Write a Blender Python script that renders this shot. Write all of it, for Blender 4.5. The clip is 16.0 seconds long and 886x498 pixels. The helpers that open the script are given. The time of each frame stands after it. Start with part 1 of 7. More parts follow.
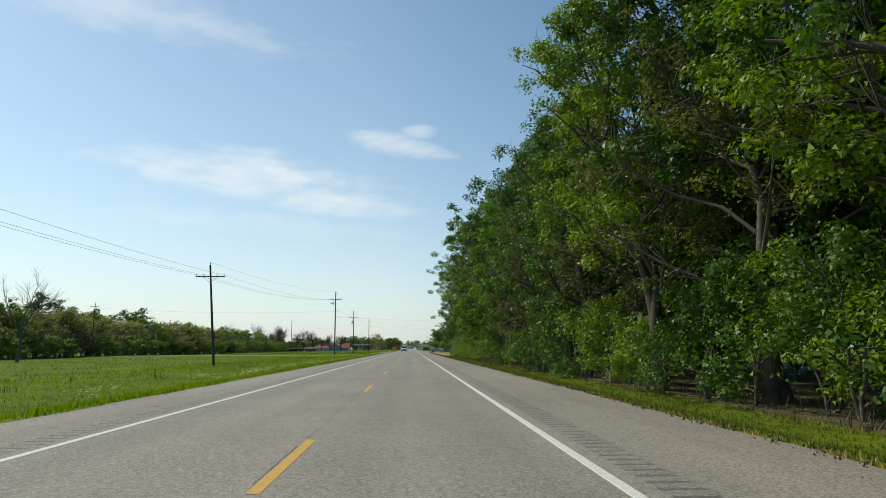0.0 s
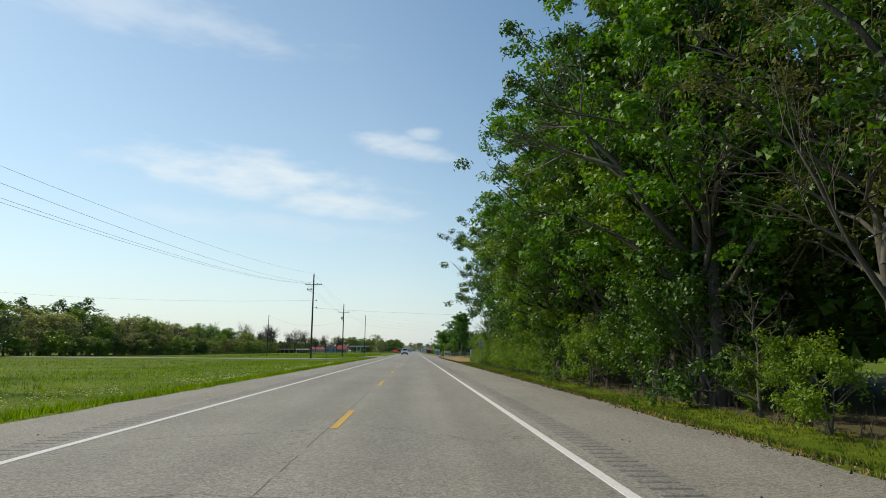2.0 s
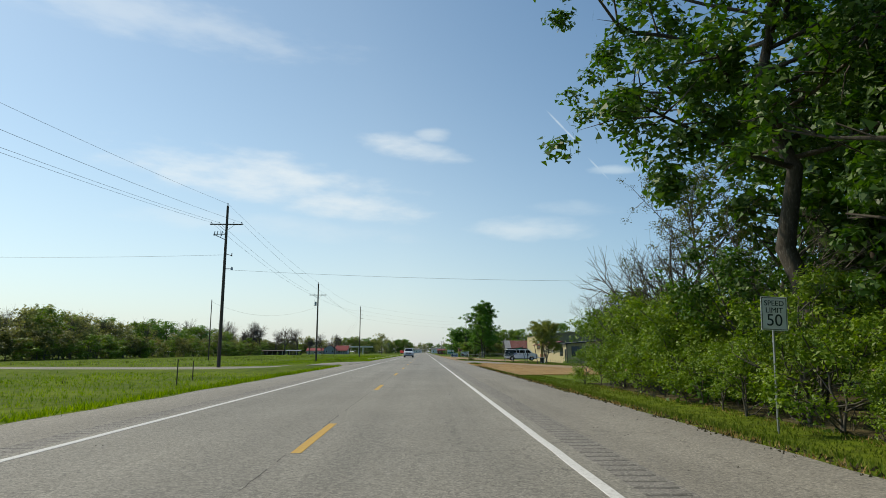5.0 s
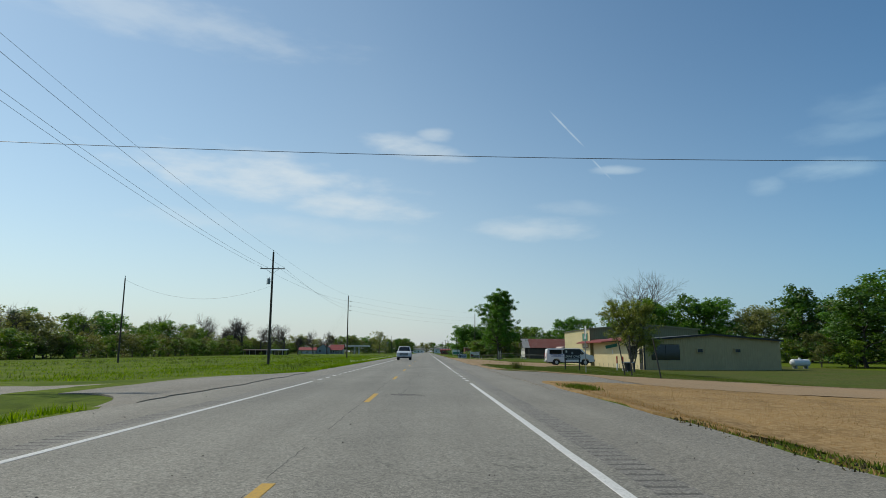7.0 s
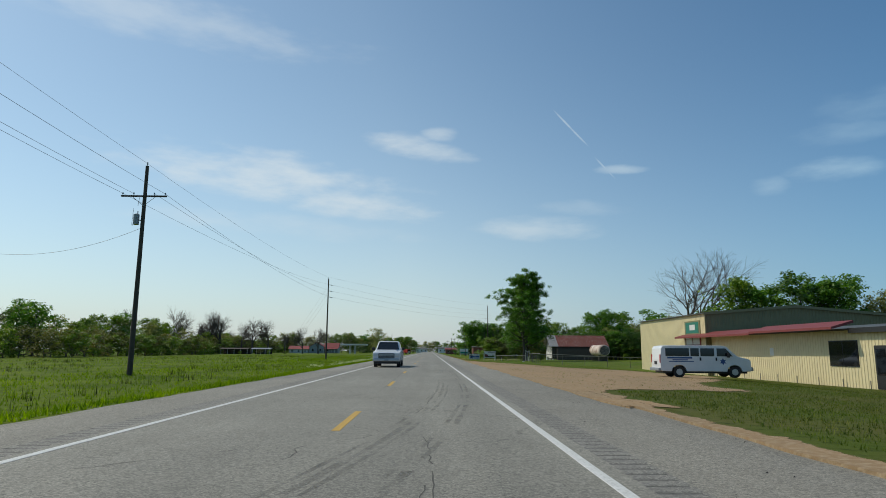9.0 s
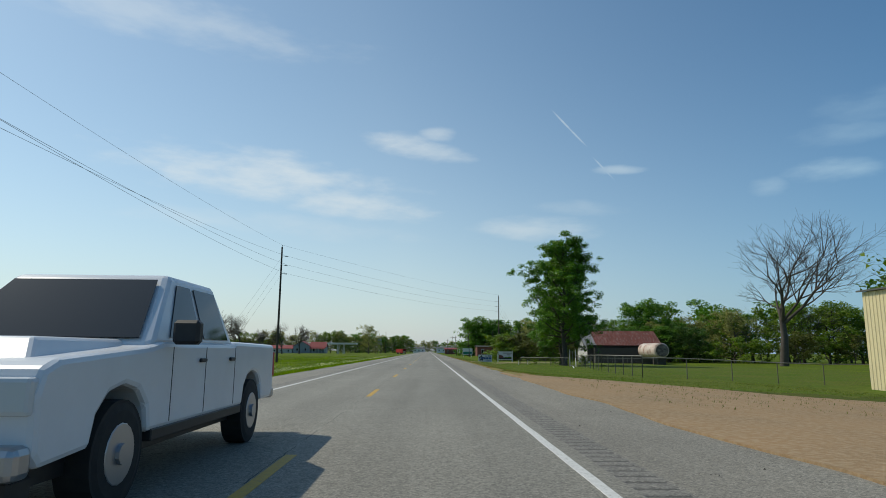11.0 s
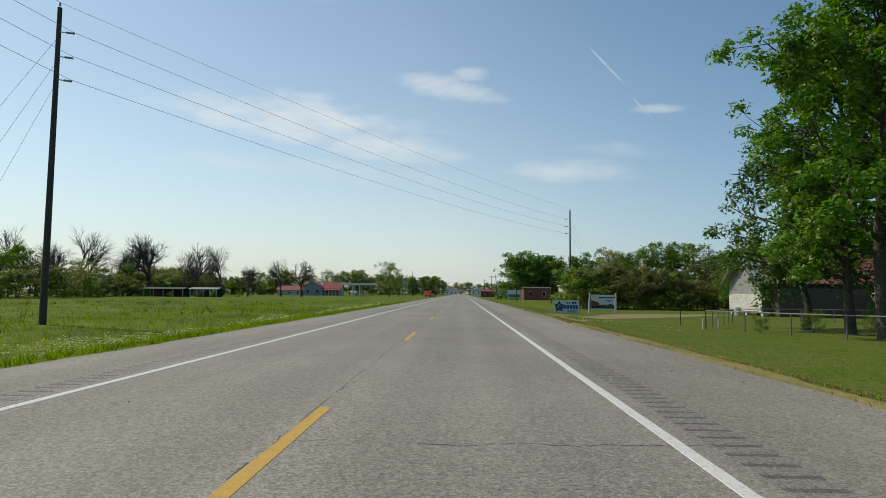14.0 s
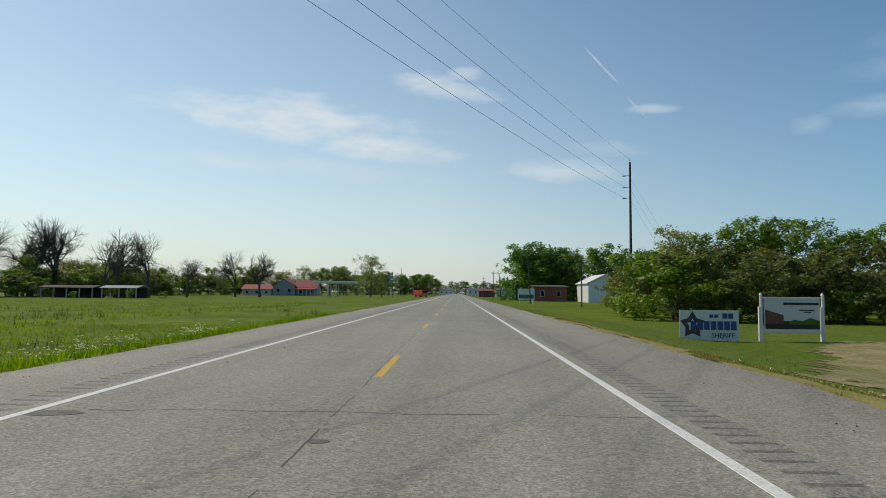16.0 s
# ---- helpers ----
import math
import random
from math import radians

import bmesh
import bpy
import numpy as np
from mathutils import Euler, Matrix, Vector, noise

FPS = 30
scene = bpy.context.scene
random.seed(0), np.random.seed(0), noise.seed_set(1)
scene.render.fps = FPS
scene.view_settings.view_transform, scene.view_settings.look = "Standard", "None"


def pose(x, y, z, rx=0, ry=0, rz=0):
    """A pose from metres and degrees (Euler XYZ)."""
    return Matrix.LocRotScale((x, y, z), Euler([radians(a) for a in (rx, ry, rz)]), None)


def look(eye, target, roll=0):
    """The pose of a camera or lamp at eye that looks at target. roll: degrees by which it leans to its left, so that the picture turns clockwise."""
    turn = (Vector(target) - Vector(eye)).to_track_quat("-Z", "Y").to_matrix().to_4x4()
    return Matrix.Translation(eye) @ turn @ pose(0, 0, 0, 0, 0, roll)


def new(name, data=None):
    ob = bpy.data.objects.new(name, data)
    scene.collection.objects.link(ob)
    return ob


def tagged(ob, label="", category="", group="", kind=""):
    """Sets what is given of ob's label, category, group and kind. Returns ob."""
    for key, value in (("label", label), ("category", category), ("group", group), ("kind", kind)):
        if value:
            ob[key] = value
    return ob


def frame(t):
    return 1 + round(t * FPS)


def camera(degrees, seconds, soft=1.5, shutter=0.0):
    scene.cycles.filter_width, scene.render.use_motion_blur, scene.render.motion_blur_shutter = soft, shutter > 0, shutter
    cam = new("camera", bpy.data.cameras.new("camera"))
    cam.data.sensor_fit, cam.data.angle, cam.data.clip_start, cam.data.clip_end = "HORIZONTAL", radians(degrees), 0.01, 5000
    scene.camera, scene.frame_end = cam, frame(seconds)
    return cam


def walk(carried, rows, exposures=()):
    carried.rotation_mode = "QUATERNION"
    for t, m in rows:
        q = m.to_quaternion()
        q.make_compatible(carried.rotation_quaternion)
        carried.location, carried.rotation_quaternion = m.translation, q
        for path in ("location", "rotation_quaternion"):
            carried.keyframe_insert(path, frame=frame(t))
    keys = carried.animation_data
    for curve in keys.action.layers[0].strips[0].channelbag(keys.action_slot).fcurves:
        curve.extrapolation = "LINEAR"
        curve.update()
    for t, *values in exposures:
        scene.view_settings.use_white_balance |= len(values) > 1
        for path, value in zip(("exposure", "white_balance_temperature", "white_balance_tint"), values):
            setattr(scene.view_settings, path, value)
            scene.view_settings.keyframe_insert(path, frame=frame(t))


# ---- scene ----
cam = camera(71.0, 16.0, soft=0.9)
# seconds, eye, yaw, pitch, roll
ROWS = [
    (0, 1.30, -0.37, 1.17, -2.83, 9.08, -0.28),
    (0.5, 1.27, 11.17, 1.18, -3.11, 9.33, 0.32),
    (1, 1.22, 22.35, 1.20, -2.76, 9.21, 0.37),
    (1.5, 1.22, 33.28, 1.20, -2.72, 9.15, 0.44),
    (2, 1.24, 43.75, 1.20, -2.60, 9.34, 0.41),
    (2.5, 1.24, 54.40, 1.19, -2.49, 9.28, 0.42),
    (3, 1.30, 65.20, 1.19, -2.35, 9.24, 0.53),
    (3.5, 1.33, 75.60, 1.21, -1.78, 9.44, 0.47),
    (4, 1.41, 85.80, 1.19, -2.10, 9.46, 0.26),
    (4.5, 1.45, 96.70, 1.19, -1.74, 9.41, 0.13),
    (5, 1.51, 107.09, 1.18, -1.69, 9.39, 0.05),
    (7.5, 1.40, 159.04, 1.18, -1.48, 9.39, 0.26),
    (8, 1.41, 169.72, 1.18, -1.86, 9.54, 0.26),
    (8.5, 1.44, 180.22, 1.19, -1.32, 9.48, 0.33),
    (9, 1.41, 190.42, 1.19, -1.17, 9.33, 0.36),
    (11.5, 1.56, 242.25, 1.18, -1.39, 9.32, 0.41),
    (12, 1.56, 252.20, 1.19, -0.34, 5.57, -0.60),
    (12.5, 1.56, 263.57, 1.18, 1.55, 2.95, 0.03),
    (13, 1.53, 274.03, 1.21, 1.55, 3.88, 0.34),
    (13.5, 1.43, 283.47, 1.18, 1.84, 4.10, 0.51),
    (14, 1.38, 294.21, 1.18, 1.71, 4.05, 0.60),
    (14.5, 1.29, 305.78, 1.21, 1.51, 4.01, 0.62),
    (15, 1.18, 316.36, 1.21, 1.66, 4.03, 0.73),
    (15.5, 1.07, 327.62, 1.20, 1.68, 4.17, 0.90),
    (16, 1.11, 337.41, 1.21, 1.26, 4.02, 0.58),
]
EXPOSURES = [(0.0, 0.12, 7300, 7), (5.0, 0.08, 7300, 7), (7.5, -0.2, 6900, 5), (11.5, -0.16, 7000, 5), (12.5, -0.06, 7500, 9), (16.0, -0.08, 7400, 8)]  # seconds, stops, kelvin, tint
walk(cam, [(t, pose(x, y, z, 90 + pitch, -roll, yaw)) for t, x, y, z, yaw, pitch, roll in ROWS], EXPOSURES)

# ---- light ----
SUN_AZ, SUN_EL = 62.0, 47.0  # degrees to the left of the road's direction, and above the horizon
world = bpy.data.worlds.new("sky")
scene.world = world
world.use_nodes = True
wn, wl = world.node_tree.nodes, world.node_tree.links
wn.clear()
sky = wn.new("ShaderNodeTexSky")
sky.sky_type, sky.sun_disc = "NISHITA", False
sky.sun_elevation, sky.sun_rotation = radians(SUN_EL), radians(-SUN_AZ)
sky.air_density, sky.dust_density, sky.ozone_density = 0.95, 0.4, 2.1
# thin clouds: azimuth (right of the road), elevation, half width, half height in degrees, density, fall to the right
CLOUDS = [(-15.5, 15.4, 11.5, 2.0, 0.62, 0.6), (-6.5, 13.2, 6.5, 1.5, 0.6, 0.6), (-1.2, 18.5, 4.4, 1.0, 0.55, 0.6), (0.8, 19.7, 1.6, 0.7, 0.4, 0.0),
          (10.4, 11.2, 5.2, 1.1, 0.55, 0.0), (34.2, 14.2, 3.2, 0.9, 0.55, 0.1), (29.6, 13.6, 1.5, 0.7, 0.35, 0.0), (17.4, 16.1, 2.2, 0.35, 0.5, 0.1),
          (-28.0, 27.5, 18.0, 2.0, 0.3, 0.8), (-14.0, 11.0, 13.0, 1.0, 0.22, 0.4), (37.0, 18.5, 3.5, 1.5, 0.2, 0.0), (14.0, 12.8, 3.6, 0.7, 0.25, 0.2), (13.0, 20.2, 1.5, 0.13, 0.5, 1.6), (16.1, 16.4, 0.8, 0.13, 0.45, 0.9), (36.0, 17.0, 4.0, 1.0, 0.25, 0.0)]


def wmath(op, a, b=None, c=None):
    n = wn.new("ShaderNodeMath")
    n.operation = op
    for k, v in enumerate((a, b, c)):
        if v is None:
            continue
        if isinstance(v, (int, float)):
            n.inputs[k].default_value = v
        else:
            wl.new(v, n.inputs[k])
    return n.outputs[0]


wco = wn.new("ShaderNodeTexCoord")
wsep = wn.new("ShaderNodeSeparateXYZ")
wl.new(wco.outputs["Generated"], wsep.inputs[0])
az = wmath("MULTIPLY", wmath("ARCTAN2", wsep.outputs[0], wsep.outputs[1]), 57.2958)
el = wmath("MULTIPLY", wmath("ARCSINE", wsep.outputs[2]), 57.2958)
wmap = wn.new("ShaderNodeMapping")
wmap.inputs["Scale"].default_value = (8, 8, 26)
wl.new(wco.outputs["Generated"], wmap.inputs[0])
wnoise = wn.new("ShaderNodeTexNoise")
wnoise.inputs["Scale"].default_value, wnoise.inputs["Detail"].default_value, wnoise.inputs["Roughness"].default_value = 1.5, 5, 0.55
wl.new(wmap.outputs[0], wnoise.inputs[0])
wisp = wmath("SUBTRACT", wnoise.outputs[0], 0.5)
cover = None
for ca, ce, hw, hh, dens, slope in CLOUDS:
    dx = wmath("DIVIDE", wmath("SUBTRACT", az, ca), hw)
    slant = wmath("MULTIPLY_ADD", dx, slope, ce * -1.0)
    dy = wmath("DIVIDE", wmath("ADD", el, slant), hh)
    r2 = wmath("ADD", wmath("MULTIPLY", dx, dx), wmath("MULTIPLY", dy, dy))
    fall = wmath("SUBTRACT", 1.0, wmath("MULTIPLY_ADD", wisp, 3.8, r2))
    soft = wn.new("ShaderNodeMapRange")
    soft.interpolation_type = "SMOOTHSTEP"
    soft.inputs[1].default_value, soft.inputs[2].default_value, soft.inputs[4].default_value = -0.6, 1.9, dens
    wl.new(fall, soft.inputs[0])
    cover = soft.outputs[0] if cover is None else wmath("MAXIMUM", cover, soft.outputs[0])
wmix = wn.new("ShaderNodeMix")
wmix.data_type = "RGBA"
wl.new(cover, wmix.inputs[0])
wtint = wn.new("ShaderNodeMix")
wtint.data_type, wtint.blend_type = "RGBA", "MULTIPLY"
wtint.inputs[0].default_value = 1.0
wl.new(sky.outputs[0], wtint.inputs[6])
wtint.inputs[7].default_value = (0.945, 1.02, 0.975, 1)
wl.new(wtint.outputs[2], wmix.inputs[6])
wmix.inputs[7].default_value = (6.2, 6.6, 7.0, 1)
# pale haze low over the horizon
haze = wmath("MULTIPLY", wmath("EXPONENT", wmath("MULTIPLY", wmath("MAXIMUM", el, 0.0), -0.105)), 0.85)
whaze = wn.new("ShaderNodeMix")
whaze.data_type = "RGBA"
wl.new(haze, whaze.inputs[0])
wl.new(wmix.outputs[2], whaze.inputs[6])
whaze.inputs[7].default_value = (3.58, 3.99, 4.84, 1)
wback = wn.new("ShaderNodeBackground")
wback.inputs[1].default_value = 0.15
# the sky is deeper on the side away from the sun
sunward = wmath("ADD", wmath("MULTIPLY", wsep.outputs[0], -math.sin(radians(SUN_AZ))), wmath("MULTIPLY", wsep.outputs[1], math.cos(radians(SUN_AZ))))
wdeep = wn.new("ShaderNodeMapRange")
for k, v in zip((1, 2, 3, 4), (-0.35, 0.5, 0.0, 1.0)):
    wdeep.inputs[k].default_value = v
wl.new(sunward, wdeep.inputs[0])
wdim = wn.new("ShaderNodeMix")
wdim.data_type, wdim.blend_type = "RGBA", "MULTIPLY"
wdim.inputs[0].default_value = 1.0
wl.new(whaze.outputs[2], wdim.inputs[6])
wside = wn.new("ShaderNodeMix")
wside.data_type = "RGBA"
wl.new(wdeep.outputs[0], wside.inputs[0])
wside.inputs[6].default_value, wside.inputs[7].default_value = (0.39, 0.66, 0.88, 1), (1, 1, 1, 1)
wl.new(wside.outputs[2], wdim.inputs[7])
wl.new(wdim.outputs[2], wback.inputs[0])
wout = wn.new("ShaderNodeOutputWorld")
wl.new(wback.outputs[0], wout.inputs[0])

sun_data = bpy.data.lights.new("sun", "SUN")
sun_data.energy, sun_data.angle, sun_data.color = 3.2, radians(0.53), (1.0, 0.95, 0.87)
sun = new("sun", sun_data)
toward = Vector((-math.sin(radians(SUN_AZ)) * math.cos(radians(SUN_EL)), math.cos(radians(SUN_AZ)) * math.cos(radians(SUN_EL)), math.sin(radians(SUN_EL))))
sun.matrix_world = look(toward * 60, (0, 0, 0))


# ---- materials ----
def material(name, base, rough=0.7, metal=0.0, second=None, scale=3.0, amount=0.5, third=None, scale2=40.0, amount2=0.25, bump=0.0, bump_scale=60.0, island=0.0, objectrand=0.0, backlit=None, stretch=(1, 1, 1), spec=0.4, coords="Object"):
    m = bpy.data.materials.new(name)
    m.use_nodes = True
    n, l = m.node_tree.nodes, m.node_tree.links
    b = n["Principled BSDF"]
    b.inputs["Roughness"].default_value, b.inputs["Metallic"].default_value = rough, metal
    b.inputs["Specular IOR Level"].default_value = spec
    if coords == "World":
        geo0 = n.new("ShaderNodeNewGeometry")
        where = geo0.outputs["Position"]
    else:
        co = n.new("ShaderNodeTexCoord")
        where = co.outputs["Object"]
    mp = n.new("ShaderNodeMapping")
    mp.inputs["Scale"].default_value = stretch
    l.new(where, mp.inputs[0])
    col = n.new("ShaderNodeRGB")
    col.outputs[0].default_value = (*base, 1)
    out = col.outputs[0]

    def mixed(a, other, fac, low, high):
        r = n.new("ShaderNodeMapRange")
        r.inputs[1].default_value, r.inputs[2].default_value, r.inputs[4].default_value = low, high, 1.0
        l.new(fac, r.inputs[0])
        x = n.new("ShaderNodeMix")
        x.data_type = "RGBA"
        l.new(r.outputs[0], x.inputs[0])
        l.new(a, x.inputs[6])
        x.inputs[7].default_value = (*other, 1)
        return x.outputs[2]

    def noisy(s, detail=6, rgh=0.6):
        t = n.new("ShaderNodeTexNoise")
        t.inputs["Scale"].default_value, t.inputs["Detail"].default_value, t.inputs["Roughness"].default_value = s, detail, rgh
        l.new(mp.outputs[0], t.inputs[0])
        return t.outputs[0]

    if second:
        out = mixed(out, second, noisy(scale), 0.5 - 0.25 / max(amount, 0.05) * 0.5, 0.5 + 0.25)
    if third:
        out = mixed(out, third, noisy(scale2, 4), 0.62 - amount2 * 0.3, 0.78)
    if island or objectrand:
        src = n.new("ShaderNodeNewGeometry").outputs["Random Per Island"] if island else n.new("ShaderNodeObjectInfo").outputs["Random"]
        k = island or objectrand
        hs = n.new("ShaderNodeHueSaturation")
        r = n.new("ShaderNodeMapRange")
        r.inputs[3].default_value, r.inputs[4].default_value = 1 - k, 1 + k
        l.new(src, r.inputs[0])
        l.new(r.outputs[0], hs.inputs["Value"])
        r2 = n.new("ShaderNodeMapRange")
        r2.inputs[3].default_value, r2.inputs[4].default_value = 0.5 + 0.06 * k, 0.5 - 0.06 * k
        l.new(src, r2.inputs[0])
        l.new(r2.outputs[0], hs.inputs["Hue"])
        l.new(out, hs.inputs["Color"])
        out = hs.outputs[0]
    l.new(out, b.inputs["Base Color"])
    if bump:
        bp = n.new("ShaderNodeBump")
        bp.inputs["Strength"].default_value, bp.inputs["Distance"].default_value = bump, 0.02
        l.new(noisy(bump_scale, 3), bp.inputs["Height"])
        l.new(bp.outputs[0], b.inputs["Normal"])
    if backlit:
        tr = n.new("ShaderNodeBsdfTranslucent")
        gain = n.new("ShaderNodeMix")
        gain.data_type, gain.blend_type = "RGBA", "MULTIPLY"
        gain.inputs[0].default_value = 1.0
        l.new(out, gain.inputs[6])
        gain.inputs[7].default_value = (*backlit, 1)
        l.new(gain.outputs[2], tr.inputs[0])
        add = n.new("ShaderNodeAddShader")
        l.new(b.outputs[0], add.inputs[0])
        l.new(tr.outputs[0], add.inputs[1])
        l.new(add.outputs[0], n["Material Output"].inputs[0])
    return m


def asphalt(name, base, patch, cracks, streak=True):
    """Worn asphalt: aggregate, lengthwise wear, cracks and patches, in world metres."""
    m = bpy.data.materials.new(name)
    m.use_nodes = True
    n, l = m.node_tree.nodes, m.node_tree.links
    b = n["Principled BSDF"]
    b.inputs["Roughness"].default_value, b.inputs["Specular IOR Level"].default_value = 0.75, 0.35
    geo = n.new("ShaderNodeNewGeometry")
    pos = geo.outputs["Position"]

    def tex(scale, stretch=(1, 1, 1), detail=4, rgh=0.6):
        mp = n.new("ShaderNodeMapping")
        mp.inputs["Scale"].default_value = stretch
        l.new(pos, mp.inputs[0])
        t = n.new("ShaderNodeTexNoise")
        t.inputs["Scale"].default_value, t.inputs["Detail"].default_value, t.inputs["Roughness"].default_value = scale, detail, rgh
        l.new(mp.outputs[0], t.inputs[0])
        return t

    def ranged(v, a, bb, c, d):
        r = n.new("ShaderNodeMapRange")
        for k, x in zip((1, 2, 3, 4), (a, bb, c, d)):
            r.inputs[k].default_value = x
        l.new(v, r.inputs[0])
        return r.outputs[0]

    def mul(a, bb):
        x = n.new("ShaderNodeMath")
        x.operation = "MULTIPLY"
        for k, v in enumerate((a, bb)):
            if isinstance(v, float):
                x.inputs[k].default_value = v
            else:
                l.new(v, x.inputs[k])
        return x.outputs[0]

    v = ranged(tex(48, detail=3, rgh=0.85).outputs[0], 0.32, 0.68, 0.52, 1.48)
    grit = n.new("ShaderNodeTexVoronoi")
    grit.inputs["Scale"].default_value = 36.0
    l.new(pos, grit.inputs["Vector"])
    tone = n.new("ShaderNodeSeparateColor")
    l.new(grit.outputs["Color"], tone.inputs[0])
    v = mul(v, ranged(tone.outputs[0], 0.0, 1.0, 0.74, 1.26))
    pits = ranged(tex(27, detail=2, rgh=0.6).outputs[0], 0.34, 0.41, 0.0, 1.0)
    some = ranged(tex(0.8, (1, 0.4, 1), 3).outputs[0], 0.35, 0.65, 0.95, 0.45)
    pit = n.new("ShaderNodeMix")
    pit.data_type = "FLOAT"
    pit.inputs[3].default_value = 1.0
    l.new(pits, pit.inputs[0])
    l.new(some, pit.inputs[2])
    v = mul(v, pit.outputs[0])
    v = mul(v, ranged(tex(16, detail=5, rgh=0.7).outputs[0], 0.3, 0.7, 0.86, 1.14))
    v = mul(v, ranged(tex(0.35, detail=3).outputs[0], 0.3, 0.7, 0.93, 1.07))
    if streak:
        v = mul(v, ranged(tex(1.3, (1, 0.02, 1), 3).outputs[0], 0.3, 0.7, 0.92, 1.07))
        xyz = n.new("ShaderNodeSeparateXYZ")
        l.new(pos, xyz.inputs[0])
        bands = n.new("ShaderNodeMath")
        bands.operation = "COSINE"
        l.new(mul(xyz.outputs[0], 3.93), bands.inputs[0])
        v = mul(v, ranged(bands.outputs[0], -1, 1, 0.955, 1.035))
    vor = n.new("ShaderNodeTexVoronoi")
    vor.feature = "DISTANCE_TO_EDGE"
    wob = tex(2.5, detail=4)
    shift = n.new("ShaderNodeMix")
    shift.data_type = "RGBA"
    shift.blend_type = "LINEAR_LIGHT"
    shift.inputs[0].default_value = 0.35
    l.new(pos, shift.inputs[6])
    l.new(wob.outputs[1], shift.inputs[7])
    mp2 = n.new("ShaderNodeMapping")
    mp2.inputs["Scale"].default_value = (0.34, 0.2, 0.3)
    l.new(shift.outputs[2], mp2.inputs[0])
    l.new(mp2.outputs[0], vor.inputs["Vector"])
    vor.inputs["Scale"].default_value = 1.0
    crack = ranged(vor.outputs["Distance"], 0.0, 0.006, 1.0, 0.0)
    where = ranged(tex(0.12, detail=2).outputs[0], 0.5, 0.58, 0.0, cracks)
    dark = n.new("ShaderNodeMath")
    dark.operation = "SUBTRACT"
    dark.inputs[0].default_value = 1.0
    l.new(mul(crack, where), dark.inputs[1])
    v = mul(v, dark.outputs[0])
    tint = n.new("ShaderNodeMix")
    tint.data_type = "RGBA"
    tint.inputs[6].default_value, tint.inputs[7].default_value = (*base, 1), (*patch, 1)
    l.new(ranged(tex(0.22, (1, 0.25, 1), 5).outputs[0], 0.42, 0.62, 0.0, 1.0), tint.inputs[0])
    fin = n.new("ShaderNodeMix")
    fin.data_type, fin.blend_type = "RGBA", "MULTIPLY"
    fin.inputs[0].default_value = 1.0
    l.new(tint.outputs[2], fin.inputs[6])
    l.new(v, fin.inputs[7])
    l.new(fin.outputs[2], b.inputs["Base Color"])
    bp = n.new("ShaderNodeBump")
    bp.inputs["Strength"].default_value, bp.inputs["Distance"].default_value = 0.6, 0.01
    l.new(tex(90, detail=2, rgh=0.8).outputs[0], bp.inputs["Height"])
    l.new(bp.outputs[0], b.inputs["Normal"])
    return m


M_ROAD = asphalt("road_asphalt", (0.252, 0.235, 0.194), (0.220, 0.206, 0.171), 0.45)
M_SHOULDER = asphalt("shoulder_asphalt", (0.258, 0.236, 0.192), (0.226, 0.206, 0.168), 0.35)
M_RUMBLE = asphalt("rumble_asphalt", (0.228, 0.212, 0.182), (0.205, 0.19, 0.163), 0.0)
# groove floors: held dirt and the groove's shade in one darker colour
M_GROOVE = asphalt("groove_dirt_and_shade", (0.128, 0.119, 0.1), (0.10, 0.093, 0.08), 0.0)
M_SIDE = asphalt("side_asphalt", (0.225, 0.198, 0.155), (0.25, 0.225, 0.185), 0.6, False)
M_YELLOW = material("yellow_paint", (0.62, 0.36, 0.035), 0.65, second=(0.45, 0.27, 0.05), scale=14, amount=0.4, third=(0.2, 0.18, 0.14), scale2=45, amount2=0.2, coords="World")
M_WHITE_LINE = material("white_paint", (0.74, 0.73, 0.70), 0.65, second=(0.55, 0.54, 0.5), scale=9, amount=0.4, third=(0.26, 0.25, 0.22), scale2=35, amount2=0.3, coords="World")
M_GRASS_GROUND = material("grass_ground", (0.138, 0.182, 0.011), 0.98, second=(0.052, 0.088, 0.006), scale=0.16, amount=0.9, third=(0.034, 0.056, 0.005), scale2=1.6, amount2=0.5, bump=0.9, bump_scale=18, coords="World", spec=0.1)
M_BLADE = material("grass_blades", (0.140, 0.195, 0.011), 0.9, second=(0.060, 0.102, 0.008), scale=0.16, amount=0.9, island=0.35, backlit=(0.75, 0.85, 0.10), coords="World", spec=0.05)
M_DRYGRASS = material("dry_grass", (0.38, 0.26, 0.11), 0.9, second=(0.25, 0.17, 0.07), scale=3, island=0.35, backlit=(0.34, 0.25, 0.12), coords="World", spec=0.08)
M_DIRT = material("reddish_gravel", (0.345, 0.222, 0.118), 0.95, second=(0.25, 0.18, 0.108), scale=0.3, amount=0.7, third=(0.43, 0.33, 0.21), scale2=9, amount2=0.6, bump=1.0, bump_scale=26, coords="World", spec=0.15)
M_LITTER = material("leaf_litter", (0.10, 0.075, 0.04), 0.95, second=(0.06, 0.065, 0.025), scale=1.2, third=(0.19, 0.15, 0.09), scale2=14, amount2=0.4, bump=1.0, bump_scale=20, coords="World", spec=0.1)
M_BARK = material("bark", (0.10, 0.085, 0.068), 0.92, second=(0.055, 0.048, 0.04), scale=5, third=(0.2, 0.185, 0.16), scale2=22, amount2=0.3, bump=0.9, bump_scale=18, stretch=(1, 1, 0.25), spec=0.15)
M_BARK_GREY = material("grey_twigs", (0.15, 0.132, 0.11), 0.92, second=(0.09, 0.08, 0.066), scale=4, spec=0.15)
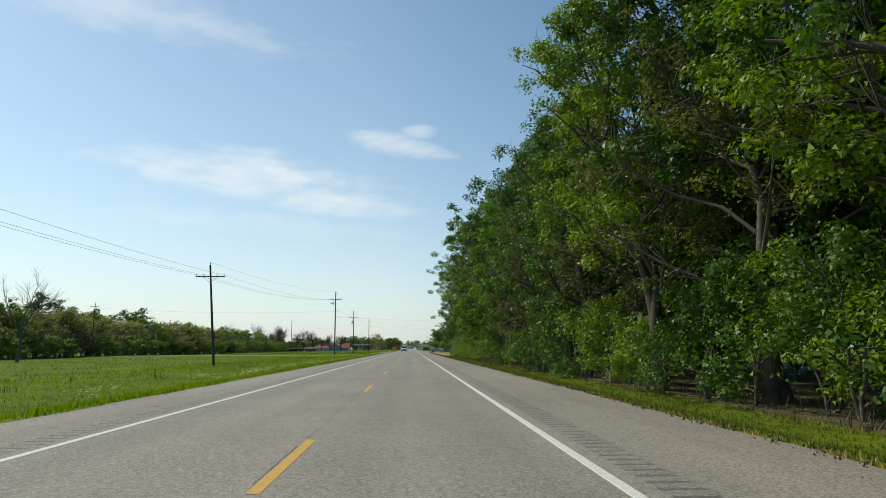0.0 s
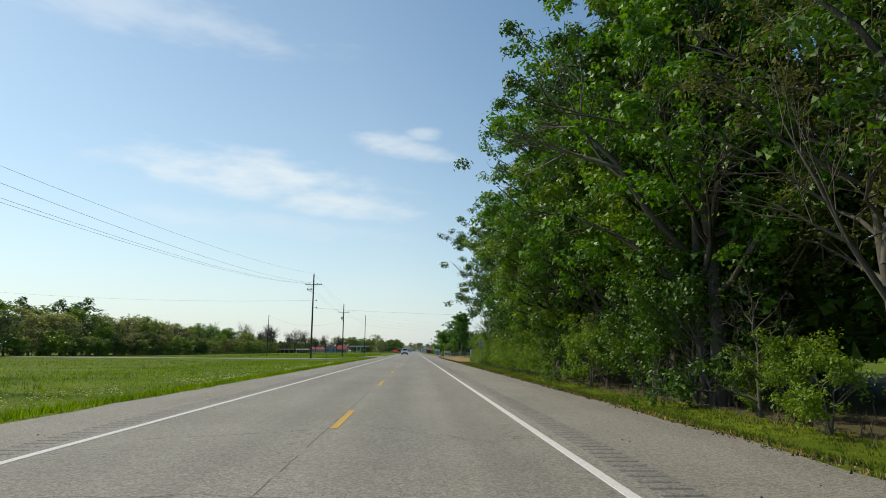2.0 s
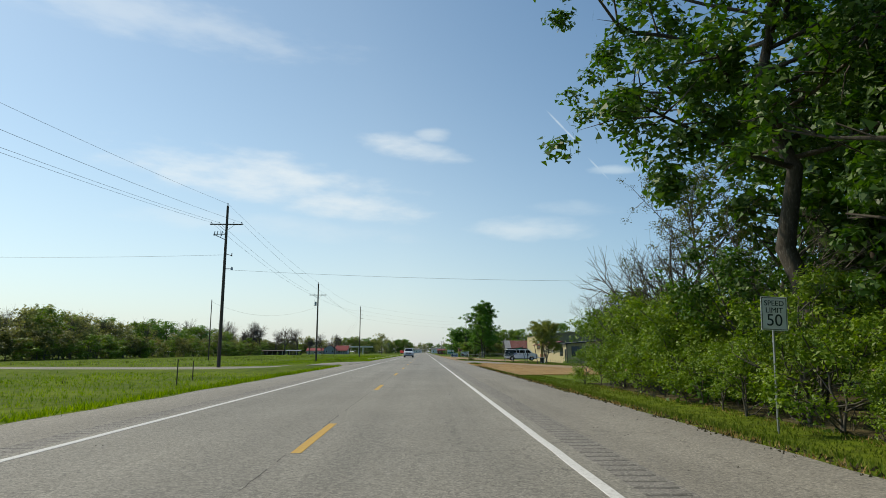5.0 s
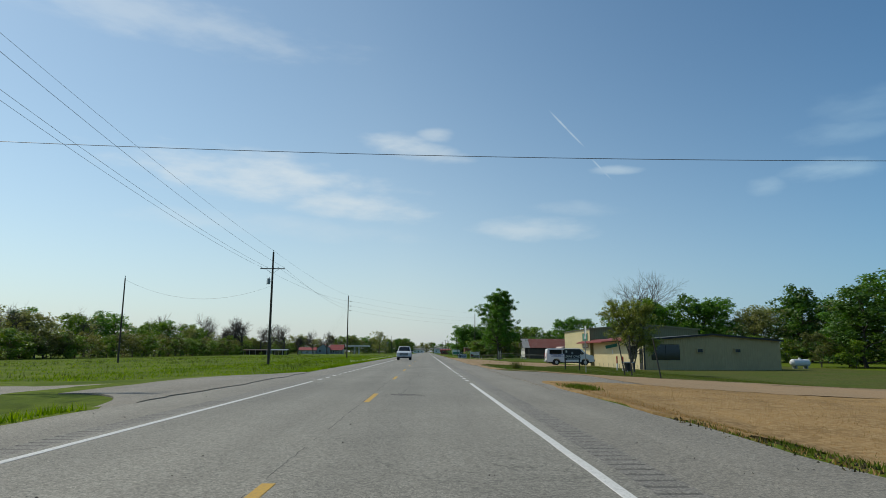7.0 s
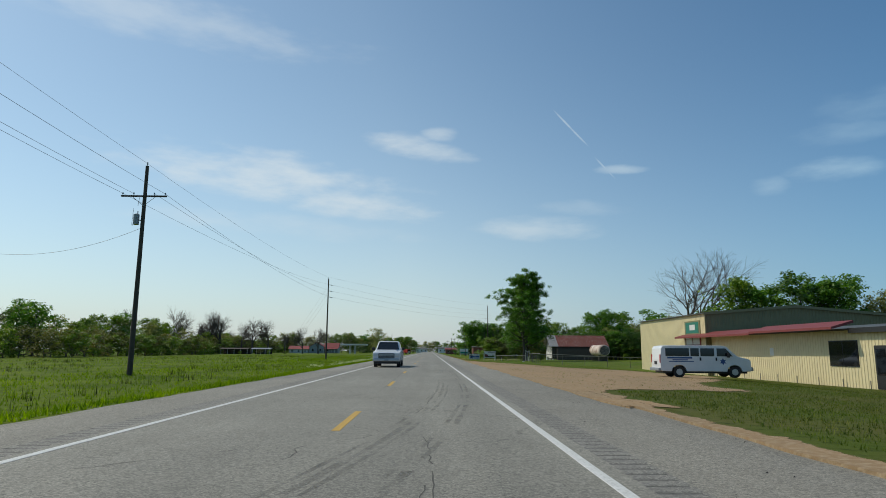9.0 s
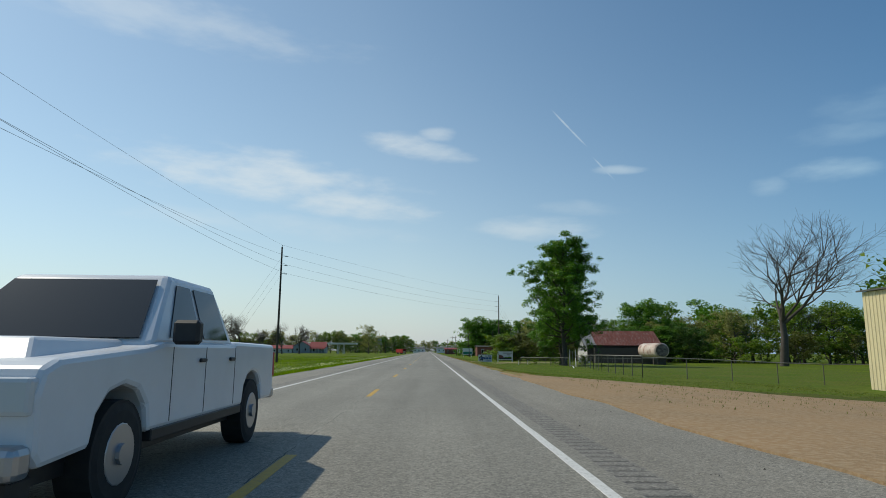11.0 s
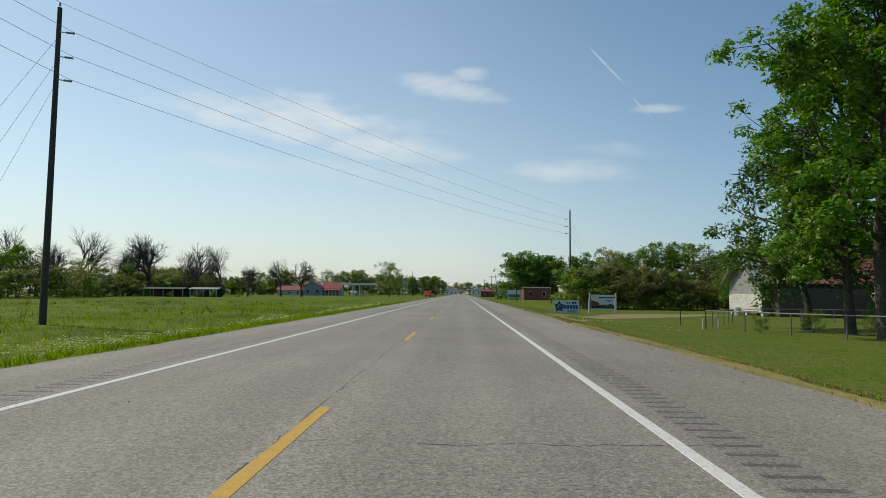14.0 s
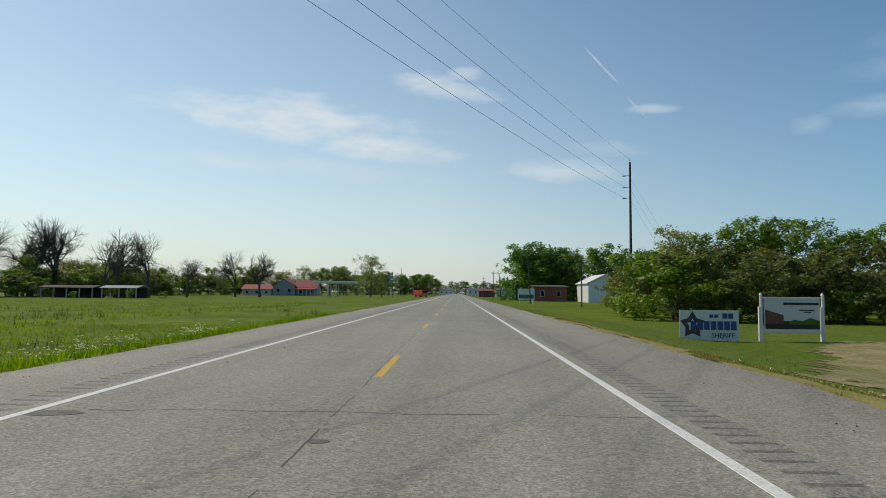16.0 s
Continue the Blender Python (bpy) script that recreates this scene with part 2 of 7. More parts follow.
M_TWIG = material("brown_thicket_twigs", (0.17, 0.125, 0.08), 0.92, second=(0.11, 0.085, 0.06), scale=4, spec=0.1)
M_BARK_DIM = material("brown_grey_twigs", (0.125, 0.108, 0.092), 0.92, second=(0.085, 0.072, 0.06), scale=4, spec=0.12)
M_LEAF = material("oak_leaves", (0.092, 0.182, 0.019), 0.5, second=(0.052, 0.112, 0.012), scale=0.3, island=0.3, backlit=(0.6, 0.75, 0.09), spec=0.25)
# darker leaf colour: the roadside wood's shade is put into it; dark trees share it
M_LEAF_DARK_SHADED = material("dark_and_shaded_leaves", (0.056, 0.110, 0.015), 0.5, second=(0.036, 0.074, 0.011), scale=0.3, island=0.35, backlit=(0.5, 0.65, 0.10), spec=0.25)
M_LEAF_LIGHT = material("spring_leaves", (0.128, 0.186, 0.020), 0.5, second=(0.072, 0.116, 0.014), scale=0.3, island=0.3, backlit=(0.65, 0.75, 0.12), spec=0.18)
M_LEAF_OLIVE = material("olive_leaves", (0.080, 0.095, 0.026), 0.6, second=(0.070, 0.070, 0.028), scale=0.6, island=0.35, backlit=(0.7, 0.75, 0.3), spec=0.1)
M_LEAF_MYRTLE = material("fresh_yellow_leaves", (0.19, 0.20, 0.035), 0.55, second=(0.13, 0.15, 0.03), scale=0.9, island=0.35, backlit=(0.5, 0.55, 0.2), spec=0.2)
M_VERGE = material("verge_grass", (0.080, 0.128, 0.012), 0.9, second=(0.100, 0.096, 0.026), scale=0.6, amount=0.5, island=0.35, backlit=(0.4, 0.5, 0.12), coords="World", spec=0.05)
M_LAWN = material("patchy_yard_grass", (0.066, 0.104, 0.010), 0.98, second=(0.115, 0.104, 0.034), scale=0.25, amount=0.5, third=(0.026, 0.044, 0.006), scale2=3.5, amount2=0.45, bump=0.8, bump_scale=30, coords="World", spec=0.1)
M_MOWN = material("mown_verge_lawn", (0.082, 0.150, 0.011), 0.98, second=(0.155, 0.160, 0.036), scale=0.3, amount=0.5, third=(0.030, 0.060, 0.006), scale2=5.0, amount2=0.65, bump=1.0, bump_scale=22, coords="World", spec=0.08)
M_MOWNBLADE = material("mown_verge_blades", (0.092, 0.166, 0.012), 0.88, second=(0.150, 0.165, 0.036), scale=0.3, amount=0.5, island=0.5, backlit=(0.4, 0.5, 0.2), coords="World", spec=0.05)
M_LAWNBLADE = material("yard_blades", (0.072, 0.118, 0.010), 0.88, second=(0.115, 0.108, 0.034), scale=0.22, amount=0.45, island=0.35, backlit=(0.4, 0.5, 0.2), coords="World", spec=0.05)
M_SAND = material("sandy_drive", (0.29, 0.225, 0.125), 0.95, second=(0.10, 0.135, 0.02), scale=0.6, amount=0.75, third=(0.42, 0.34, 0.22), scale2=6, amount2=0.4, bump=0.8, bump_scale=30, coords="World", spec=0.1)
M_THATCH = material("thin_thatch", (0.30, 0.25, 0.105), 0.95, second=(0.15, 0.17, 0.035), scale=1.1, amount=0.6, third=(0.36, 0.28, 0.16), scale2=9, amount2=0.4, bump=0.8, bump_scale=30, coords="World", spec=0.1)
M_FENCE = material("weathered_fence_pipe", (0.20, 0.185, 0.15), 0.6, 0.1, second=(0.13, 0.11, 0.085), scale=5)
M_RAIL = material("pale_fence_rail", (0.33, 0.315, 0.27), 0.55, 0.1, second=(0.22, 0.2, 0.17), scale=4)
M_WIREMESH = material("chain_link_wire", (0.16, 0.155, 0.135), 0.6, 0.3, second=(0.11, 0.09, 0.07), scale=5)
# pale budding leaves, lightened further to paint in distance haze
M_LEAF_BUD_HAZE = material("hazy_budding_leaves", (0.18, 0.19, 0.07), 0.7, second=(0.14, 0.135, 0.06), scale=0.6, island=0.4, backlit=(0.9, 0.95, 0.45), spec=0.08)
M_DRYSOIL = material("dry_straw_soil", (0.37, 0.235, 0.10), 0.95, second=(0.20, 0.125, 0.055), scale=0.7, amount=0.8, third=(0.44, 0.31, 0.16), scale2=6, amount2=0.6, bump=1.0, bump_scale=20, coords="World", spec=0.1)
M_LEAF_GOLD = material("budding_leaves", (0.16, 0.14, 0.03), 0.55, second=(0.10, 0.12, 0.03), scale=0.8, island=0.4, backlit=(0.6, 0.6, 0.3), spec=0.2)
M_POLE = material("pole_wood", (0.085, 0.068, 0.052), 0.9, second=(0.05, 0.04, 0.033), scale=3, third=(0.15, 0.13, 0.11), scale2=30, bump=0.5, bump_scale=30, stretch=(1, 1, 0.1))
M_WIRE = material("wire_metal", (0.10, 0.10, 0.105), 0.5, 0.6)
M_STEEL = material("galvanised_steel", (0.42, 0.43, 0.43), 0.45, 0.8, second=(0.3, 0.3, 0.3), scale=6)
M_GREYPAINT = material("grey_equipment", (0.30, 0.33, 0.35), 0.5, 0.2, second=(0.22, 0.24, 0.25), scale=6)
M_SIGNWHITE = material("sign_white", (0.72, 0.72, 0.70), 0.45, second=(0.6, 0.6, 0.57), scale=5)
M_BLACK = material("black_paint", (0.018, 0.018, 0.018), 0.5, second=(0.03, 0.03, 0.03), scale=8)
M_CREAM = material("cream_metal", (0.74, 0.63, 0.37), 0.5, 0.0, second=(0.66, 0.56, 0.34), scale=0.9, third=(0.5, 0.42, 0.26), scale2=5, amount2=0.1)
M_DRABGREEN = material("drab_green_metal", (0.24, 0.22, 0.11), 0.55, second=(0.20, 0.185, 0.095), scale=0.8)
# darker copy of the cream metal, with the shade on the walls painted in
M_CREAM_SHADED = material("shaded_cream_metal", (0.45, 0.36, 0.19), 0.55, second=(0.39, 0.31, 0.165), scale=0.9)
M_AWNING = material("red_awning", (0.235, 0.045, 0.04), 0.6, second=(0.18, 0.04, 0.036), scale=2)
M_ROOF = material("grey_roof", (0.12, 0.12, 0.105), 0.6, 0.2, second=(0.09, 0.09, 0.082), scale=1)
M_RUST = material("rusty_roof", (0.24, 0.06, 0.04), 0.8, 0.1, second=(0.13, 0.05, 0.038), scale=0.8, third=(0.36, 0.29, 0.26), scale2=1.8, amount2=0.4, bump=0.3, bump_scale=8, stretch=(2.2, 0.35, 1))
M_STAIN = material("dark_rust_plate", (0.34, 0.27, 0.23), 0.75, second=(0.10, 0.05, 0.04), scale=1.3, amount=0.9, third=(0.03, 0.022, 0.02), scale2=1.9, amount2=0.6)
M_TANK = material("rusty_white_tank", (0.70, 0.67, 0.61), 0.6, second=(0.52, 0.34, 0.25), scale=0.6, amount=0.45, third=(0.22, 0.065, 0.042), scale2=0.9, amount2=0.5, bump=0.2, bump_scale=9)
M_GLASS = material("dark_glass", (0.012, 0.014, 0.016), 0.06, spec=0.6)
M_SHEET = material("dull_grey_sheet", (0.36, 0.365, 0.35), 0.65, 0.2, second=(0.27, 0.265, 0.25), scale=0.9, third=(0.2, 0.15, 0.11), scale2=3, amount2=0.35, bump=0.2, bump_scale=6)
M_WHITEWALL = material("weathered_white_boards", (0.68, 0.67, 0.62), 0.7, second=(0.50, 0.48, 0.43), scale=1.2, third=(0.24, 0.20, 0.16), scale2=4, amount2=0.45, bump=0.3, bump_scale=10)
M_BRICK = material("far_brick", (0.20, 0.075, 0.055), 0.85, second=(0.15, 0.06, 0.045), scale=3)
M_REDROOF = material("red_sheet_roof", (0.30, 0.045, 0.04), 0.6, second=(0.24, 0.045, 0.04), scale=1)
M_CARWHITE = material("white_car_paint", (0.74, 0.75, 0.76), 0.25, second=(0.68, 0.69, 0.7), scale=2, spec=0.5)
M_RUBBER = material("tyre_rubber", (0.02, 0.02, 0.02), 0.85, second=(0.035, 0.033, 0.03), scale=10)
M_RIM = material("wheel_metal", (0.45, 0.45, 0.46), 0.35, 0.8)
M_BLUE = material("blue_print", (0.03, 0.07, 0.22), 0.5)
M_REDPAINT = material("red_paint", (0.45, 0.03, 0.025), 0.5, second=(0.38, 0.03, 0.025), scale=5)
M_LAMPGLASS = material("lamp_glass", (0.6, 0.62, 0.62), 0.1, spec=0.6)
M_TEAL = material("teal_panel", (0.02, 0.20, 0.14), 0.5, second=(0.02, 0.15, 0.11), scale=4)
M_WOODPOST = material("weathered_post", (0.10, 0.085, 0.07), 0.9, second=(0.06, 0.05, 0.045), scale=6, bump=0.4)
M_GREENSIGN = material("green_paint", (0.02, 0.13, 0.07), 0.5)
M_WEED = material("brown_green_weeds", (0.085, 0.095, 0.022), 0.85, second=(0.06, 0.085, 0.018), scale=0.5, island=0.5, coords="World", spec=0.08)
M_FLOWER = material("cream_petals", (0.86, 0.80, 0.50), 0.7, island=0.1, backlit=(0.25, 0.24, 0.15))


# ---- helpers ----
def mesh_from(name, verts, faces, mats):
    me = bpy.data.meshes.new(name)
    me.from_pydata([tuple(v) for v in verts], [], [tuple(f) for f in faces])
    for m in mats if isinstance(mats, (list, tuple)) else [mats]:
        me.materials.append(m)
    me.update()
    return me


def thing(name, x, y, z, label, category, group="", turn=0.0):
    ob = new(name)
    ob.empty_display_size = 0.2
    ob.matrix_basis = pose(x, y, z, 0, 0, turn)
    return tagged(ob, label, category, group)


def part(name, bm, mat, parent, label=""):
    """Links a bmesh or a mesh as one object under a thing or a part; its coordinates are the parent's own."""
    if isinstance(bm, bmesh.types.BMesh):
        bmesh.ops.recalc_face_normals(bm, faces=bm.faces)
        me = bpy.data.meshes.new(name)
        bm.to_mesh(me)
        bm.free()
        me.materials.append(mat)
    else:
        me = bm
    ob = new(name, me)
    ob.parent = parent
    if label:
        ob["label"] = label
    return ob


def block(x0, x1, y0, y1, z0, z1, bevel=0.0, seg=1, m=None):
    bm = bmesh.new()
    bmesh.ops.create_cube(bm, size=1, matrix=Matrix.Translation(((x0 + x1) / 2, (y0 + y1) / 2, (z0 + z1) / 2)) @ Matrix.Diagonal((x1 - x0, y1 - y0, z1 - z0, 1)))
    if bevel:
        bmesh.ops.bevel(bm, geom=bm.edges[:], offset=bevel, segments=seg, affect="EDGES", profile=0.5)
    if m:
        bm.transform(m)
    return bm


def rod(a, b, r0, r1=None, sides=10):
    a, b = Vector(a), Vector(b)
    bm = bmesh.new()
    d = b - a
    bmesh.ops.create_cone(bm, cap_ends=True, segments=sides, radius1=r0, radius2=r0 if r1 is None else r1, depth=d.length,
                          matrix=Matrix.Translation((a + b) / 2) @ d.to_track_quat("Z", "Y").to_matrix().to_4x4())
    return bm


def slab(outline, y0, y1, axis="y", bevel=0.0):
    """A closed outline of (a, b) pairs pulled from y0 to y1: axis y puts them in x, z; axis x in y, z; axis z in x, y."""
    put = {"y": lambda a, b, c: (a, c, b), "x": lambda a, b, c: (c, a, b), "z": lambda a, b, c: (a, b, c)}[axis]
    bm = bmesh.new()
    rows = [[bm.verts.new(put(a, b, c)) for a, b in outline] for c in (y0, y1)]
    k = len(outline)
    bm.faces.new(rows[0])
    bm.faces.new(rows[1][::-1])
    for i in range(k):
        bm.faces.new((rows[0][i], rows[1][i], rows[1][(i + 1) % k], rows[0][(i + 1) % k]))
    bmesh.ops.recalc_face_normals(bm, faces=bm.faces)
    if bevel:
        bmesh.ops.bevel(bm, geom=bm.edges[:], offset=bevel, segments=2, affect="EDGES", profile=0.5)
    return bm


def merged(*bms):
    out = bmesh.new()
    for b in bms:
        me = bpy.data.meshes.new("tmp")
        b.to_mesh(me)
        b.free()
        out.from_mesh(me)
        bpy.data.meshes.remove(me)
    return out


def words(text, size, mat, parent, m, name="lettering"):
    cu = bpy.data.curves.new(name, "FONT")
    cu.body, cu.size, cu.extrude, cu.align_x, cu.align_y = text, size, 0.003, "CENTER", "CENTER"
    ob = bpy.data.objects.new(name, cu)
    me = bpy.data.meshes.new_from_object(ob)
    bpy.data.objects.remove(ob)
    me.transform(m)
    me.materials.clear()
    me.materials.append(mat)
    return part(name, me, mat, parent)


FACING = pose(0, 0, 0, 90, 0, 0)  # turns flat lettering to face the coming traffic


def smooth(a, b, v):
    u = min(1.0, max(0.0, (v - a) / (b - a)))
    return u * u * (3 - 2 * u)


EDGE_R, EDGE_L = 5.9, -5.4


def ground_z(x, y):
    """Height of the land: the road stands a little above the fields."""
    n = 0.10 * (noise.noise((x * 0.05, y * 0.04, 0.0))) + 0.03 * noise.noise((x * 0.3, y * 0.3, 3.0))
    if x > 0:
        flat = smooth(160, 172, y) * (1 - smooth(258, 300, y))
        d = x - EDGE_R
        a = -0.62 * smooth(-0.2, 3.4, d)
        b = -0.60 * smooth(0.0, 14.0, d) - 0.40 * smooth(13, 22, d)
        z = a * (1 - flat) + b * flat
        z -= 0.5 * smooth(300, 360, y) * smooth(3, 9, d)
    else:
        d = EDGE_L - x
        flat = smooth(160, 167, y) * (1 - smooth(182, 190, y))
        z = (-0.72 * smooth(-0.2, 5.0, d)) * (1 - flat) - 0.5 * smooth(0, 14, d) * flat
    near = smooth(0.0, 3.0, d)
    far = smooth(250, 600, abs(x))
    return z + n * near * (1 - far) - 0.02


# ---- ground and road ----
def spaced(*marks):
    out = []
    for a, b, s in marks:
        k = max(1, round((b - a) / s))
        out += [a + (b - a) * i / k for i in range(k)]
    return out + [marks[-1][1]]


def sheet(name, xs, ys, height, mat, parent=None, skip=None):
    verts = [(x, y, height(x, y)) for y in ys for x in xs]
    w = len(xs)
    faces = [(j * w + i, j * w + i + 1, (j + 1) * w + i + 1, (j + 1) * w + i) for j in range(len(ys) - 1) for i in range(w - 1) if not (skip and skip(i, j))]
    me = mesh_from(name, verts, faces, mat)
    for p in me.polygons:
        p.use_smooth = True
    ob = new(name, me)
    ob.parent = parent
    return ob


Y0, Y1 = -60.0, 1500.0
gx = spaced((-3000, -300, 300), (-300, -60, 24), (-60, -14, 3), (-14, EDGE_L - 0.3, 0.7), (EDGE_L - 0.3, EDGE_R + 0.3, 3.9), (EDGE_R + 0.3, 14, 0.7), (14, 60, 3), (60, 300, 24), (300, 3000, 300))
gy = spaced((-400, -60, 60), (-60, 160, 5), (160, 300, 2.5), (300, 420, 5), (420, 800, 25), (800, 4000, 400))
ground = sheet("ground", gx, gy, lambda x, y: ground_z(x, y) if not EDGE_L < x < EDGE_R else -0.25, M_GRASS_GROUND)
tagged(ground, "flat green roadside meadow with weeds", "ground", kind="structure")

road = new("road")
tagged(road, "worn grey two-lane asphalt highway with paved shoulders", "road", kind="structure")
ys_road = spaced((Y0, 420, 4), (420, Y1, 40))


def lane(name, x0, x1, mat, y0=Y0, y1=Y1):
    ys = [y for y in ys_road if y0 < y < y1]
    return sheet(name, spaced((x0, x1, 0.6)), [y0, *ys, y1], lambda x, y: 0.0, mat, road)


lane("carriageway", -3.30, 3.36, M_ROAD)


def ragged(side, y, seed):
    """The uneven rim of the paving."""
    return side + 0.16 * noise.noise((y * 0.35, seed, 0)) + 0.06 * noise.noise((y * 1.7, seed, 5))


def shoulder(name, inner, outer, seed):
    ys = spaced((Y0, 420, 0.8), (420, Y1, 40))
    verts, faces = [], []
    for y in ys:
        rim = ragged(outer, y, seed)
        s = 1 if outer > 0 else -1
        verts += [(inner, y, 0.0), ((inner + rim) / 2, y, 0.0), (rim, y, -0.012), (rim + 0.05 * s, y, -0.12)]
    for j in range(len(ys) - 1):
        for i in range(3):
            a = j * 4 + i
            faces.append((a, a + 1, a + 5, a + 4))
    me = mesh_from(name, verts, faces, M_SHOULDER)
    part(name, me, M_SHOULDER, road)


shoulder("shoulder", 3.80, EDGE_R, 1.0)
shoulder("shoulder", -3.72, EDGE_L, 2.0)


def rumble(x0, x1, spans):
    """A milled strip: a groove every 0.28 m, 12 mm deep."""
    verts, faces, dark = [], [], []

    def row(y, z):
        verts.extend([(x0, y, 0.0), (x0 + 0.03, y, z), (x1 - 0.03, y, z), (x1, y, 0.0)])

    for y0, y1, cut in spans:
        first = len(verts) // 4
        if not cut:
            for y in (y0, y1):
                row(y, 0.0)
        else:
            for i in range(int((y1 - y0) / 0.28)):
                y = y0 + i * 0.28
                for dy, z in ((0, 0.0), (0.02, -0.006), (0.095, -0.006), (0.12, 0.0)):
                    row(y + dy, z)
            row(y1, 0.0)
        for j in range(first, len(verts) // 4 - 1):
            for i in range(3):
                a = j * 4 + i
                faces.append((a, a + 1, a + 5, a + 4))
                # sunken faces get the colour with dirt and shade in it
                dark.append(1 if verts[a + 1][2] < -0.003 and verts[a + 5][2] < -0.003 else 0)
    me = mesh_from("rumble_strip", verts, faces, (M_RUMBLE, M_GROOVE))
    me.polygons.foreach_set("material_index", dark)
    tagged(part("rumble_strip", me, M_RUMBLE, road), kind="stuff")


rumble(3.36, 3.80, [(Y0, -20, False), (-20, 170, True), (170, 192, False), (192, 390, True), (390, Y1, False)])
rumble(-3.72, -3.30, [(Y0, -10, False), (-10, 164, True), (164, 196, False), (196, 390, True), (390, Y1, False)])


def stripe(name, x0, x1, y0, y1, mat, wob=0.008):
    k = max(2, int((y1 - y0) / 0.5))
    verts, faces = [], []
    for i in range(k + 1):
        y = y0 + (y1 - y0) * i / k
        d = wob * noise.noise((x0, y * 0.9, 7))
        verts += [(x0 + d, y, 0.0005), (x0 + d + 0.004, y, 0.004), (x1 + d - 0.004, y, 0.004), (x1 + d, y, 0.0005)]
    for i in range(k):
        for j in range(3):
            a = i * 4 + j
            faces.append((a, a + 1, a + 5, a + 4))
    return mesh_from(name, verts, faces, mat)


CYCLE, DASH = 12.19, 3.05
dash_mesh = stripe("centre_dash", -0.065, 0.065, -DASH, 0, M_YELLOW)
for k in range(-4, 60):
    d = part("centre_dash", dash_mesh, M_YELLOW, road)
    d.location = (0, 8.07 + CYCLE * k, 0)
for x, spans in ((3.1, ((Y0, 172.4), (190.9, Y1))), (-3.1, ((Y0, 173.6), (192.6, Y1)))):
    for y0, y1 in spans:
        part("edge_line", stripe("edge_line", x - 0.06, x + 0.06, y0, min(y1, 700), M_WHITE_LINE), M_WHITE_LINE, road)
short = stripe("short_dash", -0.07, 0.07, 0, 0.75, M_WHITE_LINE)
for x, y in [(3.1, 174.3 + 2.05 * i) for i in range(8)] + [(-3.1, 175.2 + 2.05 * i) for i in range(8)]:
    part("short_dash", short, M_WHITE_LINE, road).location = (x, y, 0)


def ragged_rim(mat):
    """Lets the land show through towards a patch's rim, in tufts and crumbs."""
    n, l = mat.node_tree.nodes, mat.node_tree.links
    at = n.new("ShaderNodeAttribute")
    at.attribute_name = "rim"
    t = n.new("ShaderNodeTexNoise")
    t.inputs["Scale"].default_value, t.inputs["Detail"].default_value, t.inputs["Roughness"].default_value = 1.1, 9, 0.68
    l.new(n.new("ShaderNodeNewGeometry").outputs["Position"], t.inputs[0])
    m1 = n.new("ShaderNodeMath")
    m1.operation = "MULTIPLY_ADD"
    m1.inputs[1].default_value, m1.inputs[2].default_value = 0.62, 0.18
    l.new(at.outputs["Fac"], m1.inputs[0])
    m2 = n.new("ShaderNodeMath")
    m2.operation = "SUBTRACT"
    l.new(m1.outputs[0], m2.inputs[0])
    l.new(t.outputs[0], m2.inputs[1])
    r = n.new("ShaderNodeMapRange")
    r.inputs[1].default_value, r.inputs[2].default_value = -0.02, 0.05
    l.new(m2.outputs[0], r.inputs[0])
    l.new(r.outputs[0], n["Principled BSDF"].inputs["Alpha"])


for mat in (M_DIRT, M_SAND, M_THATCH, M_DRYSOIL):
    ragged_rim(mat)


def patch(name, outline_l, outline_r, y0, y1, mat, lift, label, category, step=1.0, amp=0.5, soft=1.0, sunk=0.0):
    """A sheet between two edges that follow y, with a ragged rim, lying on the land."""
    ys = spaced((y0, y1, step))
    ys = [ys[0] - 0.02, *ys, ys[-1] + 0.02]
    verts, faces, rim = [], [], []
    for j, y in enumerate(ys):
        a, b = outline_l(y), outline_r(y)
        k = 22
        a += amp * noise.noise((y * 0.4, a * 0.05, 1)) * 0.6
        b += amp * (noise.noise((y * 0.4, b * 0.05, 2)) + 0.4 * noise.noise((y * 1.3, b * 0.05, 6)))
        for i in range(-1, k + 2):
            u = min(1, max(0, i / k)) ** 1.6
            x = a + (b - a) * u
            end = j in (0, 1, len(ys) - 2, len(ys) - 1)
            yy = y + amp * 0.6 * noise.noise((x * 0.4, y0, 4)) if end else y
            down = 0.25 if i in (-1, k + 1) or j in (0, len(ys) - 1) else 0.0
            verts.append((x, yy, ground_z(x, yy) + lift - down - sunk * max(0.0, 1 - min(y - y0, y1 - y) / 1.6)))
            inner = 9.0 if a < 6.3 else (x - a) / (1.2 * soft)
            rim.append(max(0.0, min(1.0, inner, (b - x) / (soft * min(1.6, max(0.5, 0.5 * (b - a)))), (y - y0) / (1.5 * soft), (y1 - y) / (1.5 * soft))))
    k += 2
    for j in range(len(ys) - 1):
        for i in range(k):
            a = j * (k + 1) + i
            faces.append((a, a + 1, a + k + 2, a + k + 1))
    me = mesh_from(name, verts, faces, mat)
    me.attributes.new("rim", "FLOAT", "POINT").data.foreach_set("value", rim)
    return tagged(new(name, me), label, category, kind="structure")


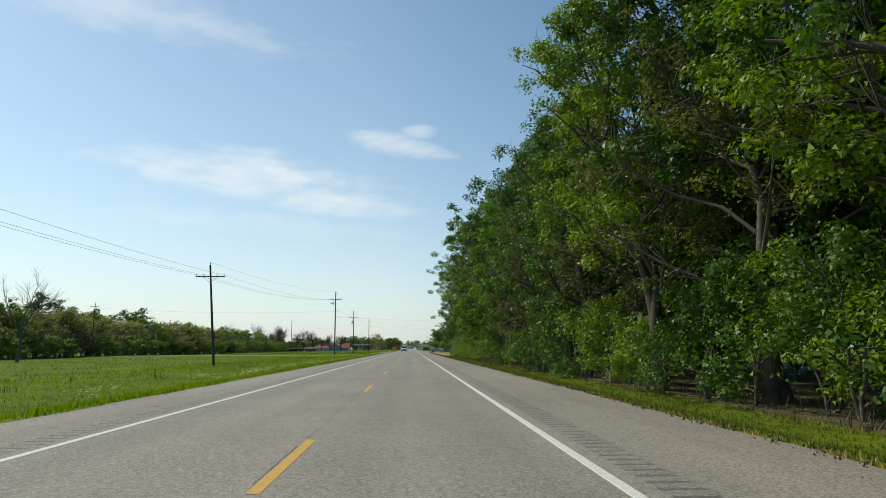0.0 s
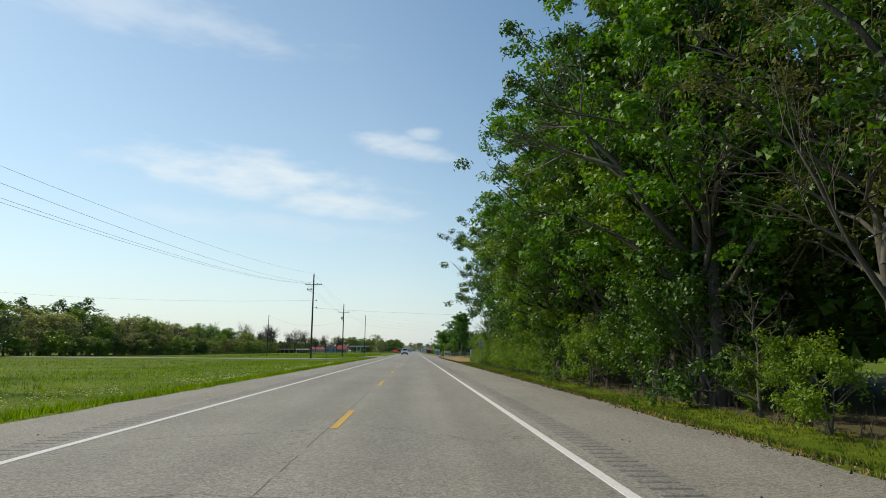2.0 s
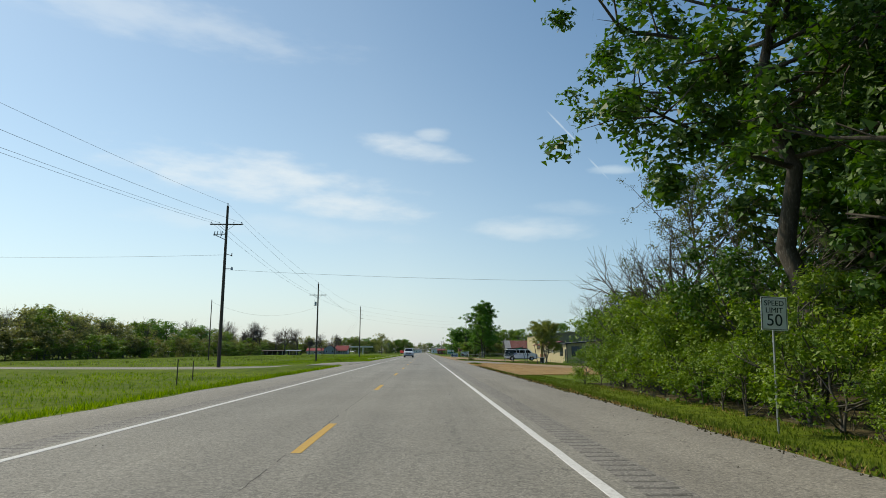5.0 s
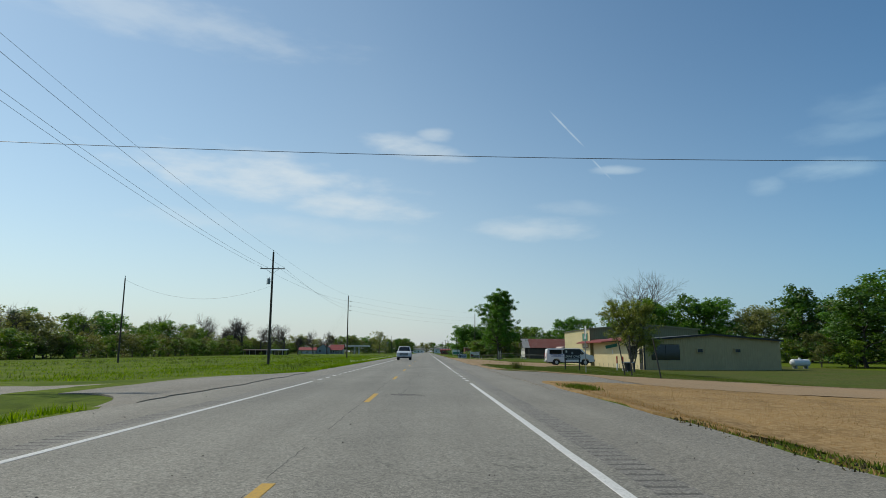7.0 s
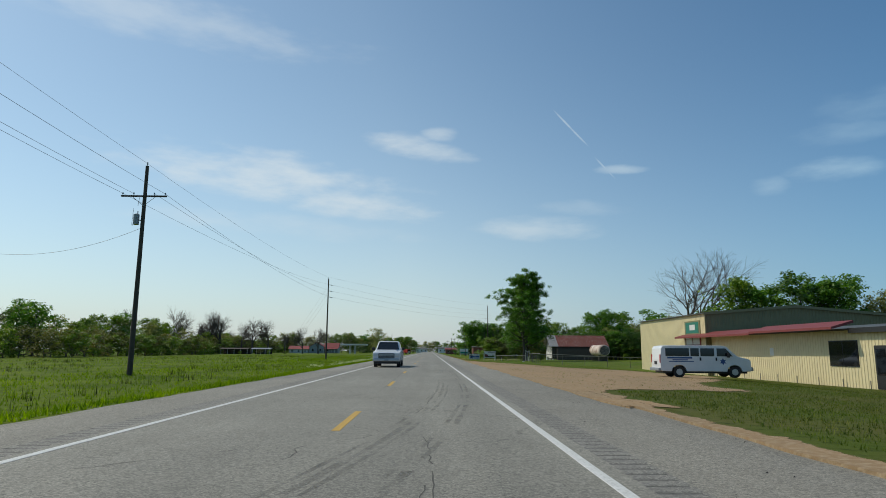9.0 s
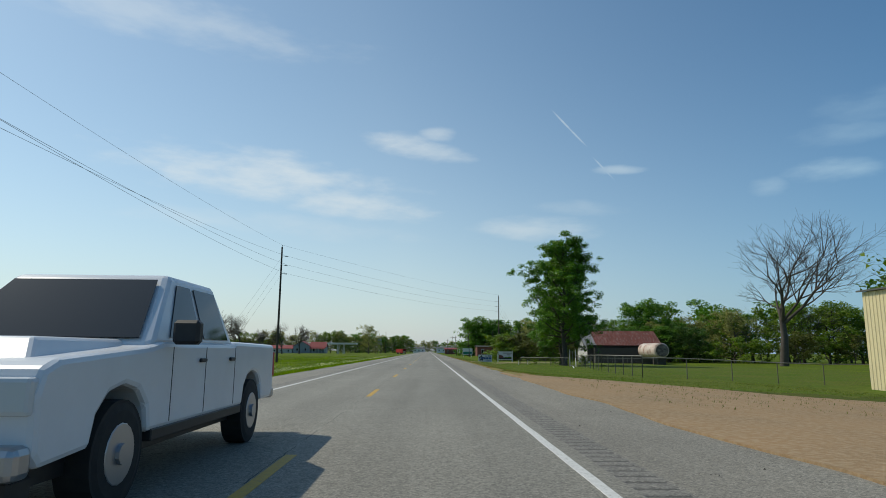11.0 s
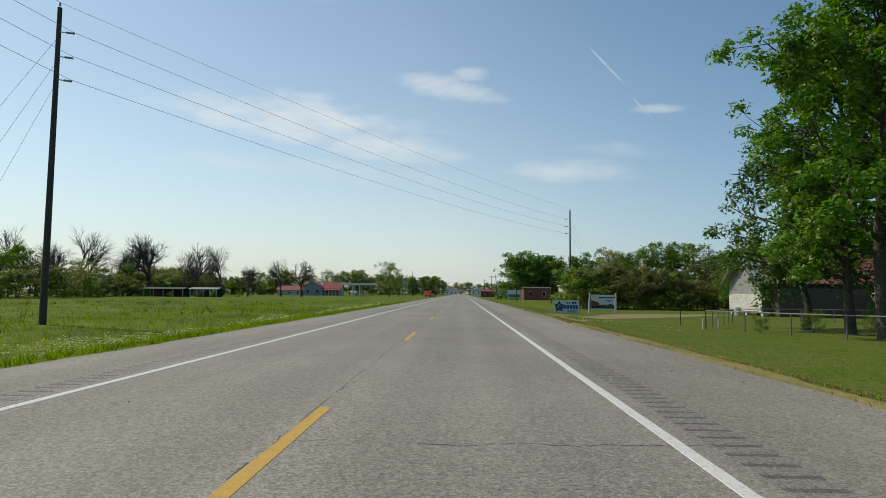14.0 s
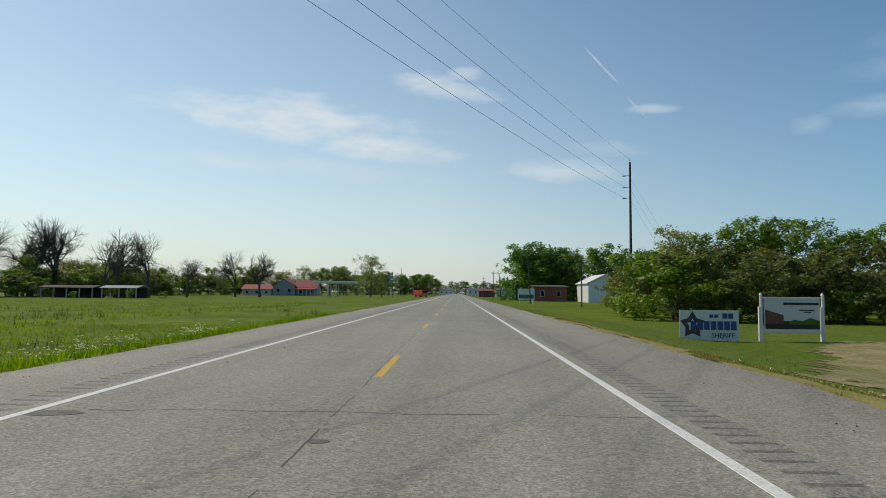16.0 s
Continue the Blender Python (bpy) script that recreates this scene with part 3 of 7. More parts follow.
patch("side_road_east", lambda y: 5.6, lambda y: 160.0, 173.5, 183.5, M_SIDE, 0.03, "cracked grey asphalt side road", "road", 0.8, 0.25, sunk=0.06)
patch("side_road_west", lambda y: -160.0, lambda y: -5.2, 168.0, 178.6, M_SIDE, 0.03, "cracked grey asphalt side road", "road", 0.8, 0.25, sunk=0.06)
patch("dirt_side_road", lambda y: 9.5, lambda y: 160.0, 172.5, 185.0, M_DIRT, 0.05, "tan dirt surface of the side road", "road", 0.8, 0.4)
patch("flare", lambda y: 5.5, lambda y: 5.9 + 4.5 * math.exp(-max(0, abs(y - 178.5) - 5) / 2.5), 167, 194, M_SIDE, 0.035, "paved flare at the junction", "road", 0.7, 0.3, sunk=0.06)
patch("flare_west", lambda y: -5.4 - 4.5 * math.exp(-max(0, abs(y - 173.3) - 5) / 2.5), lambda y: -5.2, 162, 186, M_SIDE, 0.035, "paved flare at the junction", "road", 0.7, 0.3, sunk=0.06)
patch("dirt_verge", lambda y: 5.8 + 3 * math.exp(-max(0, y - 183.5) / 4), lambda y: 60.0 - (y - 183.5) * 20 if y < 186.2 else 6.5 + 5 * math.exp(-(y - 185) / 3.2), 182.0, 210.0, M_DIRT, 0.05, "reddish bare dirt along the verge", "ground", 0.5, 0.3)


def yard_rim(y):
    """How far the gravel reaches from the road."""
    return 7.0 + 9.3 * smooth(209.0, 219, y) + 6.5 * smooth(222, 236, y) + 5 * smooth(236, 246, y) - 10 * smooth(250, 257, y) - 10.5 * smooth(255, 266, y)


patch("gravel_yard", lambda y: 5.6, yard_rim, 203.5, 268.0, M_DIRT, 0.045, "reddish gravel yard in front of the metal building", "ground", 0.6, 0.5)
patch("leaf_litter", lambda y: 11.0, lambda y: 45.0, -60.0, 143.0, M_LITTER, 0.05, "brown leaf litter under the wood", "ground", 2.0, 1.2)
patch("dry_verge", lambda y: 6.0, lambda y: 40.0 - 28 * smooth(0, 5, 164 - y), 157.0, 175.0, M_DRYSOIL, 0.04, "dry straw-coloured verge", "ground", 0.6, 0.8)
patch("yard_lawn", lambda y: 6.1, lambda y: 60.0, 185.0, 260.0, M_LAWN, 0.03, "patchy mown lawn before the metal building", "ground", 1.0, 0.3)
patch("mown_verge", lambda y: 6.1, lambda y: 46.0, 258.0, 392.0, M_MOWN, 0.025, "mown verge with thin straw patches", "ground", 1.5, 0.3)
patch("worn_verge", lambda y: 5.95, lambda y: 6.7 + 0.9 * noise.noise((y * 0.11, 3.0, 0.0)), 262.0, 372.0, M_THATCH, 0.045, "thin dry grass along the shoulder", "ground", 0.5, 0.7)
for y0, y1, x0, x1 in ((283, 301, 6.6, 8.6), (302, 318, 6.9, 10.2), (333, 351, 6.8, 11.5)):
    patch("straw_streak", lambda y: x0, lambda y: x1, y0, y1, M_THATCH, 0.04, "dry straw streak in the mown verge", "ground", 0.6, 0.9, 2.0)
patch("sandy_drive", lambda y: 7.5 + max(0, y - 352) * 0.6, lambda y: 12.0 + max(0, y - 348) * 1.25, 346.0, 372.0, M_SAND, 0.05, "worn sandy drive crossing the mown verge", "ground", 0.6, 0.9, 3.0)


# ---- trees ----
class Wood:
    """Collects tapered limbs."""

    def __init__(self):
        self.v, self.f = [], []

    def limb(self, pts, radii, sides):
        base = len(self.v)
        pts = [np.asarray(p, float) for p in pts]
        for i, (p, r) in enumerate(zip(pts, radii)):
            d = pts[min(i + 1, len(pts) - 1)] - pts[max(i - 1, 0)]
            d /= np.linalg.norm(d) + 1e-9
            u = np.cross(d, (0.3, 0.9, 0.31))
            u /= np.linalg.norm(u) + 1e-9
            w = np.cross(d, u)
            for s in range(sides):
                a = 2 * math.pi * s / sides
                self.v.append(p + r * (math.cos(a) * u + math.sin(a) * w))
        for i in range(len(pts) - 1):
            for s in range(sides):
                a, b = base + i * sides + s, base + i * sides + (s + 1) % sides
                self.f.append((a, b, b + sides, a + sides))

    def mesh(self, name, mat):
        me = mesh_from(name, self.v, self.f, mat)
        me.shade_smooth()
        return me


def leaves_mesh(name, centres, rng, size, mat, spread, corners=4):
    """Many small pointed leaves about the given places."""
    n = len(centres)
    # each spray of leaves is a loose shell, its leaves facing outwards and up
    u = rng.normal(0, 1, (n, 3)) + (0, 0, 0.4)
    u /= np.linalg.norm(u, axis=1)[:, None]
    c = np.asarray(centres) + u * spread * 1.7 * rng.uniform(0.1, 1.0, (n, 1)) ** 0.6 * (1, 1, 0.75) + rng.normal(0, spread * 0.18, (n, 3))
    nrm = u * 0.8 + rng.normal(0, 0.42, (n, 3)) + (0, 0, 0.45)
    a = np.cross(nrm, rng.normal(0, 1, (n, 3)))
    a /= np.linalg.norm(a, axis=1)[:, None] + 1e-9
    b = np.cross(a, nrm)
    b /= np.linalg.norm(b, axis=1)[:, None] + 1e-9
    s = size * rng.uniform(0.6, 1.35, (n, 1))
    up = np.cross(b, a) * 0.12 * s
    v = np.stack([c - a * s * 0.5, c + b * s * 0.32 + up, c + a * s * 0.6, c - b * s * 0.32 + up], 1).reshape(-1, 3)
    if corners == 3:
        v = np.stack([c - a * s * 0.45 + b * s * 0.4, c - a * s * 0.45 - b * s * 0.4, c + a * s * 0.6], 1).reshape(-1, 3)
    q = corners
    me = bpy.data.meshes.new(name)
    me.vertices.add(q * n)
    me.vertices.foreach_set("co", v.astype(np.float32).ravel())
    me.loops.add(q * n)
    me.loops.foreach_set("vertex_index", np.arange(q * n, dtype=np.int32))
    me.polygons.add(n)
    me.polygons.foreach_set("loop_start", np.arange(0, q * n, q, dtype=np.int32))
    me.polygons.foreach_set("loop_total", np.full(n, q, dtype=np.int32))
    me.materials.append(mat)
    me.update(calc_edges=True)
    me.validate()
    return me


def grow(seed, height, crown_from, radius, limbs, twigs, per_twig, leaf, bark, leaf_size, trunk_r=0.22, spread=0.32, lean=0.0, forks=1, up=0.35, sides=7, fine=True, droop=0.0, fill=0, corners=4, clump=0.4, thick=0.0, twigged=3):
    """A tree: trunk mesh with limbs and twigs, and a mesh of leaves (or None). Local origin at the foot."""
    rng = np.random.default_rng(seed)
    w, tips = Wood(), []
    for fk in range(forks):
        turn = rng.uniform(0, 6.28)
        side = (0.0 if forks == 1 else 0.22) * height
        pts = []
        for i in range(8):
            u = i / 7
            off = np.array([math.cos(turn), math.sin(turn)]) * side * u ** 1.3 + rng.normal(0, 0.012 * height, 2) * (u > 0) + np.array([lean * height * u * u, 0])
            pts.append(np.array([off[0], off[1], (u * 0.93 * height) if i else -0.25]))
        rad = [trunk_r / forks ** 0.4 * (1 - 0.9 * i / 7) + 0.012 for i in range(8)]
        rad[0] *= 1.25
        w.limb(pts, rad, sides)
        for b in range(limbs // forks):
            u = crown_from + (0.97 - crown_from) * (b + rng.uniform(0, 1)) / (limbs // forks)
            k = min(6, int(u * 7))
            p0 = pts[k] + (pts[k + 1] - pts[k]) * (u * 7 - k)
            r0 = (rad[k] * 0.5) + 0.008
            v = (u - crown_from) / (1 - crown_from)
            reach = radius * (0.82 + 0.75 * v - 1.2 * v * v) * rng.uniform(0.72, 1.18)
            a = b * 2.4 + rng.uniform(-0.6, 0.6)
            d = np.array([math.cos(a), math.sin(a), up * rng.uniform(0.3, 1.7) + 0.7 * v])
            d /= np.linalg.norm(d) + 1e-6
            q = [p0]
            for s in range(4):
                step = d * reach / 4
                q.append(q[-1] + step + rng.normal(0, 0.05 * reach, 3) + (0, 0, (0.03 - droop) * s * reach * 0.3))
            w.limb(q, [r0 * (1 - 0.8 * s / 4) + 0.006 for s in range(5)], 4 if fine else 3)
            for tw in range(twigs):
                g = rng.uniform(0.25, 1.0) ** 0.7
                k2 = min(3, int(g * 4))
                t0 = q[k2] + (q[k2 + 1] - q[k2]) * (g * 4 - k2)
                td = d * 0.6 + rng.normal(0, 0.75, 3) + (0, 0, 0.15 - droop)
                td /= np.linalg.norm(td)
                ln = reach * rng.uniform(0.18, 0.42)
                t1 = t0 + td * ln * 0.55 + rng.normal(0, 0.04 * reach, 3)
                t2 = t1 + td * ln * 0.45 + rng.normal(0, 0.06 * reach, 3)
                if leaf is None or (fine and tw % twigged == 0):
                    w.limb([t0, t1, t2], [r0 * 0.28 + 0.006 + thick, r0 * 0.16 + 0.005 + thick, 0.004 + thick * 0.6], 3)
                tips += [t1, t2, t2, (t1 + t2) / 2]
                if fine and leaf is None:
                    for _ in range(2):
                        e = t1 + (t2 - t1) * rng.uniform(0, 1)
                        w.limb([e, e + td * ln * 0.4 + rng.normal(0, 0.12 * reach, 3)], [0.006, 0.003], 3)
    trunk = w.mesh("trunk", bark)
    crown = None
    if leaf is not None:
        tips = np.array(tips)
        some = tips[rng.choice(len(tips), max(1, int(len(tips) * clump)), replace=False)]
        pick = some[rng.integers(0, len(some), int(len(tips) * per_twig / 4))]
        if fill:
            inner = tips[rng.integers(0, len(tips), fill)]
            axis = inner * (0.0, 0.0, 1.0)
            inner = axis + (inner - axis) * rng.uniform(0.3, 0.72, (fill, 1)) - (0, 0, 0.02 * height)
            pick = np.concatenate([pick, inner])
            leaf_size = np.concatenate([np.full(len(pick) - fill, leaf_size), np.full(fill, leaf_size * 1.3)])[:, None]
        crown = leaves_mesh("crown", pick, rng, leaf_size, leaf, spread, corners)
    return trunk, crown


def bare(seed, height, levels, bark, trunk_r, wide=0.62, kids=4):
    """A leafless tree whose limbs fork again and again into fine twigs."""
    rng = np.random.default_rng(seed)
    w = Wood()

    def branch(p, d, length, r, level):
        bend = rng.normal(0, 0.10, 3)
        mid = p + (d + bend) * length * 0.5
        end = mid + (d - bend * 0.6 + (0, 0, 0.08)) * length * 0.5
        thin = max(r * 0.55, 0.006)
        if level >= 3:
            w.limb([p, end], [r, thin], 3)
        else:
            w.limb([p, mid, end], [r, r * 0.75, thin], 7 if level == 0 else 4)
        if level == levels:
            return
        for c in range(kids + (level == 0)):
            u = 1.0 if c == 0 else rng.uniform(0.45, 0.98) if level else rng.uniform(0.62, 1.0)
            q = p + (mid - p) * u * 2 if u < 0.5 else mid + (end - mid) * (u * 2 - 1)
            side = np.cross(d, rng.normal(0, 1, 3))
            side /= np.linalg.norm(side) + 1e-9
            open_ = rng.uniform(0.25, 0.5) if c == 0 else rng.uniform(0.55, 1.15)
            nd = d + side * open_ * wide / 0.62 + (0, 0, 0.10)
            nd /= np.linalg.norm(nd)
            branch(q, nd, length * rng.uniform(0.56, 0.80), thin * rng.uniform(0.75, 1.0), level + 1)

    branch(np.array([0.0, 0.0, -0.25]), np.array([0.0, 0.0, 1.0]), height * 0.34, trunk_r, 0)
    return w.mesh("trunk", bark), None


def plant(name, kinds, x, y, scale, turn, label, category="tree", group="", z=None, squash=1.0):
    trunk, crown = kinds
    ob = thing(name, x, y, (ground_z(x, y) if z is None else z), label, category, group, turn)
    ob.scale = (scale * squash, scale * squash, scale)
    part("trunk", trunk, None, ob)
    if crown:
        part("crown", crown, None, ob)
    return ob


def joined(name, placed, label, category):
    """One object of kind stuff from (kind, pose) pairs."""
    cache, mats = {}, []
    vs, loops, totals, idx, base = [], [], [], [], 0
    for kinds, m in placed:
        for me in kinds:
            if me is None:
                continue
            if me.name not in cache:
                co = np.empty(3 * len(me.vertices), np.float32)
                me.vertices.foreach_get("co", co)
                li = np.empty(len(me.loops), np.int32)
                me.loops.foreach_get("vertex_index", li)
                tot = np.empty(len(me.polygons), np.int32)
                me.polygons.foreach_get("loop_total", tot)
                cache[me.name] = (co.reshape(-1, 3), li, tot)
                if me.materials[0] not in mats:
                    mats.append(me.materials[0])
            co, li, tot = cache[me.name]
            r = np.array(m)
            vs.append(co @ r[:3, :3].T + r[:3, 3])
            loops.append(li + base)
            totals.append(tot)
            idx.append(np.full(len(tot), mats.index(me.materials[0]), np.int32))
            base += len(co)
    v, li, tot, mi = np.concatenate(vs), np.concatenate(loops), np.concatenate(totals), np.concatenate(idx)
    me = bpy.data.meshes.new(name)
    me.vertices.add(len(v))
    me.vertices.foreach_set("co", v.astype(np.float32).ravel())
    me.loops.add(len(li))
    me.loops.foreach_set("vertex_index", li.astype(np.int32))
    me.polygons.add(len(tot))
    me.polygons.foreach_set("loop_start", (np.cumsum(tot) - tot).astype(np.int32))
    me.polygons.foreach_set("loop_total", tot)
    for m in mats:
        me.materials.append(m)
    me.polygons.foreach_set("material_index", mi)
    me.update(calc_edges=True)
    return tagged(new(name, me), label, category, kind="stuff")


# ---- cracks and marks in the paving ----
def ribbon(name, pts, wide, mat, label="", lift=0.002):
    verts, faces = [], []
    for i, (x, y) in enumerate(pts):
        a, b = pts[max(i - 1, 0)], pts[min(i + 1, len(pts) - 1)]
        t = Vector((b[0] - a[0], b[1] - a[1], 0)).normalized()
        w = wide * (0.4 + 0.9 * abs(noise.noise((x * 3, y * 1.3, 2)))) if wide < 0.1 else wide
        n = Vector((-t.y, t.x, 0)) * w
        verts += [(x - n.x, y - n.y, lift), (x + n.x, y + n.y, lift)]
    for i in range(len(pts) - 1):
        x, y = pts[i]
        if wide > 0.1 or noise.noise((x * 1.1, y * 1.1, 8)) > -0.12:
            faces.append((2 * i, 2 * i + 1, 2 * i + 3, 2 * i + 2))
    return part(name, mesh_from(name, verts, faces, mat), mat, road, label)


M_CRACK = material("crack_shadow", (0.065, 0.06, 0.053), 0.95, second=(0.10, 0.093, 0.082), scale=6, coords="World")
rc = random.Random(3)
for y0 in range(-30, 390, 14):
    if 176 < y0 < 200:
        continue
    pts, x = [], -0.16
    for i in range(140):
        yy = y0 + 14 * i / 139
        pts.append((-0.085 + 0.025 * noise.noise((yy * 0.5, 1, 4)) + 0.03 * noise.noise((yy * 4, 1, 4)), yy))
    ribbon("seam_crack", pts, 0.009, M_CRACK, "dark open joint along the centre line")
y = 4.0
while y < 385:
    x0, x1 = rc.choice(((-3.3, 3.3), (-3.3, 0.2), (0.0, 3.3), (-1.5, 3.0)))
    n = int((x1 - x0) / 0.06)
    tilt = rc.uniform(-0.06, 0.06)
    ribbon("cross_crack", [(x0 + (x1 - x0) * i / n, y + tilt * i * 0.06 + 0.16 * noise.noise((i * 0.1, y, 0)) + 0.05 * noise.noise((i * 0.55, y, 3)) + 0.03 * noise.noise((i * 1.7, y, 3))) for i in range(n + 1)], 0.008, M_CRACK, "thin dark crack across the lanes")
    y += rc.uniform(5, 14)
for y, x0, x1 in ((343.7, -2.6, 3.3), (288.1, -3.3, 1.6), (266.8, 0.4, 1.5), (312.2, -0.3, 2.2)):
    n = int((x1 - x0) / 0.05)
    ribbon("cross_crack", [(x0 + (x1 - x0) * i / n, y + 0.12 * noise.noise((i * 0.06, y, 0)) + 0.03 * noise.noise((i * 0.5, y, 3))) for i in range(n + 1)], 0.012, M_CRACK, "dark crack across the lanes")
for k in range(16):
    x, y = rc.uniform(-2.8, 2.8), rc.choice((rc.uniform(165, 215), rc.uniform(240, 350), rc.uniform(20, 160)))
    pts = [(x, y)]
    a = rc.uniform(0.9, 2.2)
    for i in range(rc.randrange(14, 40)):
        a += rc.uniform(-0.5, 0.5)
        a = min(2.4, max(0.7, a))
        pts.append((pts[-1][0] + 0.14 * math.cos(a), pts[-1][1] + 0.14 * math.sin(a)))
    ribbon("wandering_crack", pts, 0.012, M_CRACK, "wandering dark crack in the lane")


def marks(name, seed, dark, most):
    """Rubber or patching that lets the paving show through."""
    m = material(name, dark, 0.8, second=tuple(1.3 * c for c in dark), scale=8, coords="World")
    n, l = m.node_tree.nodes, m.node_tree.links
    geo = n.new("ShaderNodeNewGeometry")
    t = n.new("ShaderNodeTexNoise")
    t.inputs["Scale"].default_value, t.inputs["Detail"].default_value = 1.7, 8
    l.new(geo.outputs["Position"], t.inputs[0])
    r = n.new("ShaderNodeMapRange")
    r.inputs[1].default_value, r.inputs[2].default_value, r.inputs[4].default_value = 0.35, 0.75, most
    l.new(t.outputs[0], r.inputs[0])
    l.new(r.outputs[0], n["Principled BSDF"].inputs["Alpha"])
    return m


M_SKID = marks("tyre_rubber_marks", 1, (0.075, 0.07, 0.064), 0.38)


def flowing(knots, n=60):
    """A smooth line through the knots."""
    out = []
    for i in range(n):
        u = i / (n - 1) * (len(knots) - 1)
        k = min(len(knots) - 2, int(u))
        f = u - k
        q = [knots[min(len(knots) - 1, max(0, k + d))] for d in (-1, 0, 1, 2)]
        out.append(tuple(0.5 * (2 * q[1][c] + (q[2][c] - q[0][c]) * f + (2 * q[0][c] - 5 * q[1][c] + 4 * q[2][c] - q[3][c]) * f * f + (3 * q[1][c] - q[0][c] - 3 * q[2][c] + q[3][c]) * f ** 3) for c in (0, 1)))
    return out


TURN_IN = [(-7.0, 186.0), (-3.3, 188.2), (-2.1, 189.5), (-1.1, 191.6), (0.0, 195.8), (1.06, 202.5), (1.7, 212.0), (1.85, 230.0)]
for dx, w in ((0.0, 0.05), (0.16, 0.07), (0.3, 0.05), (0.75, 0.06), (0.9, 0.08)):
    ribbon("tyre_mark", [(x + dx, y - dx * 0.5 + 0.05 * noise.noise((x, y, dx))) for x, y in flowing(TURN_IN)], w, M_SKID, "curving dark tyre mark", 0.0025)
M_BROKEN = asphalt("broken_asphalt", (0.085, 0.08, 0.072), (0.13, 0.122, 0.108), 1.0, False)


def blob(x, y, rx, ry, seed, n=26):
    return [(x + rx * (1 + 0.45 * noise.noise((math.cos(6.283 * i / n) * 1.6, math.sin(6.283 * i / n) * 1.6, seed))) * math.cos(6.283 * i / n),
             y + ry * (1 + 0.45 * noise.noise((math.cos(6.283 * i / n) * 1.6, math.sin(6.283 * i / n) * 1.6, seed + 3))) * math.sin(6.283 * i / n)) for i in range(n)]


for x, y, rx, ry, sd in ((0.86, 166.08, 0.3, 0.22, 1.0), (1.2, 165.98, 0.12, 0.1, 2.0), (0.52, 166.15, 0.1, 0.12, 3.0), (-2.85, 343.5, 0.27, 0.16, 4.0), (0.0, 342.5, 0.09, 0.07, 5.0), (-2.6, 336.8, 0.2, 0.3, 8.0), (-0.2, 325.0, 0.06, 0.1, 6.0), (-0.3, 277.0, 0.06, 0.12, 7.0)):
    part("pothole", slab(blob(x, y, rx, ry, sd), -0.02, 0.0035, "z"), M_BROKEN, road, "dark broken patch of paving")
part("pothole_core", slab(blob(0.93, 166.0, 0.1, 0.07, 9.0), 0.0, 0.008, "z"), M_SHOULDER, road)
for k in range(9):
    a0 = k * 0.7
    pts = [(0.86 + 0.2 * math.cos(a0), 166.08 + 0.2 * math.sin(a0))]
    for i in range(7):
        a0 += rc.uniform(-0.6, 0.6)
        pts.append((pts[-1][0] + 0.06 * math.cos(a0), pts[-1][1] + 0.1 * math.sin(a0)))
    ribbon("pothole_crack", pts, 0.014, M_CRACK, "dark crack round the pothole")
TRAIL = [(1.0, 166.5), (1.1, 170), (0.9, 176), (1.3, 183), (1.1, 190), (1.3, 197), (1.0, 203), (1.4, 210)]
for s in range(7):
    ribbon("lane_crack", [(x + 0.25 * noise.noise((y * 0.5, s, 1)) + s * 0.09 - 0.3 + 0.08 * noise.noise((y * 3, s, 1)), y) for x, y in flowing(TRAIL, 220)][s * 30:s * 30 + 34], 0.011, M_CRACK, "dark ragged crack along the lane")


rnd = random.Random(11)
# ---- the roadside wood ----
OAK = [grow(1, 19, 0.18, 6.2, 34, 15, 46, M_LEAF, M_BARK, 0.20, 0.30, 0.36, clump=0.18, fill=1800, corners=3),
       grow(2, 18, 0.14, 6.0, 34, 15, 44, M_LEAF_LIGHT, M_BARK, 0.19, 0.26, 0.36, clump=0.18, fill=1800, corners=3),
       grow(3, 19, 0.18, 6.4, 34, 15, 44, M_LEAF_DARK_SHADED, M_BARK, 0.20, 0.32, 0.36, clump=0.18, forks=2, fill=1800, corners=3)]
GROVE = [grow(51, 19, 0.27, 6.0, 30, 14, 70, M_LEAF_DARK_SHADED, M_BARK, 0.155, 0.34, 0.38, up=0.5, clump=0.18, fill=1500, corners=3),
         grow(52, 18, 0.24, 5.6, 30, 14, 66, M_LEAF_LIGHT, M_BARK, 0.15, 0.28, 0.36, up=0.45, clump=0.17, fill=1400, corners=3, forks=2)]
HIGH = grow(8, 20, 0.42, 6.6, 32, 16, 64, M_LEAF, M_BARK, 0.20, 0.34, 0.37, up=0.15, fill=2400, corners=3, clump=0.2)
HIGH_DARK = grow(18, 20, 0.42, 6.6, 32, 16, 64, M_LEAF_DARK_SHADED, M_BARK, 0.20, 0.34, 0.37, up=0.15, fill=2400, corners=3, clump=0.2)
ROUND = grow(9, 20, 0.2, 5.7, 46, 15, 50, M_LEAF, M_BARK, 0.22, 0.27, 0.38, up=0.45, fill=2200, corners=3, clump=0.2)
LOW = grow(12, 10, 0.26, 4.8, 30, 12, 38, M_LEAF_DARK_SHADED, M_BARK, 0.20, 0.22, 0.34, up=0.1, fill=900, corners=3, droop=0.12)
TALL = grow(10, 20, 0.16, 5.0, 46, 15, 46, M_LEAF, M_BARK, 0.22, 0.25, 0.38, up=0.6, fill=2200, corners=3, clump=0.2, lean=0.02)
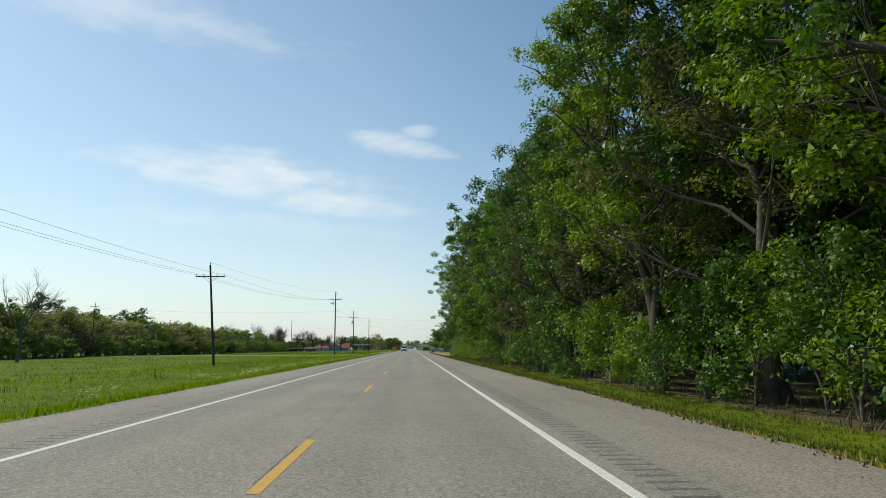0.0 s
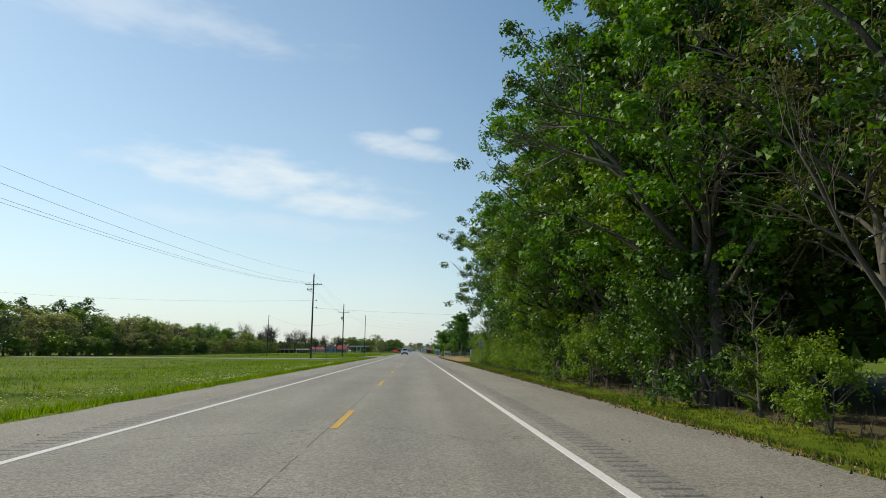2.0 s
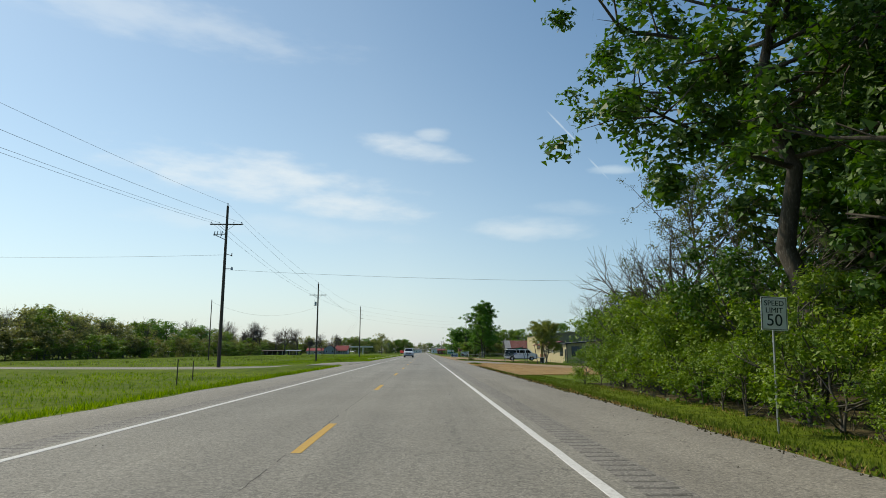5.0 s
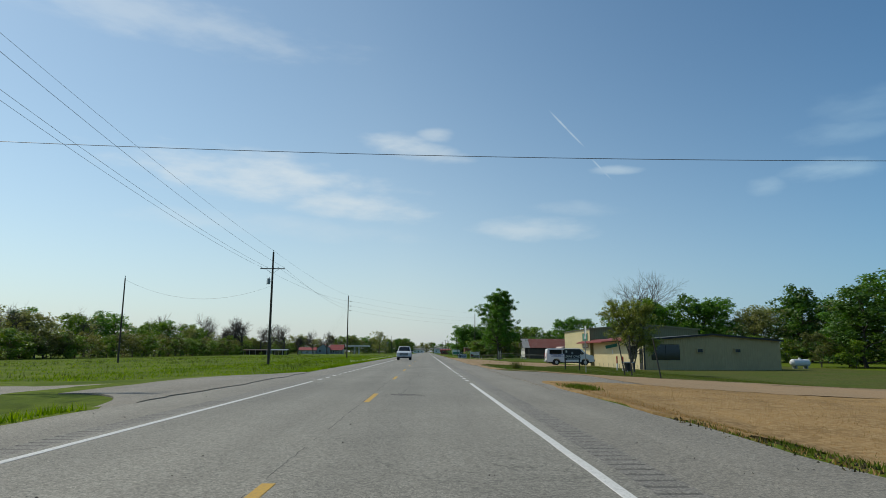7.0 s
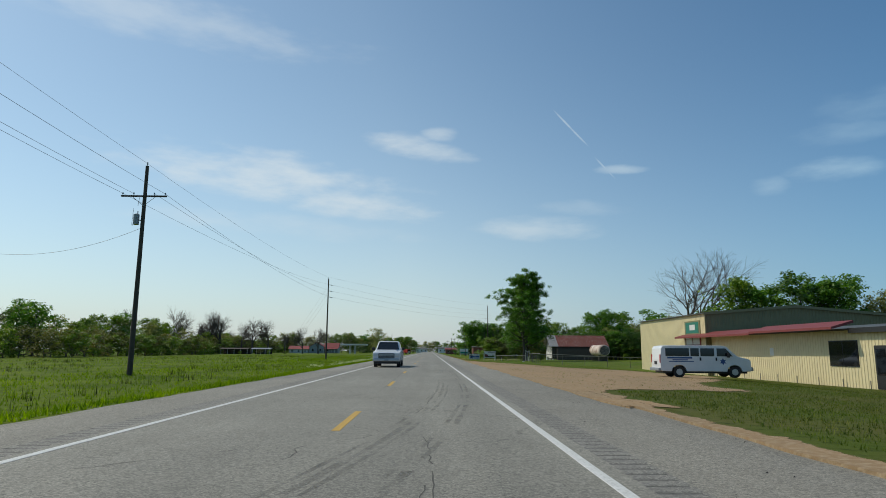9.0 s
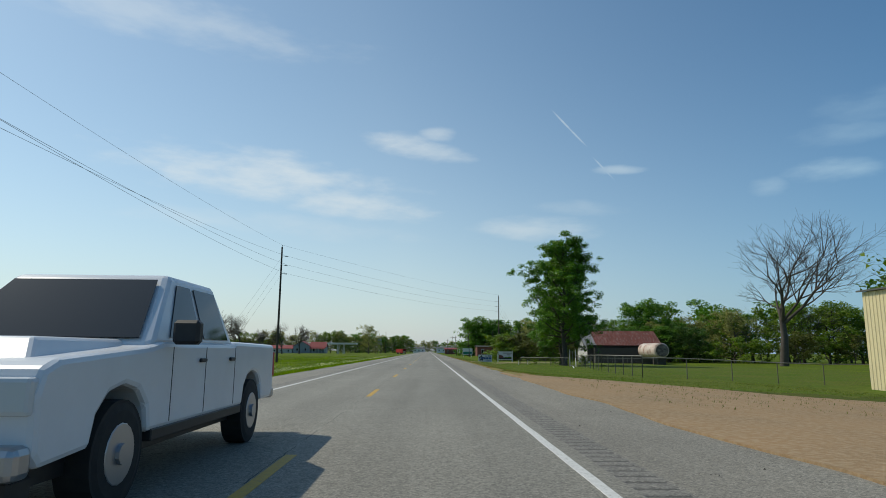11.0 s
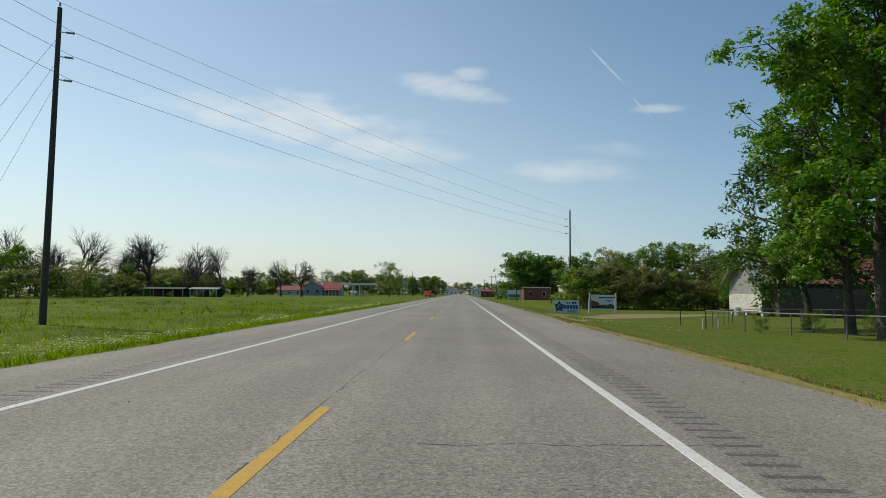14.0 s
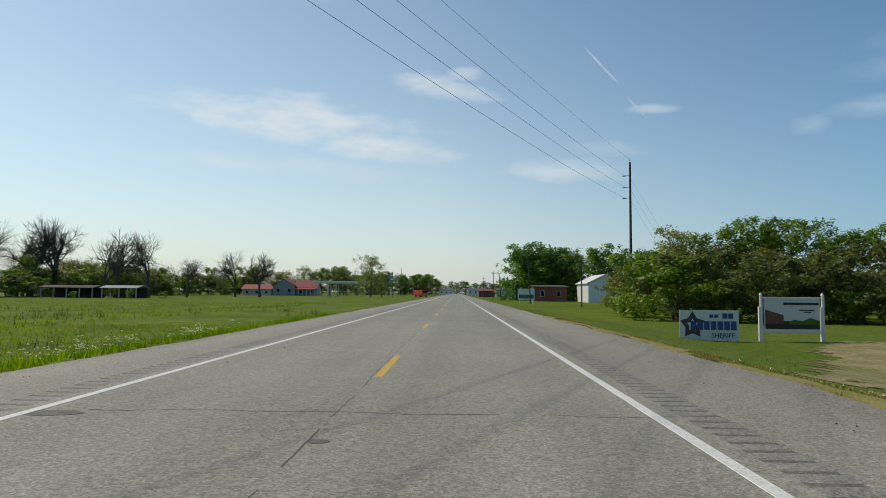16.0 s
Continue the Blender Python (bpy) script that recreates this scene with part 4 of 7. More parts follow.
THIN = [grow(4, 18, 0.16, 5.8, 28, 14, 42, M_LEAF_OLIVE, M_BARK_GREY, 0.13, 0.22, 0.3, fill=500, corners=3, twigged=1, thick=0.003),
        grow(5, 17, 0.20, 5.4, 28, 14, 38, M_LEAF_OLIVE, M_BARK_GREY, 0.13, 0.2, 0.3, fill=500, corners=3, twigged=1, thick=0.003)]
# inner rows take the darkened leaves, so the wood's dim depth is in their colour
BACK = [grow(6, 19, 0.08, 6.0, 20, 9, 22, M_LEAF_DARK_SHADED, M_BARK, 0.5, 0.26, 0.6, fine=False, fill=1100, corners=3),
        grow(7, 17, 0.06, 5.6, 20, 9, 22, M_LEAF_DARK_SHADED, M_BARK, 0.48, 0.22, 0.6, fine=False, fill=900, corners=3)]
BUSH = [grow(21, 3.2, 0.05, 2.0, 16, 8, 36, M_LEAF_LIGHT, M_BARK_GREY, 0.105, 0.05, 0.19, forks=2, fine=False, fill=350, corners=3),
        grow(22, 2.6, 0.05, 1.9, 14, 8, 32, M_LEAF_LIGHT, M_BARK_GREY, 0.10, 0.04, 0.19, forks=2, fine=False, fill=300, corners=3),
        grow(23, 4.2, 0.05, 2.2, 18, 8, 32, M_LEAF_DARK_SHADED, M_BARK_GREY, 0.12, 0.06, 0.22, forks=2, fine=False, fill=400, corners=3)]
SCRUB = [grow(25, 4.5, 0.04, 2.9, 12, 5, 24, M_LEAF_OLIVE, M_BARK_GREY, 0.24, 0.06, 0.32, forks=2, fine=False, sides=4, fill=200, corners=3),
         grow(26, 4.0, 0.04, 2.8, 12, 5, 24, M_LEAF_LIGHT, M_BARK_GREY, 0.24, 0.06, 0.32, forks=2, fine=False, sides=4, fill=260, corners=3),
         grow(27, 4.5, 0.04, 2.7, 12, 6, 16, M_LEAF_GOLD, M_BARK_GREY, 0.2, 0.06, 0.32, forks=2, fine=False, sides=4, fill=160, corners=3)]
MYRTLE = grow(28, 5.2, 0.3, 2.6, 40, 12, 40, M_LEAF_MYRTLE, M_BARK_GREY, 0.11, 0.10, 0.17, forks=5, up=0.7, corners=3)
BIGBARE = bare(33, 15, 5, M_BARK_DIM, 0.34, 0.6, 4)
BARE_BUSH = grow(24, 5.0, 0.1, 2.2, 14, 7, 0, None, M_BARK_GREY, 0.1, 0.07)
BARE = [bare(31, 15, 4, M_BARK_GREY, 0.28, 0.62, 4),
        bare(32, 13, 4, M_BARK_GREY, 0.22, 0.55, 4)]
FAR_LEAF = [grow(41, 10, 0.03, 4.0, 18, 7, 15, M_LEAF, M_BARK, 0.36, 0.18, 0.45, fine=False, sides=4, fill=220, corners=3, clump=0.8),
            grow(42, 9, 0.03, 3.9, 18, 7, 14, M_LEAF_BUD_HAZE, M_BARK_GREY, 0.32, 0.15, 0.45, fine=False, sides=4, fill=160, corners=3, clump=0.9),
            grow(43, 10, 0.03, 3.7, 18, 7, 14, M_LEAF_LIGHT, M_BARK, 0.36, 0.15, 0.45, fine=False, sides=4, fill=180, corners=3, clump=0.8)]
FAR_GOLD = grow(47, 8, 0.02, 3.9, 18, 7, 14, M_LEAF_GOLD, M_BARK_GREY, 0.32, 0.15, 0.45, fine=False, sides=4, fill=160, corners=3, clump=0.9)
MID_DARK = grow(65, 10, 0.03, 4.2, 22, 9, 26, M_LEAF_DARK_SHADED, M_BARK, 0.25, 0.18, 0.42, fine=False, sides=4, fill=600, corners=3, clump=0.5)
FAR_DARK = grow(46, 11, 0.05, 3.9, 18, 7, 16, M_LEAF_DARK_SHADED, M_BARK, 0.38, 0.18, 0.42, fine=False, sides=4, fill=240, corners=3)
SPREAD = [bare(71, 14, 4, M_BARK_DIM, 0.46, 0.78, 5), bare(72, 14, 4, M_BARK_DIM, 0.42, 0.7, 5), bare(73, 14, 4, M_BARK_DIM, 0.40, 0.62, 5)]
FAR_BARE = [bare(44, 11, 4, M_BARK_DIM, 0.20), bare(45, 11, 4, M_BARK_DIM, 0.19, 0.5)]
MID = [grow(61, 10, 0.05, 4.2, 22, 9, 26, M_LEAF, M_BARK, 0.25, 0.18, 0.4, fine=False, sides=4, fill=500, corners=3, clump=0.3),
       grow(62, 10, 0.04, 4.0, 22, 9, 24, M_LEAF_LIGHT, M_BARK, 0.24, 0.16, 0.4, fine=False, sides=4, fill=450, corners=3, clump=0.3),
       grow(63, 9, 0.04, 4.0, 22, 9, 20, M_LEAF_BUD_HAZE, M_BARK_GREY, 0.22, 0.15, 0.4, fine=False, sides=4, fill=350, corners=3, clump=0.4)]

WOOD_LABELS = ["tall leafy oak overhanging the road shoulder", "fresh green woodland tree beside the shoulder", "forked oak with dark green leaves in the wood"]
y = 7.0
k = 0
while y < 119:
    x = 11.9 + rnd.uniform(-0.7, 1.2) + (y > 96)
    kind = k % 5
    if kind in (2, 4) and y < 70:
        plant("tree", THIN[k % 2], x, y, rnd.uniform(0.8, 0.92), rnd.uniform(0, 360), "thinly leaved grey-twigged tree at the wood's edge", group="roadside wood")
    elif y < 62:
        # only the shade-darkened kind from 37 to 56 m
        i = int(kind in (1, 3) and not 37 < y < 56)
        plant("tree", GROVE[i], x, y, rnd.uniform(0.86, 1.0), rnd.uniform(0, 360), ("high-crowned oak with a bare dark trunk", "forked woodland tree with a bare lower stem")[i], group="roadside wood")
    else:
        i = (0, 1, 0, 2, 1)[kind] if y < 96 else 2
        plant("tree", OAK[i], x, y, rnd.uniform(0.95, 1.04) if 58 < y < 92 else rnd.uniform(0.76, 0.9), rnd.uniform(0, 360), WOOD_LABELS[i], group="roadside wood")
    y += rnd.uniform(5.0, 7.0)
    k += 1
for row, x0 in ((0, 17.5), (1, 23.0), (2, 29.0)):
    y = 2.0 + 3 * row
    while y < (126, 136, 143)[row]:
        i = rnd.randrange(2)
        plant("tree", BACK[i], x0 + rnd.uniform(-1.5, 1.5), y, rnd.uniform(0.8, 1.05), rnd.uniform(0, 360), ("dark leafy tree deep in the wood", "dull green tree deep in the wood")[i], group="roadside wood")
        y += rnd.uniform(7.5, 10.5)
y = 9.0
while y < 143:
    # in two stretches darker shrub leaves stand in for the oaks' shade
    i = rnd.choice((0, 0, 1, 1, 2)) if not (39 < y < 52 or 64 < y < 73) else 2
    plant("bush", BUSH[i], 10.9 + rnd.uniform(-0.5, 1.6) + 0.8 * (y > 100), y, rnd.uniform(0.5, 1.45), rnd.uniform(0, 360), ("yellow-green brush along the wood's edge", "olive undergrowth along the wood's edge", "dark green shrub along the wood's edge")[i], "bush", "undergrowth")
    if rnd.random() < 0.3:
        plant("bare_bush", BARE_BUSH, 11.0 + rnd.uniform(0, 2), y + 1, rnd.uniform(0.6, 1.0), rnd.uniform(0, 360), "leafless grey brush at the wood's edge", "bush", "undergrowth")
    y += rnd.uniform(1.9, 2.8)
for x, y, s in ((12.4, 49.0, 0.85), (11.6, 25, 0.85), (11.6, 66, 0.9), (11.5, 86, 0.8), (11.2, 9, 0.8), (11.6, 57, 0.7)):
    plant("bare_tree", BARE[int(y) % 2], x, y, s * 1.25, y * 31, "grey leafless tree standing among the roadside oaks", group="roadside wood")
for i in range(12):
    plant("tree", BACK[i % 2], 13.5 + 5 * (i % 3), -6 - 4.5 * i, 0.95, i * 50, "leafy tree at the edge of the wood", group="roadside wood")
y = 92.0
while y < 144:
    plant("bush", BUSH[rnd.choice((0, 1, 1))], 10.9 + rnd.uniform(-0.4, 0.6), y, rnd.uniform(0.45, 0.95), rnd.uniform(0, 360), "low yellow-green brush beside the verge", "bush", "undergrowth")
    y += rnd.uniform(1.5, 2.3)
# the wood's thinner end
plant("tree", HIGH_DARK, 13.7, 127, 0.97, 200, "high-crowned oak reaching out over the shoulder", group="roadside wood", squash=1.2)
plant("tree", HIGH_DARK, 12.4, 72, 1.0, 140, "overhanging oak with dark limbs over the shoulder", group="roadside wood")
plant("tree", HIGH, 12.4, 87.5, 1.02, 75, "great overhanging oak with dark limbs over the shoulder", group="roadside wood")
plant("tree", HIGH_DARK, 12.9, 19.0, 0.95, 30, "dense dark oak leaning over the shoulder", group="roadside wood")
plant("tree", HIGH_DARK, 13.7, 51.0, 0.9, 290, "dense dark oak with low limbs", group="roadside wood")
for kinds, x, y, s in ((THIN[0], 15.0, 137, 0.6), (BACK[0], 22.5, 129, 0.95), (BACK[0], 21.5, 134, 0.95), (BACK[0], 25.5, 132, 1.0), (BACK[1], 21.0, 139, 0.85), (BACK[1], 28, 139, 0.85)):
    plant("tree", kinds, x, y, s, x * 61, "leafy tree at the thinning end of the wood", group="roadside wood")
for x, y, s in ((13.5, 136, 0.72), (15.5, 140, 0.8), (17, 134, 0.85), (21, 141, 0.8), (26, 138, 0.8), (14.5, 143, 0.65)):
    plant("bare_tree", BARE[int(x) % 2], x, y, s, x * 40, "leafless spring tree at the end of the wood", group="roadside wood")
for x, y, s in ((11.9, 131, 1.0), (12.2, 136, 1.15), (13.0, 141, 1.35), (14.5, 144, 1.5), (17.5, 145, 1.5), (21, 146, 1.5), (12.6, 133.5, 1.1), (16, 139, 1.5), (25, 147, 1.5)):
    plant("bush", BUSH[int(y) % 2], x, y, s, x * 77, "tall yellow-green brush at the end of the wood", "bush", "undergrowth")


def belt(name, x0, y0, x1, y1, step, depth, low, high, mix, label, group=""):
    """A row of trees from one place to another: single things where a group is named, else one mass."""
    length = math.hypot(x1 - x0, y1 - y0)
    k = int(length / step)
    mass = []
    for i in range(k + 1):
        u = (i + rnd.uniform(-0.4, 0.4)) / max(k, 1)
        x, y = x0 + (x1 - x0) * u + rnd.uniform(-depth, depth), y0 + (y1 - y0) * u + rnd.uniform(-depth, depth)
        kinds, s, turn, wide = rnd.choice(mix), rnd.uniform(low, high), rnd.uniform(0, 360), rnd.uniform(1.1, 1.5)
        if group:
            plant(name, kinds, x, y, s, turn, label, name, group, squash=wide)
        else:
            mass.append((kinds, pose(x, y, ground_z(x, y), 0, 0, turn) @ Matrix.Diagonal((s * wide, s * wide, s, 1))))
    if mass:
        joined(name, mass, label, "trees")


L0, L1, L2, LB, LC = *FAR_LEAF, *FAR_BARE
N0, N1, N2 = MID
S0, S1, S2 = SCRUB
SB = grow(29, 4.6, 0.05, 2.4, 14, 8, 0, None, M_TWIG, 0.1, 0.05, up=1.0, forks=3, fine=False, sides=3, thick=0.009)
# far side of the meadow: low scrub in front, taller trees behind
belt("hedge_scrub", -84, 40, -84, 300, 2.6, 1.5, 0.8, 1.3, [S1, S1, S0, S2, SB], "low spring scrub along the far side of the meadow")
belt("hedge_trees", -92, 40, -92, 300, 2.8, 3, 0.95, 1.3, [L1, L1, L2, FAR_GOLD, LB, L1], "spring trees beyond the meadow, some still bare")
belt("hedge_trees", -104, 40, -104, 300, 5.5, 4, 1.15, 1.5, [L1, LB, FAR_DARK, LC], "taller spring trees behind the meadow hedge")
belt("hedge_scrub", -83, 300, -86, 440, 3.4, 1.5, 0.9, 1.35, [S0, S1, S1, S2], "yellow-green spring scrub beyond the meadow")
belt("hedge_trees", -98, 300, -104, 450, 4.2, 5, 0.9, 1.35, [L1, LC, L0, LB, L2], "mixed bare and leafy trees beyond the meadow")
belt("hedge_trees", -103, 440, -118, 590, 5.0, 5, 0.75, 1.1, [L1, L1, LC, L2, LB], "mixed bare and leafy trees beyond the low sheds")
belt("hedge_scrub", -96, 440, -102, 520, 2.6, 3, 0.9, 1.4, [S0, S1, S1], "low scrub beyond the low sheds")
belt("hedge_scrub", -92, 470, -66, 474, 5.2, 1.2, 0.3, 0.6, [S0, S1, SB], "low scrub growing before the low sheds")
for x, y, tall, kinds in ((-97.7, 488, 19.0, 0), (-82.9, 489, 15.9, 1), (-75.2, 490, 12.9, 2), (-57.0, 520, 12.5, 1), (-119.8, 488, 17.3, 2), (-104.0, 489, 16.8, 1), (-127, 486, 16.0, 0), (-66, 525, 11.5, 2), (-136, 480, 17.0, 2), (-110, 492, 14.5, 0), (-90, 496, 12.0, 2), (-70, 500, 10.0, 0)):
    plant("bare_tree", SPREAD[kinds], x, y, tall / 10.4, x * 37, "tall bare spring tree with a round spreading crown", group="bare trees by the houses", squash=0.9)
belt("bare_tree", -112, 500, -140, 640, 17, 6, 1.2, 1.6, [LB, LC], "tall bare spring tree behind the houses", "bare trees by the houses")
belt("hedge_trees", -108, 500, -140, 640, 4.5, 8, 0.75, 1.1, [L1, FAR_GOLD, L2], "leafy trees behind the red-roofed houses")
belt("hedge_scrub", -100, 500, -100, 640, 3.2, 3, 1.0, 1.6, [S0, S1], "low scrub behind the red-roofed houses")
belt("far_trees", -110, 622, -50, 660, 3.2, 5, 1.0, 1.5, [L1, L1, LB, L2], "distant trees behind the houses")
belt("far_trees", -62, 720, -16, 800, 2.6, 5, 1.0, 1.5, [L1, L0, LB, L2], "distant trees beyond the town")
belt("far_trees", -20, 1000, 60, 1010, 3.4, 6, 0.9, 1.5, [L1, L0, L2], "distant trees where the road meets the sky")
# behind the metal building and the shed
belt("east_trees", 42.5, 389, 66, 381, 2.6, 1.2, 0.68, 0.86, [MID_DARK, MID_DARK, N0, MID_DARK], "leafy trees close behind the shed")
belt("tree", 56, 297, 86, 284, 3.2, 2, 1.1, 1.4, [N0, FAR_DARK, N0, N2], "leafy tree behind the metal building", "trees behind the building")
belt("east_trees", 84, 290, 160, 258, 3.0, 5, 1.1, 1.6, [FAR_DARK, L1, FAR_DARK, LB], "leafy trees east of the metal building")
belt("east_trees", 66, 246, 130, 212, 2.6, 4, 0.9, 1.5, [MID_DARK, MID_DARK, N0, LB, MID_DARK], "leafy trees south of the metal building")
plant("tree", L2, 54, 296, 1.42, 40, "round-topped olive tree behind the metal building", group="trees behind the building")
belt("east_scrub", 64, 243, 120, 212, 3.0, 2, 0.8, 1.3, [S0, S1], "scrub under the trees beyond the building")
belt("east_scrub", 50, 290, 150, 250, 4, 2, 0.8, 1.2, [S0, S1], "scrub under the trees behind the building")
belt("east_trees", 48, 396, 110, 375, 3.8, 4, 1.0, 1.5, [N0, N2, N1, N0, LB, N1], "dense leafy trees behind the shed")
belt("east_trees", 60, 410, 150, 378, 5.0, 4, 1.2, 1.6, [L0, L1, LC, L2], "dense tall trees behind the shed")
belt("east_scrub", 56, 384, 140, 350, 4.6, 2, 0.9, 1.4, [S0, S1], "scrub under the trees behind the shed")
belt("bush", 20.4, 396, 60, 391, 1.25, 1.0, 0.8, 1.25, [S0, S2, SB, S0, S1, S2], "thick spring scrub bush behind the roadside signs", "scrub by the signs")
belt("east_scrub", 20.5, 393.6, 60, 388.4, 1.3, 0.6, 0.4, 0.65, [S0, S2, S1], "low brush at the foot of the scrub")
belt("east_scrub", 22.5, 403, 70, 398, 2.0, 1.5, 1.15, 1.55, [S0, S1, S2, SB, S0], "thick spring scrub behind the roadside signs")
belt("east_scrub", 24, 414, 36, 470, 3.5, 2, 0.8, 1.2, [S0, S2, S1], "spring scrub along the field edge")
belt("east_trees", 30, 434, 90, 415, 3.0, 4, 0.95, 1.3, [N2, N0, N1, LB, N1], "leafy trees beyond the scrub")
belt("tree", 21, 548, 42, 556, 3.0, 2, 1.5, 1.8, [L0, L2, L0], "leafy round-topped tree beyond the scrub", "trees before the store")
belt("east_trees", 40, 546, 66, 532, 3.0, 3, 1.4, 1.8, [L2, L1, LB, L0], "light green trees behind the white barn")
belt("far_trees", 30, 560, 56, 680, 4.5, 5, 1.2, 1.6, [L0, L1, L2], "leafy roadside trees in the distance")

plant("tree", LOW, 23.0, 334.2, 1.12, 240, "low drooping leafy tree behind the sagging fence", group="trees by the gate")
plant("tree", TALL, 22.9, 329.4, 0.9, 150, "tall leafy tree beside the gate", group="trees by the gate", squash=1.1)
plant("tree", ROUND, 21.5, 324.4, 0.94, 20, "broad tall leafy tree beside the gate", group="trees by the gate", squash=1.24)
for x, y, s in ((18.0, 329.5, 0.28), (21.5, 330.5, 0.4), (23.2, 328, 0.35), (25, 326.5, 0.45), (26.5, 333, 0.5)):
    plant("bush", BUSH[1], x, y, s, x * 50, "low straggling shrub under the trees", "bush", "undergrowth by the gate")
plant("small_tree", MYRTLE, 21.2, 208.2, 1.14, 0, "small multi-stemmed tree coming into leaf", "tree")
plant("bare_tree", BIGBARE, 65.3, 344, 2.0, 20, "tall leafless tree behind the fence", squash=1.2)
plant("bare_tree", BARE[1], -62, 104, 1.35, 20, "leafless tree beyond the meadow")
plant("tree", MID[2], -29, 555, 1.55, 20, "thinly leaved tree beside the highway", squash=0.95)
plant("tree", FAR_LEAF[1], -25.5, 557, 0.9, 80, "low budding tree beside the highway")


# ---- utility poles and wires ----
def wire(name, a, b, sag, r, label):
    a, b = Vector(a), Vector(b)
    cu = bpy.data.curves.new(name, "CURVE")
    cu.dimensions, cu.bevel_depth, cu.bevel_resolution = "3D", r, 1
    sp = cu.splines.new("POLY")
    sp.points.add(24)
    for i in range(25):
        u = i / 24
        p = a.lerp(b, u)
        sp.points[i].co = (p.x, p.y, p.z - 4 * sag * u * (1 - u), 1)
    tmp = bpy.data.objects.new(name, cu)
    me = bpy.data.meshes.new_from_object(tmp)
    bpy.data.objects.remove(tmp)
    me.materials.clear()
    me.materials.append(M_WIRE)
    return tagged(new(name, me), label, "wire", "power lines")


def insulator(parent, x, y, z, tall=0.22):
    part("insulator", merged(rod((x, y, z), (x, y, z + tall * 0.5), 0.018, sides=6), rod((x, y, z + tall * 0.4), (x, y, z + tall), 0.06, 0.045, 8)), M_GREYPAINT, parent, "grey porcelain insulator")


def pole(x, y, top, r=0.17, arms=(), label="tall weathered wooden utility pole", lean=0.0):
    z = ground_z(x, y)
    ob = thing("utility_pole", x, y, z, label, "utility pole", "utility poles")
    h = top - z
    part("shaft", rod((0, 0, -0.4), (lean, 0, h), r, r * 0.62, 12), M_POLE, ob)
    for za, half in arms:
        zz = za - z
        tip = lean * zz / h
        part("crossarm", block(tip - half, tip + half, -0.2, -0.08, zz - 0.06, zz + 0.06, 0.01), M_POLE, ob)
        for s in (-1, 1):
            part("brace", rod((tip, -0.12, zz - 0.75), (tip + s * half * 0.5, -0.14, zz - 0.06), 0.02, sides=6), M_STEEL, ob)
            for f in (0.93, 0.45):
                insulator(ob, tip + s * half * f, -0.14, zz + 0.06)
    insulator(ob, lean, 0, h, 0.3)
    return ob


def transformer(ob, x, z):
    part("transformer", merged(rod((x, -0.1, z), (x, -0.1, z + 0.78), 0.22, sides=14), rod((x, -0.1, z + 0.78), (x, -0.1, z + 0.85), 0.23, 0.1, 14), rod((x + 0.08, -0.1, z + 0.82), (x + 0.08, -0.1, z + 1.05), 0.035, sides=6), rod((x + 0.2, -0.05, z + 0.35), (x + 0.5, 0.0, z + 0.35), 0.04, sides=6)), M_GREYPAINT, ob, "grey pole-mounted transformer can")


pole(-22.1, 75.6, 11.3, arms=((9.85, 1.75),), lean=-1.05)
P2 = pole(-19.9, 173.5, 16.8, 0.2, arms=((14.7, 1.75),))
zb = P2.location.z
part("cutout_bracket", merged(rod((0, -0.1, 13.0 - zb), (-1.3, -0.15, 13.6 - zb), 0.035, sides=6), rod((0, -0.1, 13.6 - zb), (-1.3, -0.15, 13.6 - zb), 0.03, sides=6), rod((-0.5, -0.15, 13.25 - zb), (-0.55, -0.15, 13.95 - zb), 0.03, sides=6)), M_POLE, P2, "dark bracket with fuse holders")
for x in (-1.25, -0.95, -0.45):
    part("fuse_cutout", rod((x, -0.15, 13.45 - zb), (x + 0.08, -0.15, 13.95 - zb), 0.06, 0.045, 8), M_GREYPAINT, P2)
part("side_pin", merged(rod((0.1, 0, 11.5 - zb), (0.75, 0, 11.3 - zb), 0.035, sides=6), rod((0.72, 0, 11.25 - zb), (0.72, 0, 11.6 - zb), 0.05, sides=6)), M_POLE, P2)
part("lamp_arm", merged(rod((0.1, 0, 9.9 - zb), (0.8, 0, 9.95 - zb), 0.025, sides=6), rod((0.8, 0, 9.75 - zb), (0.8, 0, 10.1 - zb), 0.14, 0.07, 10)), M_GREYPAINT, P2, "small grey yard lamp")
P3 = pole(-20.8, 237.7, 15.3, 0.2, arms=((12.85, 1.75),))
transformer(P3, -0.46, 11.35)
zb = P3.location.z
part("lead_wire", merged(rod((-0.42, -0.1, 12.1 - zb), (-0.35, -0.1, 12.75 - zb), 0.015, sides=5), rod((-0.72, -0.1, 11.9 - zb), (-0.78, -0.1, 10.6 - zb), 0.012, sides=5), rod((-0.5, -0.1, 11.3 - zb), (-0.75, -0.1, 10.5 - zb), 0.012, sides=5)), M_WIRE, P3)
P4 = pole(-21.1, 327.1, 16.8, 0.19)
P5 = pole(21.7, 411.3, 17.0, 0.19)
for ob, zs in ((P4, (15.4, 14.0, 12.7)), (P5, (15.4, 14.0, 12.7))):
    for zz in zs:
        zl = zz - ob.location.z
        d = 1 if ob is P4 else -1
        part("pin_arm", merged(rod((0.1 * d, -0.05, zl), (0.85 * d, -0.1, zl - 0.12), 0.03, sides=6), rod((0.5 * d, -0.08, zl - 0.06), (0.95 * d, -0.1, zl - 0.13), 0.06, sides=8)), M_GREYPAINT, ob, "grey post insulator")
pole(-23.5, -25, 11.5, arms=((10.0, 1.75),))
